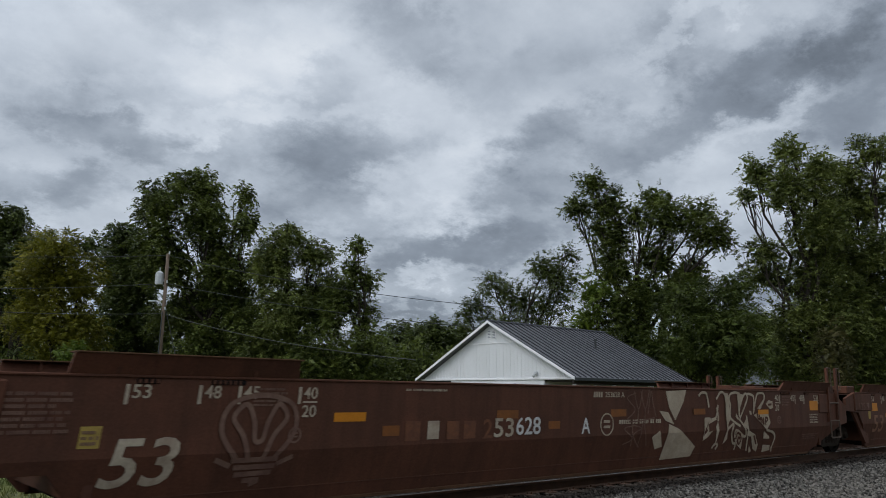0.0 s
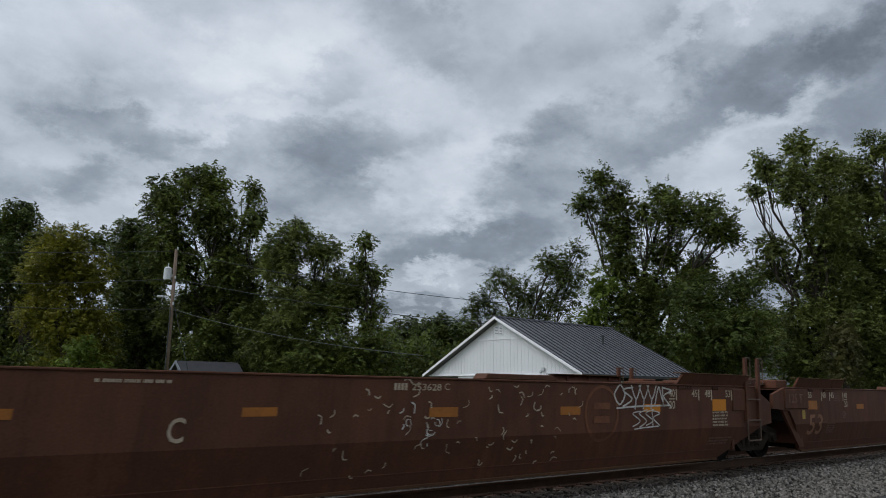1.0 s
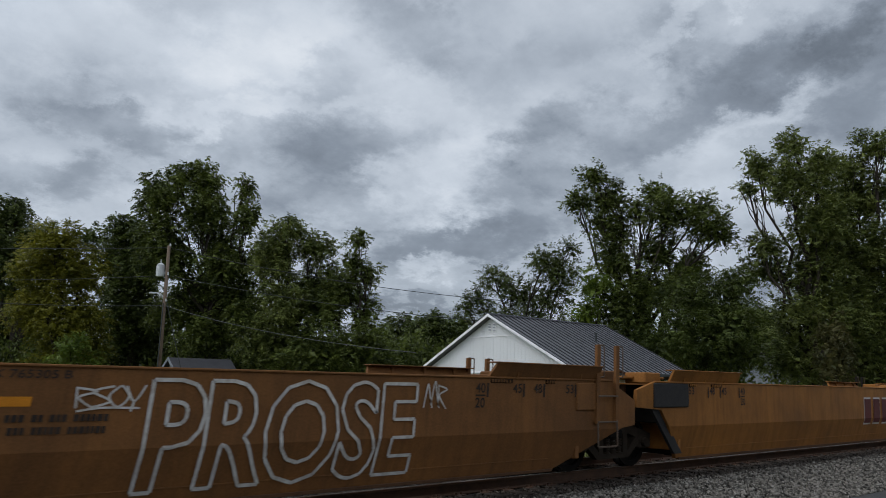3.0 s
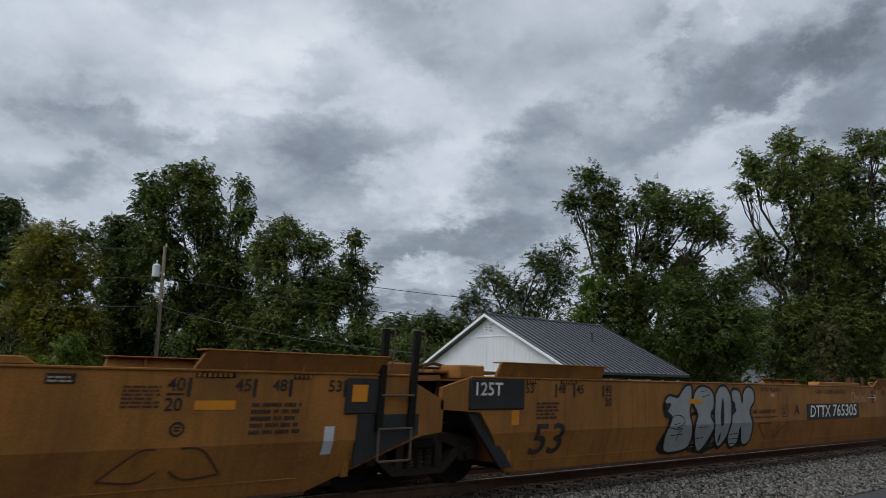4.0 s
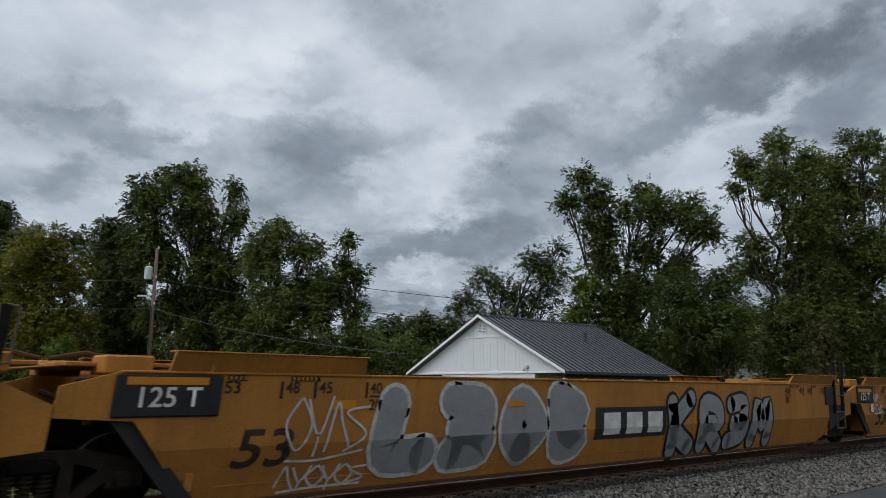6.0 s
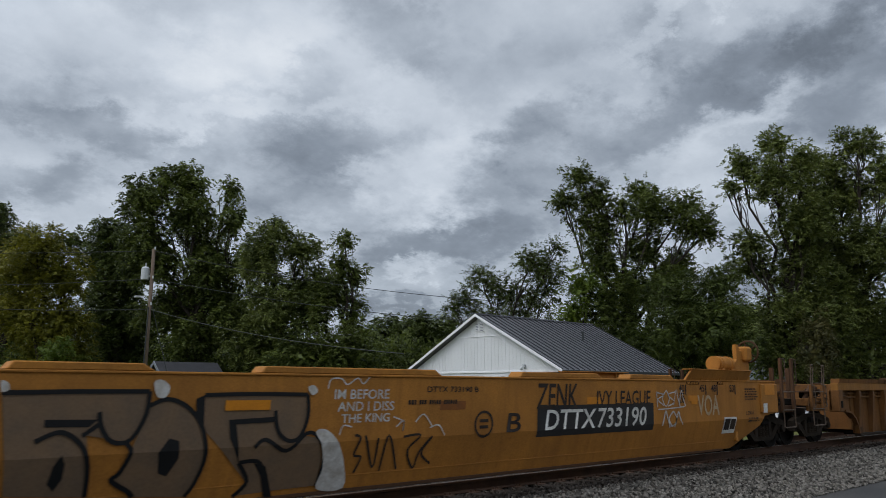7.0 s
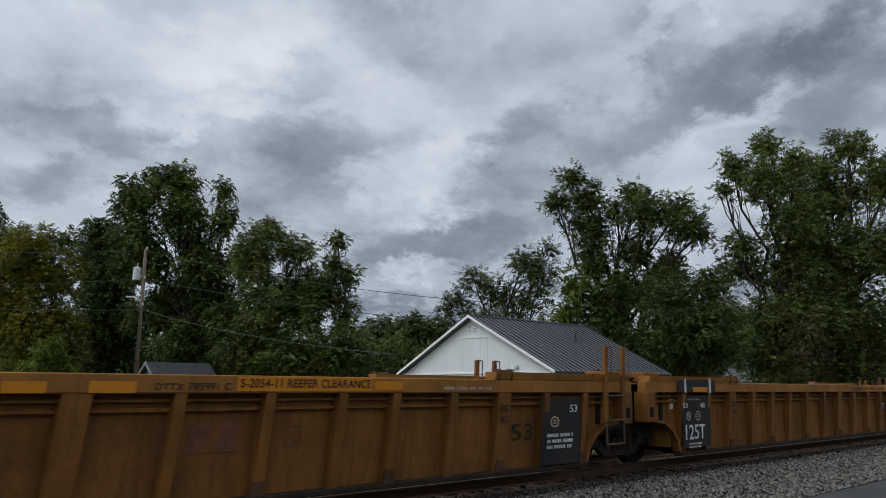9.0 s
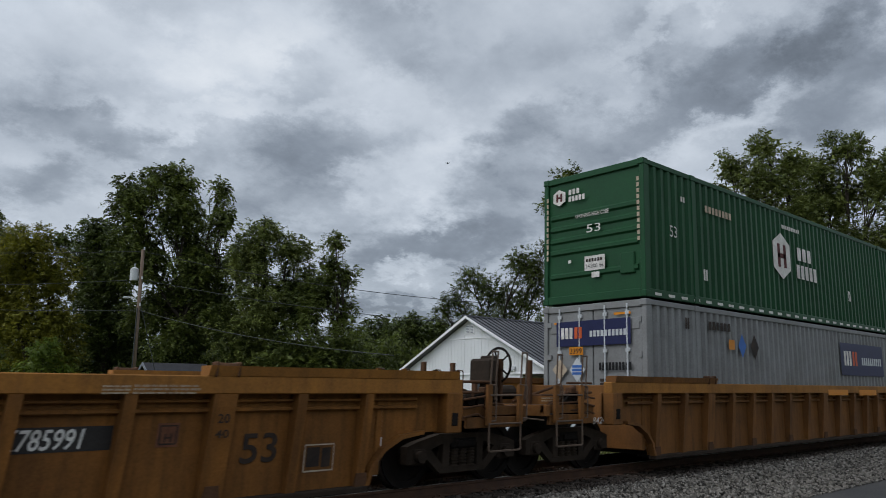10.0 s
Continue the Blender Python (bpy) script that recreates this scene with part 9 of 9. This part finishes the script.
def c_text(c, text, x0, z0, x1, z1, material, face="side", layer=2, shear=0.0):
    bm = bmesh.new()
    bm.from_mesh(glyph_mesh(text, shear))
    lo = [min(v.co[i] for v in bm.verts) for i in (0, 1)]
    hi = [max(v.co[i] for v in bm.verts) for i in (0, 1)]
    for v in bm.verts:
        v.co = Vector((x0 + (v.co.x - lo[0]) / (hi[0] - lo[0]) * (x1 - x0), 0, z0 + (v.co.y - lo[1]) / (hi[1] - lo[1]) * (z1 - z0)))
    mark_mesh(c, bm, "lettering", material, face, layer)


def c_patch(c, boxes, material, face="side", layer=1, name="sign_panel", lean=0.0):
    bm = bmesh.new()
    for x0, z0, x1, z1 in boxes:
        quad(bm, x0, z0, x1, z1, lean)
    mark_mesh(c, bm, name, material, face, layer)


def c_poly(c, pts, material, face="side", layer=1, name="marking"):
    bm = bmesh.new()
    bm.faces.new([bm.verts.new((x, 0, z)) for x, z in pts])
    mark_mesh(c, bm, name, material, face, layer)


def hexagon(cx, cz, a, b):
    return [(cx, cz - b), (cx + a, cz - b * 0.55), (cx + a, cz + b * 0.55), (cx, cz + b), (cx - a, cz + b * 0.55), (cx - a, cz - b * 0.55)]


def c_bars(c, count, x0, z0, x1, z1, material, face="side", layer=2, upright=False):
    if upright:
        h = (z1 - z0) / count
        rows = [(x0, z0 + h * k, x1, z0 + h * (k + 0.7)) for k in range(count)]
    else:
        w = (x1 - x0) / count
        rows = [(x0 + w * k, z0, x0 + w * (k + 0.7), z1) for k in range(count)]
    c_patch(c, rows, material, face, layer, "small_print")


STATION_LAST = 259.89
grey = container("grey_container", 0.30, M_GREYC, "grey corrugated freight container with a navy sign, in the well", True)
green = container("green_container", 3.255, M_GREEN, "dark green corrugated container stacked on a grey one", False)
# green box: emblem, words and numbers
for face, cx, cz, a, b in (("end", -0.86, 2.42, 0.17, 0.19), ("side", -1.55, 1.62, 0.52, 0.62)):
    c_poly(green, hexagon(cx, cz, a, b), M_WHITE, face, 2, "emblem")
    c_patch(green, [(cx - a * 0.5, cz - b * 0.5, cx - a * 0.18, cz + b * 0.5), (cx + a * 0.18, cz - b * 0.5, cx + a * 0.5, cz + b * 0.5), (cx - a * 0.5, cz - b * 0.1, cx + a * 0.5, cz + b * 0.1)], M_RED, face, 3, "emblem")
c_bars(green, 3, -0.60, 2.44, -0.28, 2.56, M_WHITE, "end")
c_bars(green, 5, -0.60, 2.28, -0.14, 2.40, M_WHITE, "end")
c_bars(green, 3, -0.55, 1.62, 0.45, 1.98, M_WHITE)
c_bars(green, 5, -0.65, 1.12, 0.75, 1.5, M_WHITE)
c_text(green, "WARNING HIGH CUBE", -0.42, 1.86, 0.45, 1.95, M_WHITE, "end")
c_text(green, "53", -0.12, 1.50, 0.24, 1.68, M_WHITE, "end")
c_patch(green, [(-0.18, 0.66, 0.34, 0.98)], M_WHITE, "end", 1)
c_text(green, "24,000 lbs", -0.15, 0.70, 0.31, 0.80, M_BLACKS, "end", 2)
c_bars(green, 6, -0.14, 0.85, 0.3, 0.92, M_DARKM, "end", 2)
c_patch(green, [(0.0, 0.5, 0.2, 0.62), (-0.62, 0.88, -0.54, 0.95)], M_WHITE, "end", 1)
c_bars(green, 11, 1.14, 1.15, 1.20, 2.55, M_CREAM, "end", 2, True)
c_bars(green, 11, -1.22, 1.0, -1.17, 2.5, M_CREAM, "end", 2, True)
c_text(green, "53", -7.1, 1.35, -6.82, 1.6, M_WHITE)
c_bars(green, 2, -6.62, 2.2, -6.42, 2.32, M_WHITE)
c_bars(green, 8, -5.55, 2.14, -4.25, 2.30, M_CREAM)
c_bars(green, 2, -5.72, 0.55, -5.52, 0.8, M_WHITE)
c_bars(green, 10, -1.45, 2.38, -0.3, 2.48, M_WHITE)
c_bars(green, 2, 3.0, 0.8, 3.2, 1.1, M_WHITE)
for k in range(30):
    c_patch(green, [(-7.75 + 0.52 * k, 0.04, -7.5 + 0.52 * k, 0.1)], M_WHITE, "side", 3, "reflective_tape")
# grey box: navy signs with plain blocks for the maker's name, placards, data
for face, x0, z0, x1, z1, in (("end", -0.93, 2.02, 0.95, 2.55), ("side", 1.98, 1.55, 5.5, 2.48)):
    c_patch(grey, [(x0, z0, x1, z1)], M_NAVY, face, 3)
    w, h = x1 - x0, z1 - z0
    c_bars(grey, 3, x0 + w * 0.07, z0 + h * 0.3, x0 + w * 0.25, z0 + h * 0.75, M_WHITE, face, 4)
    c_bars(grey, 2, x0 + w * 0.26, z0 + h * 0.3, x0 + w * 0.38, z0 + h * 0.75, M_PURPLEO, face, 4)
    c_bars(grey, 10, x0 + w * 0.47, z0 + h * 0.34, x0 + w * 0.96, z0 + h * 0.58, M_GALV, face, 4)
c_patch(grey, [(-0.58, 1.83, -0.22, 2.0)], M_ORANGE, "end", 4, "placard")
c_text(grey, "3399", -0.55, 1.86, -0.25, 1.97, M_BLACKS, "end", 5)
c_poly(grey, [(-0.83, 1.3), (-0.63, 1.53), (-0.83, 1.76), (-1.03, 1.53)], M_CREAM, "end", 4, "placard")
c_poly(grey, [(-0.37, 1.26), (-0.17, 1.52), (-0.37, 1.78), (-0.57, 1.52)], M_GALV, "end", 4, "placard")
c_bars(grey, 3, -0.5, 1.42, -0.24, 1.64, M_BLUE, "end", 5, True)
c_bars(grey, 10, 0.18, 1.5, 0.98, 1.66, M_BLACKS, "end", 3)
c_bars(grey, 4, 0.2, 1.02, 0.55, 1.36, M_DARKM, "end", 3, True)
c_bars(grey, 5, 0.6, 1.0, 0.9, 1.38, M_DARKM, "end", 3, True)
c_bars(grey, 2, -6.6, 2.38, -6.4, 2.62, M_DARKM)
c_bars(grey, 6, -5.6, 2.42, -4.55, 2.6, M_DARKM)
c_patch(grey, [(-4.7, 2.02, -4.42, 2.24)], M_ORANGE, "side", 2, "placard")
c_poly(grey, [(-4.05, 1.85), (-3.85, 2.12), (-4.05, 2.4), (-4.25, 2.12)], M_BLUE, "side", 2, "placard")
c_poly(grey, [(-3.42, 1.82), (-3.2, 2.12), (-3.42, 2.42), (-3.64, 2.12)], M_DARKM, "side", 2, "placard")
c_patch(grey, [(-1.0, 2.5, -0.5, 2.55), (0.55, 2.62, 0.95, 2.67)], M_ORANGE, "end", 2, "reflector")

# ---------------------------------------------------------------- a bird over the house
def build_bird():
    b = tagged(thing("bird"), "small dark bird in flight", "bird")
    bm = bmesh.new()
    bmesh.ops.create_icosphere(bm, subdivisions=2, radius=0.032, matrix=Matrix.Diagonal((2.2, 0.9, 0.8, 1)))
    bar(bm, (0.05, 0, 0.0), (0.11, 0, 0.0), 0.018, 6, 0.026)
    part("body", bm, M_WIRE, b, smooth=True)
    for s in (-1, 1):
        bm = bmesh.new()
        prism(bm, [(-0.03, 0.012 * s), (0.03, 0.012 * s), (0.04, 0.09 * s), (0.02, 0.12 * s), (-0.012, 0.085 * s)], -0.004, 0.004, "z")
        for v in bm.verts:
            v.co.z += 0.35 * abs(v.co.y)
        part("wing", bm, M_WIRE, b)
    return b


BIRD = build_bird()


# ---------------------------------------------------------------- movement
def motions():
    for car in CARS:
        x, y, z = car.location
        walk(car, [(0.0, pose(x, y, z)), (10.0, pose(x - 10 * SPEED, y, z))])
    # the bird waits in the trees, then crosses the sky
    walk(BIRD, [(0, pose(36.47, 29.64, 10.55, 0, -20, 215)),
                (9.5, pose(37.31, 28.59, 10.18, 0, -20, 215)),
                (9.8, pose(30.33, 26.08, 10.51, 0, -20, 215)),
                (9.9, pose(28.85, 27.71, 12.19, 0, -20, 215)),
                (10, pose(27.25, 29.28, 13.86, 0, -20, 215))])
    # wheels roll towards -x
    for wheel, x in WHEELSETS:
        walk(wheel, [(k / FPS, pose(x, 0, WHEEL_R, 0, -88.0 * k, 0)) for k in range(10 * FPS + 1)])


motions()
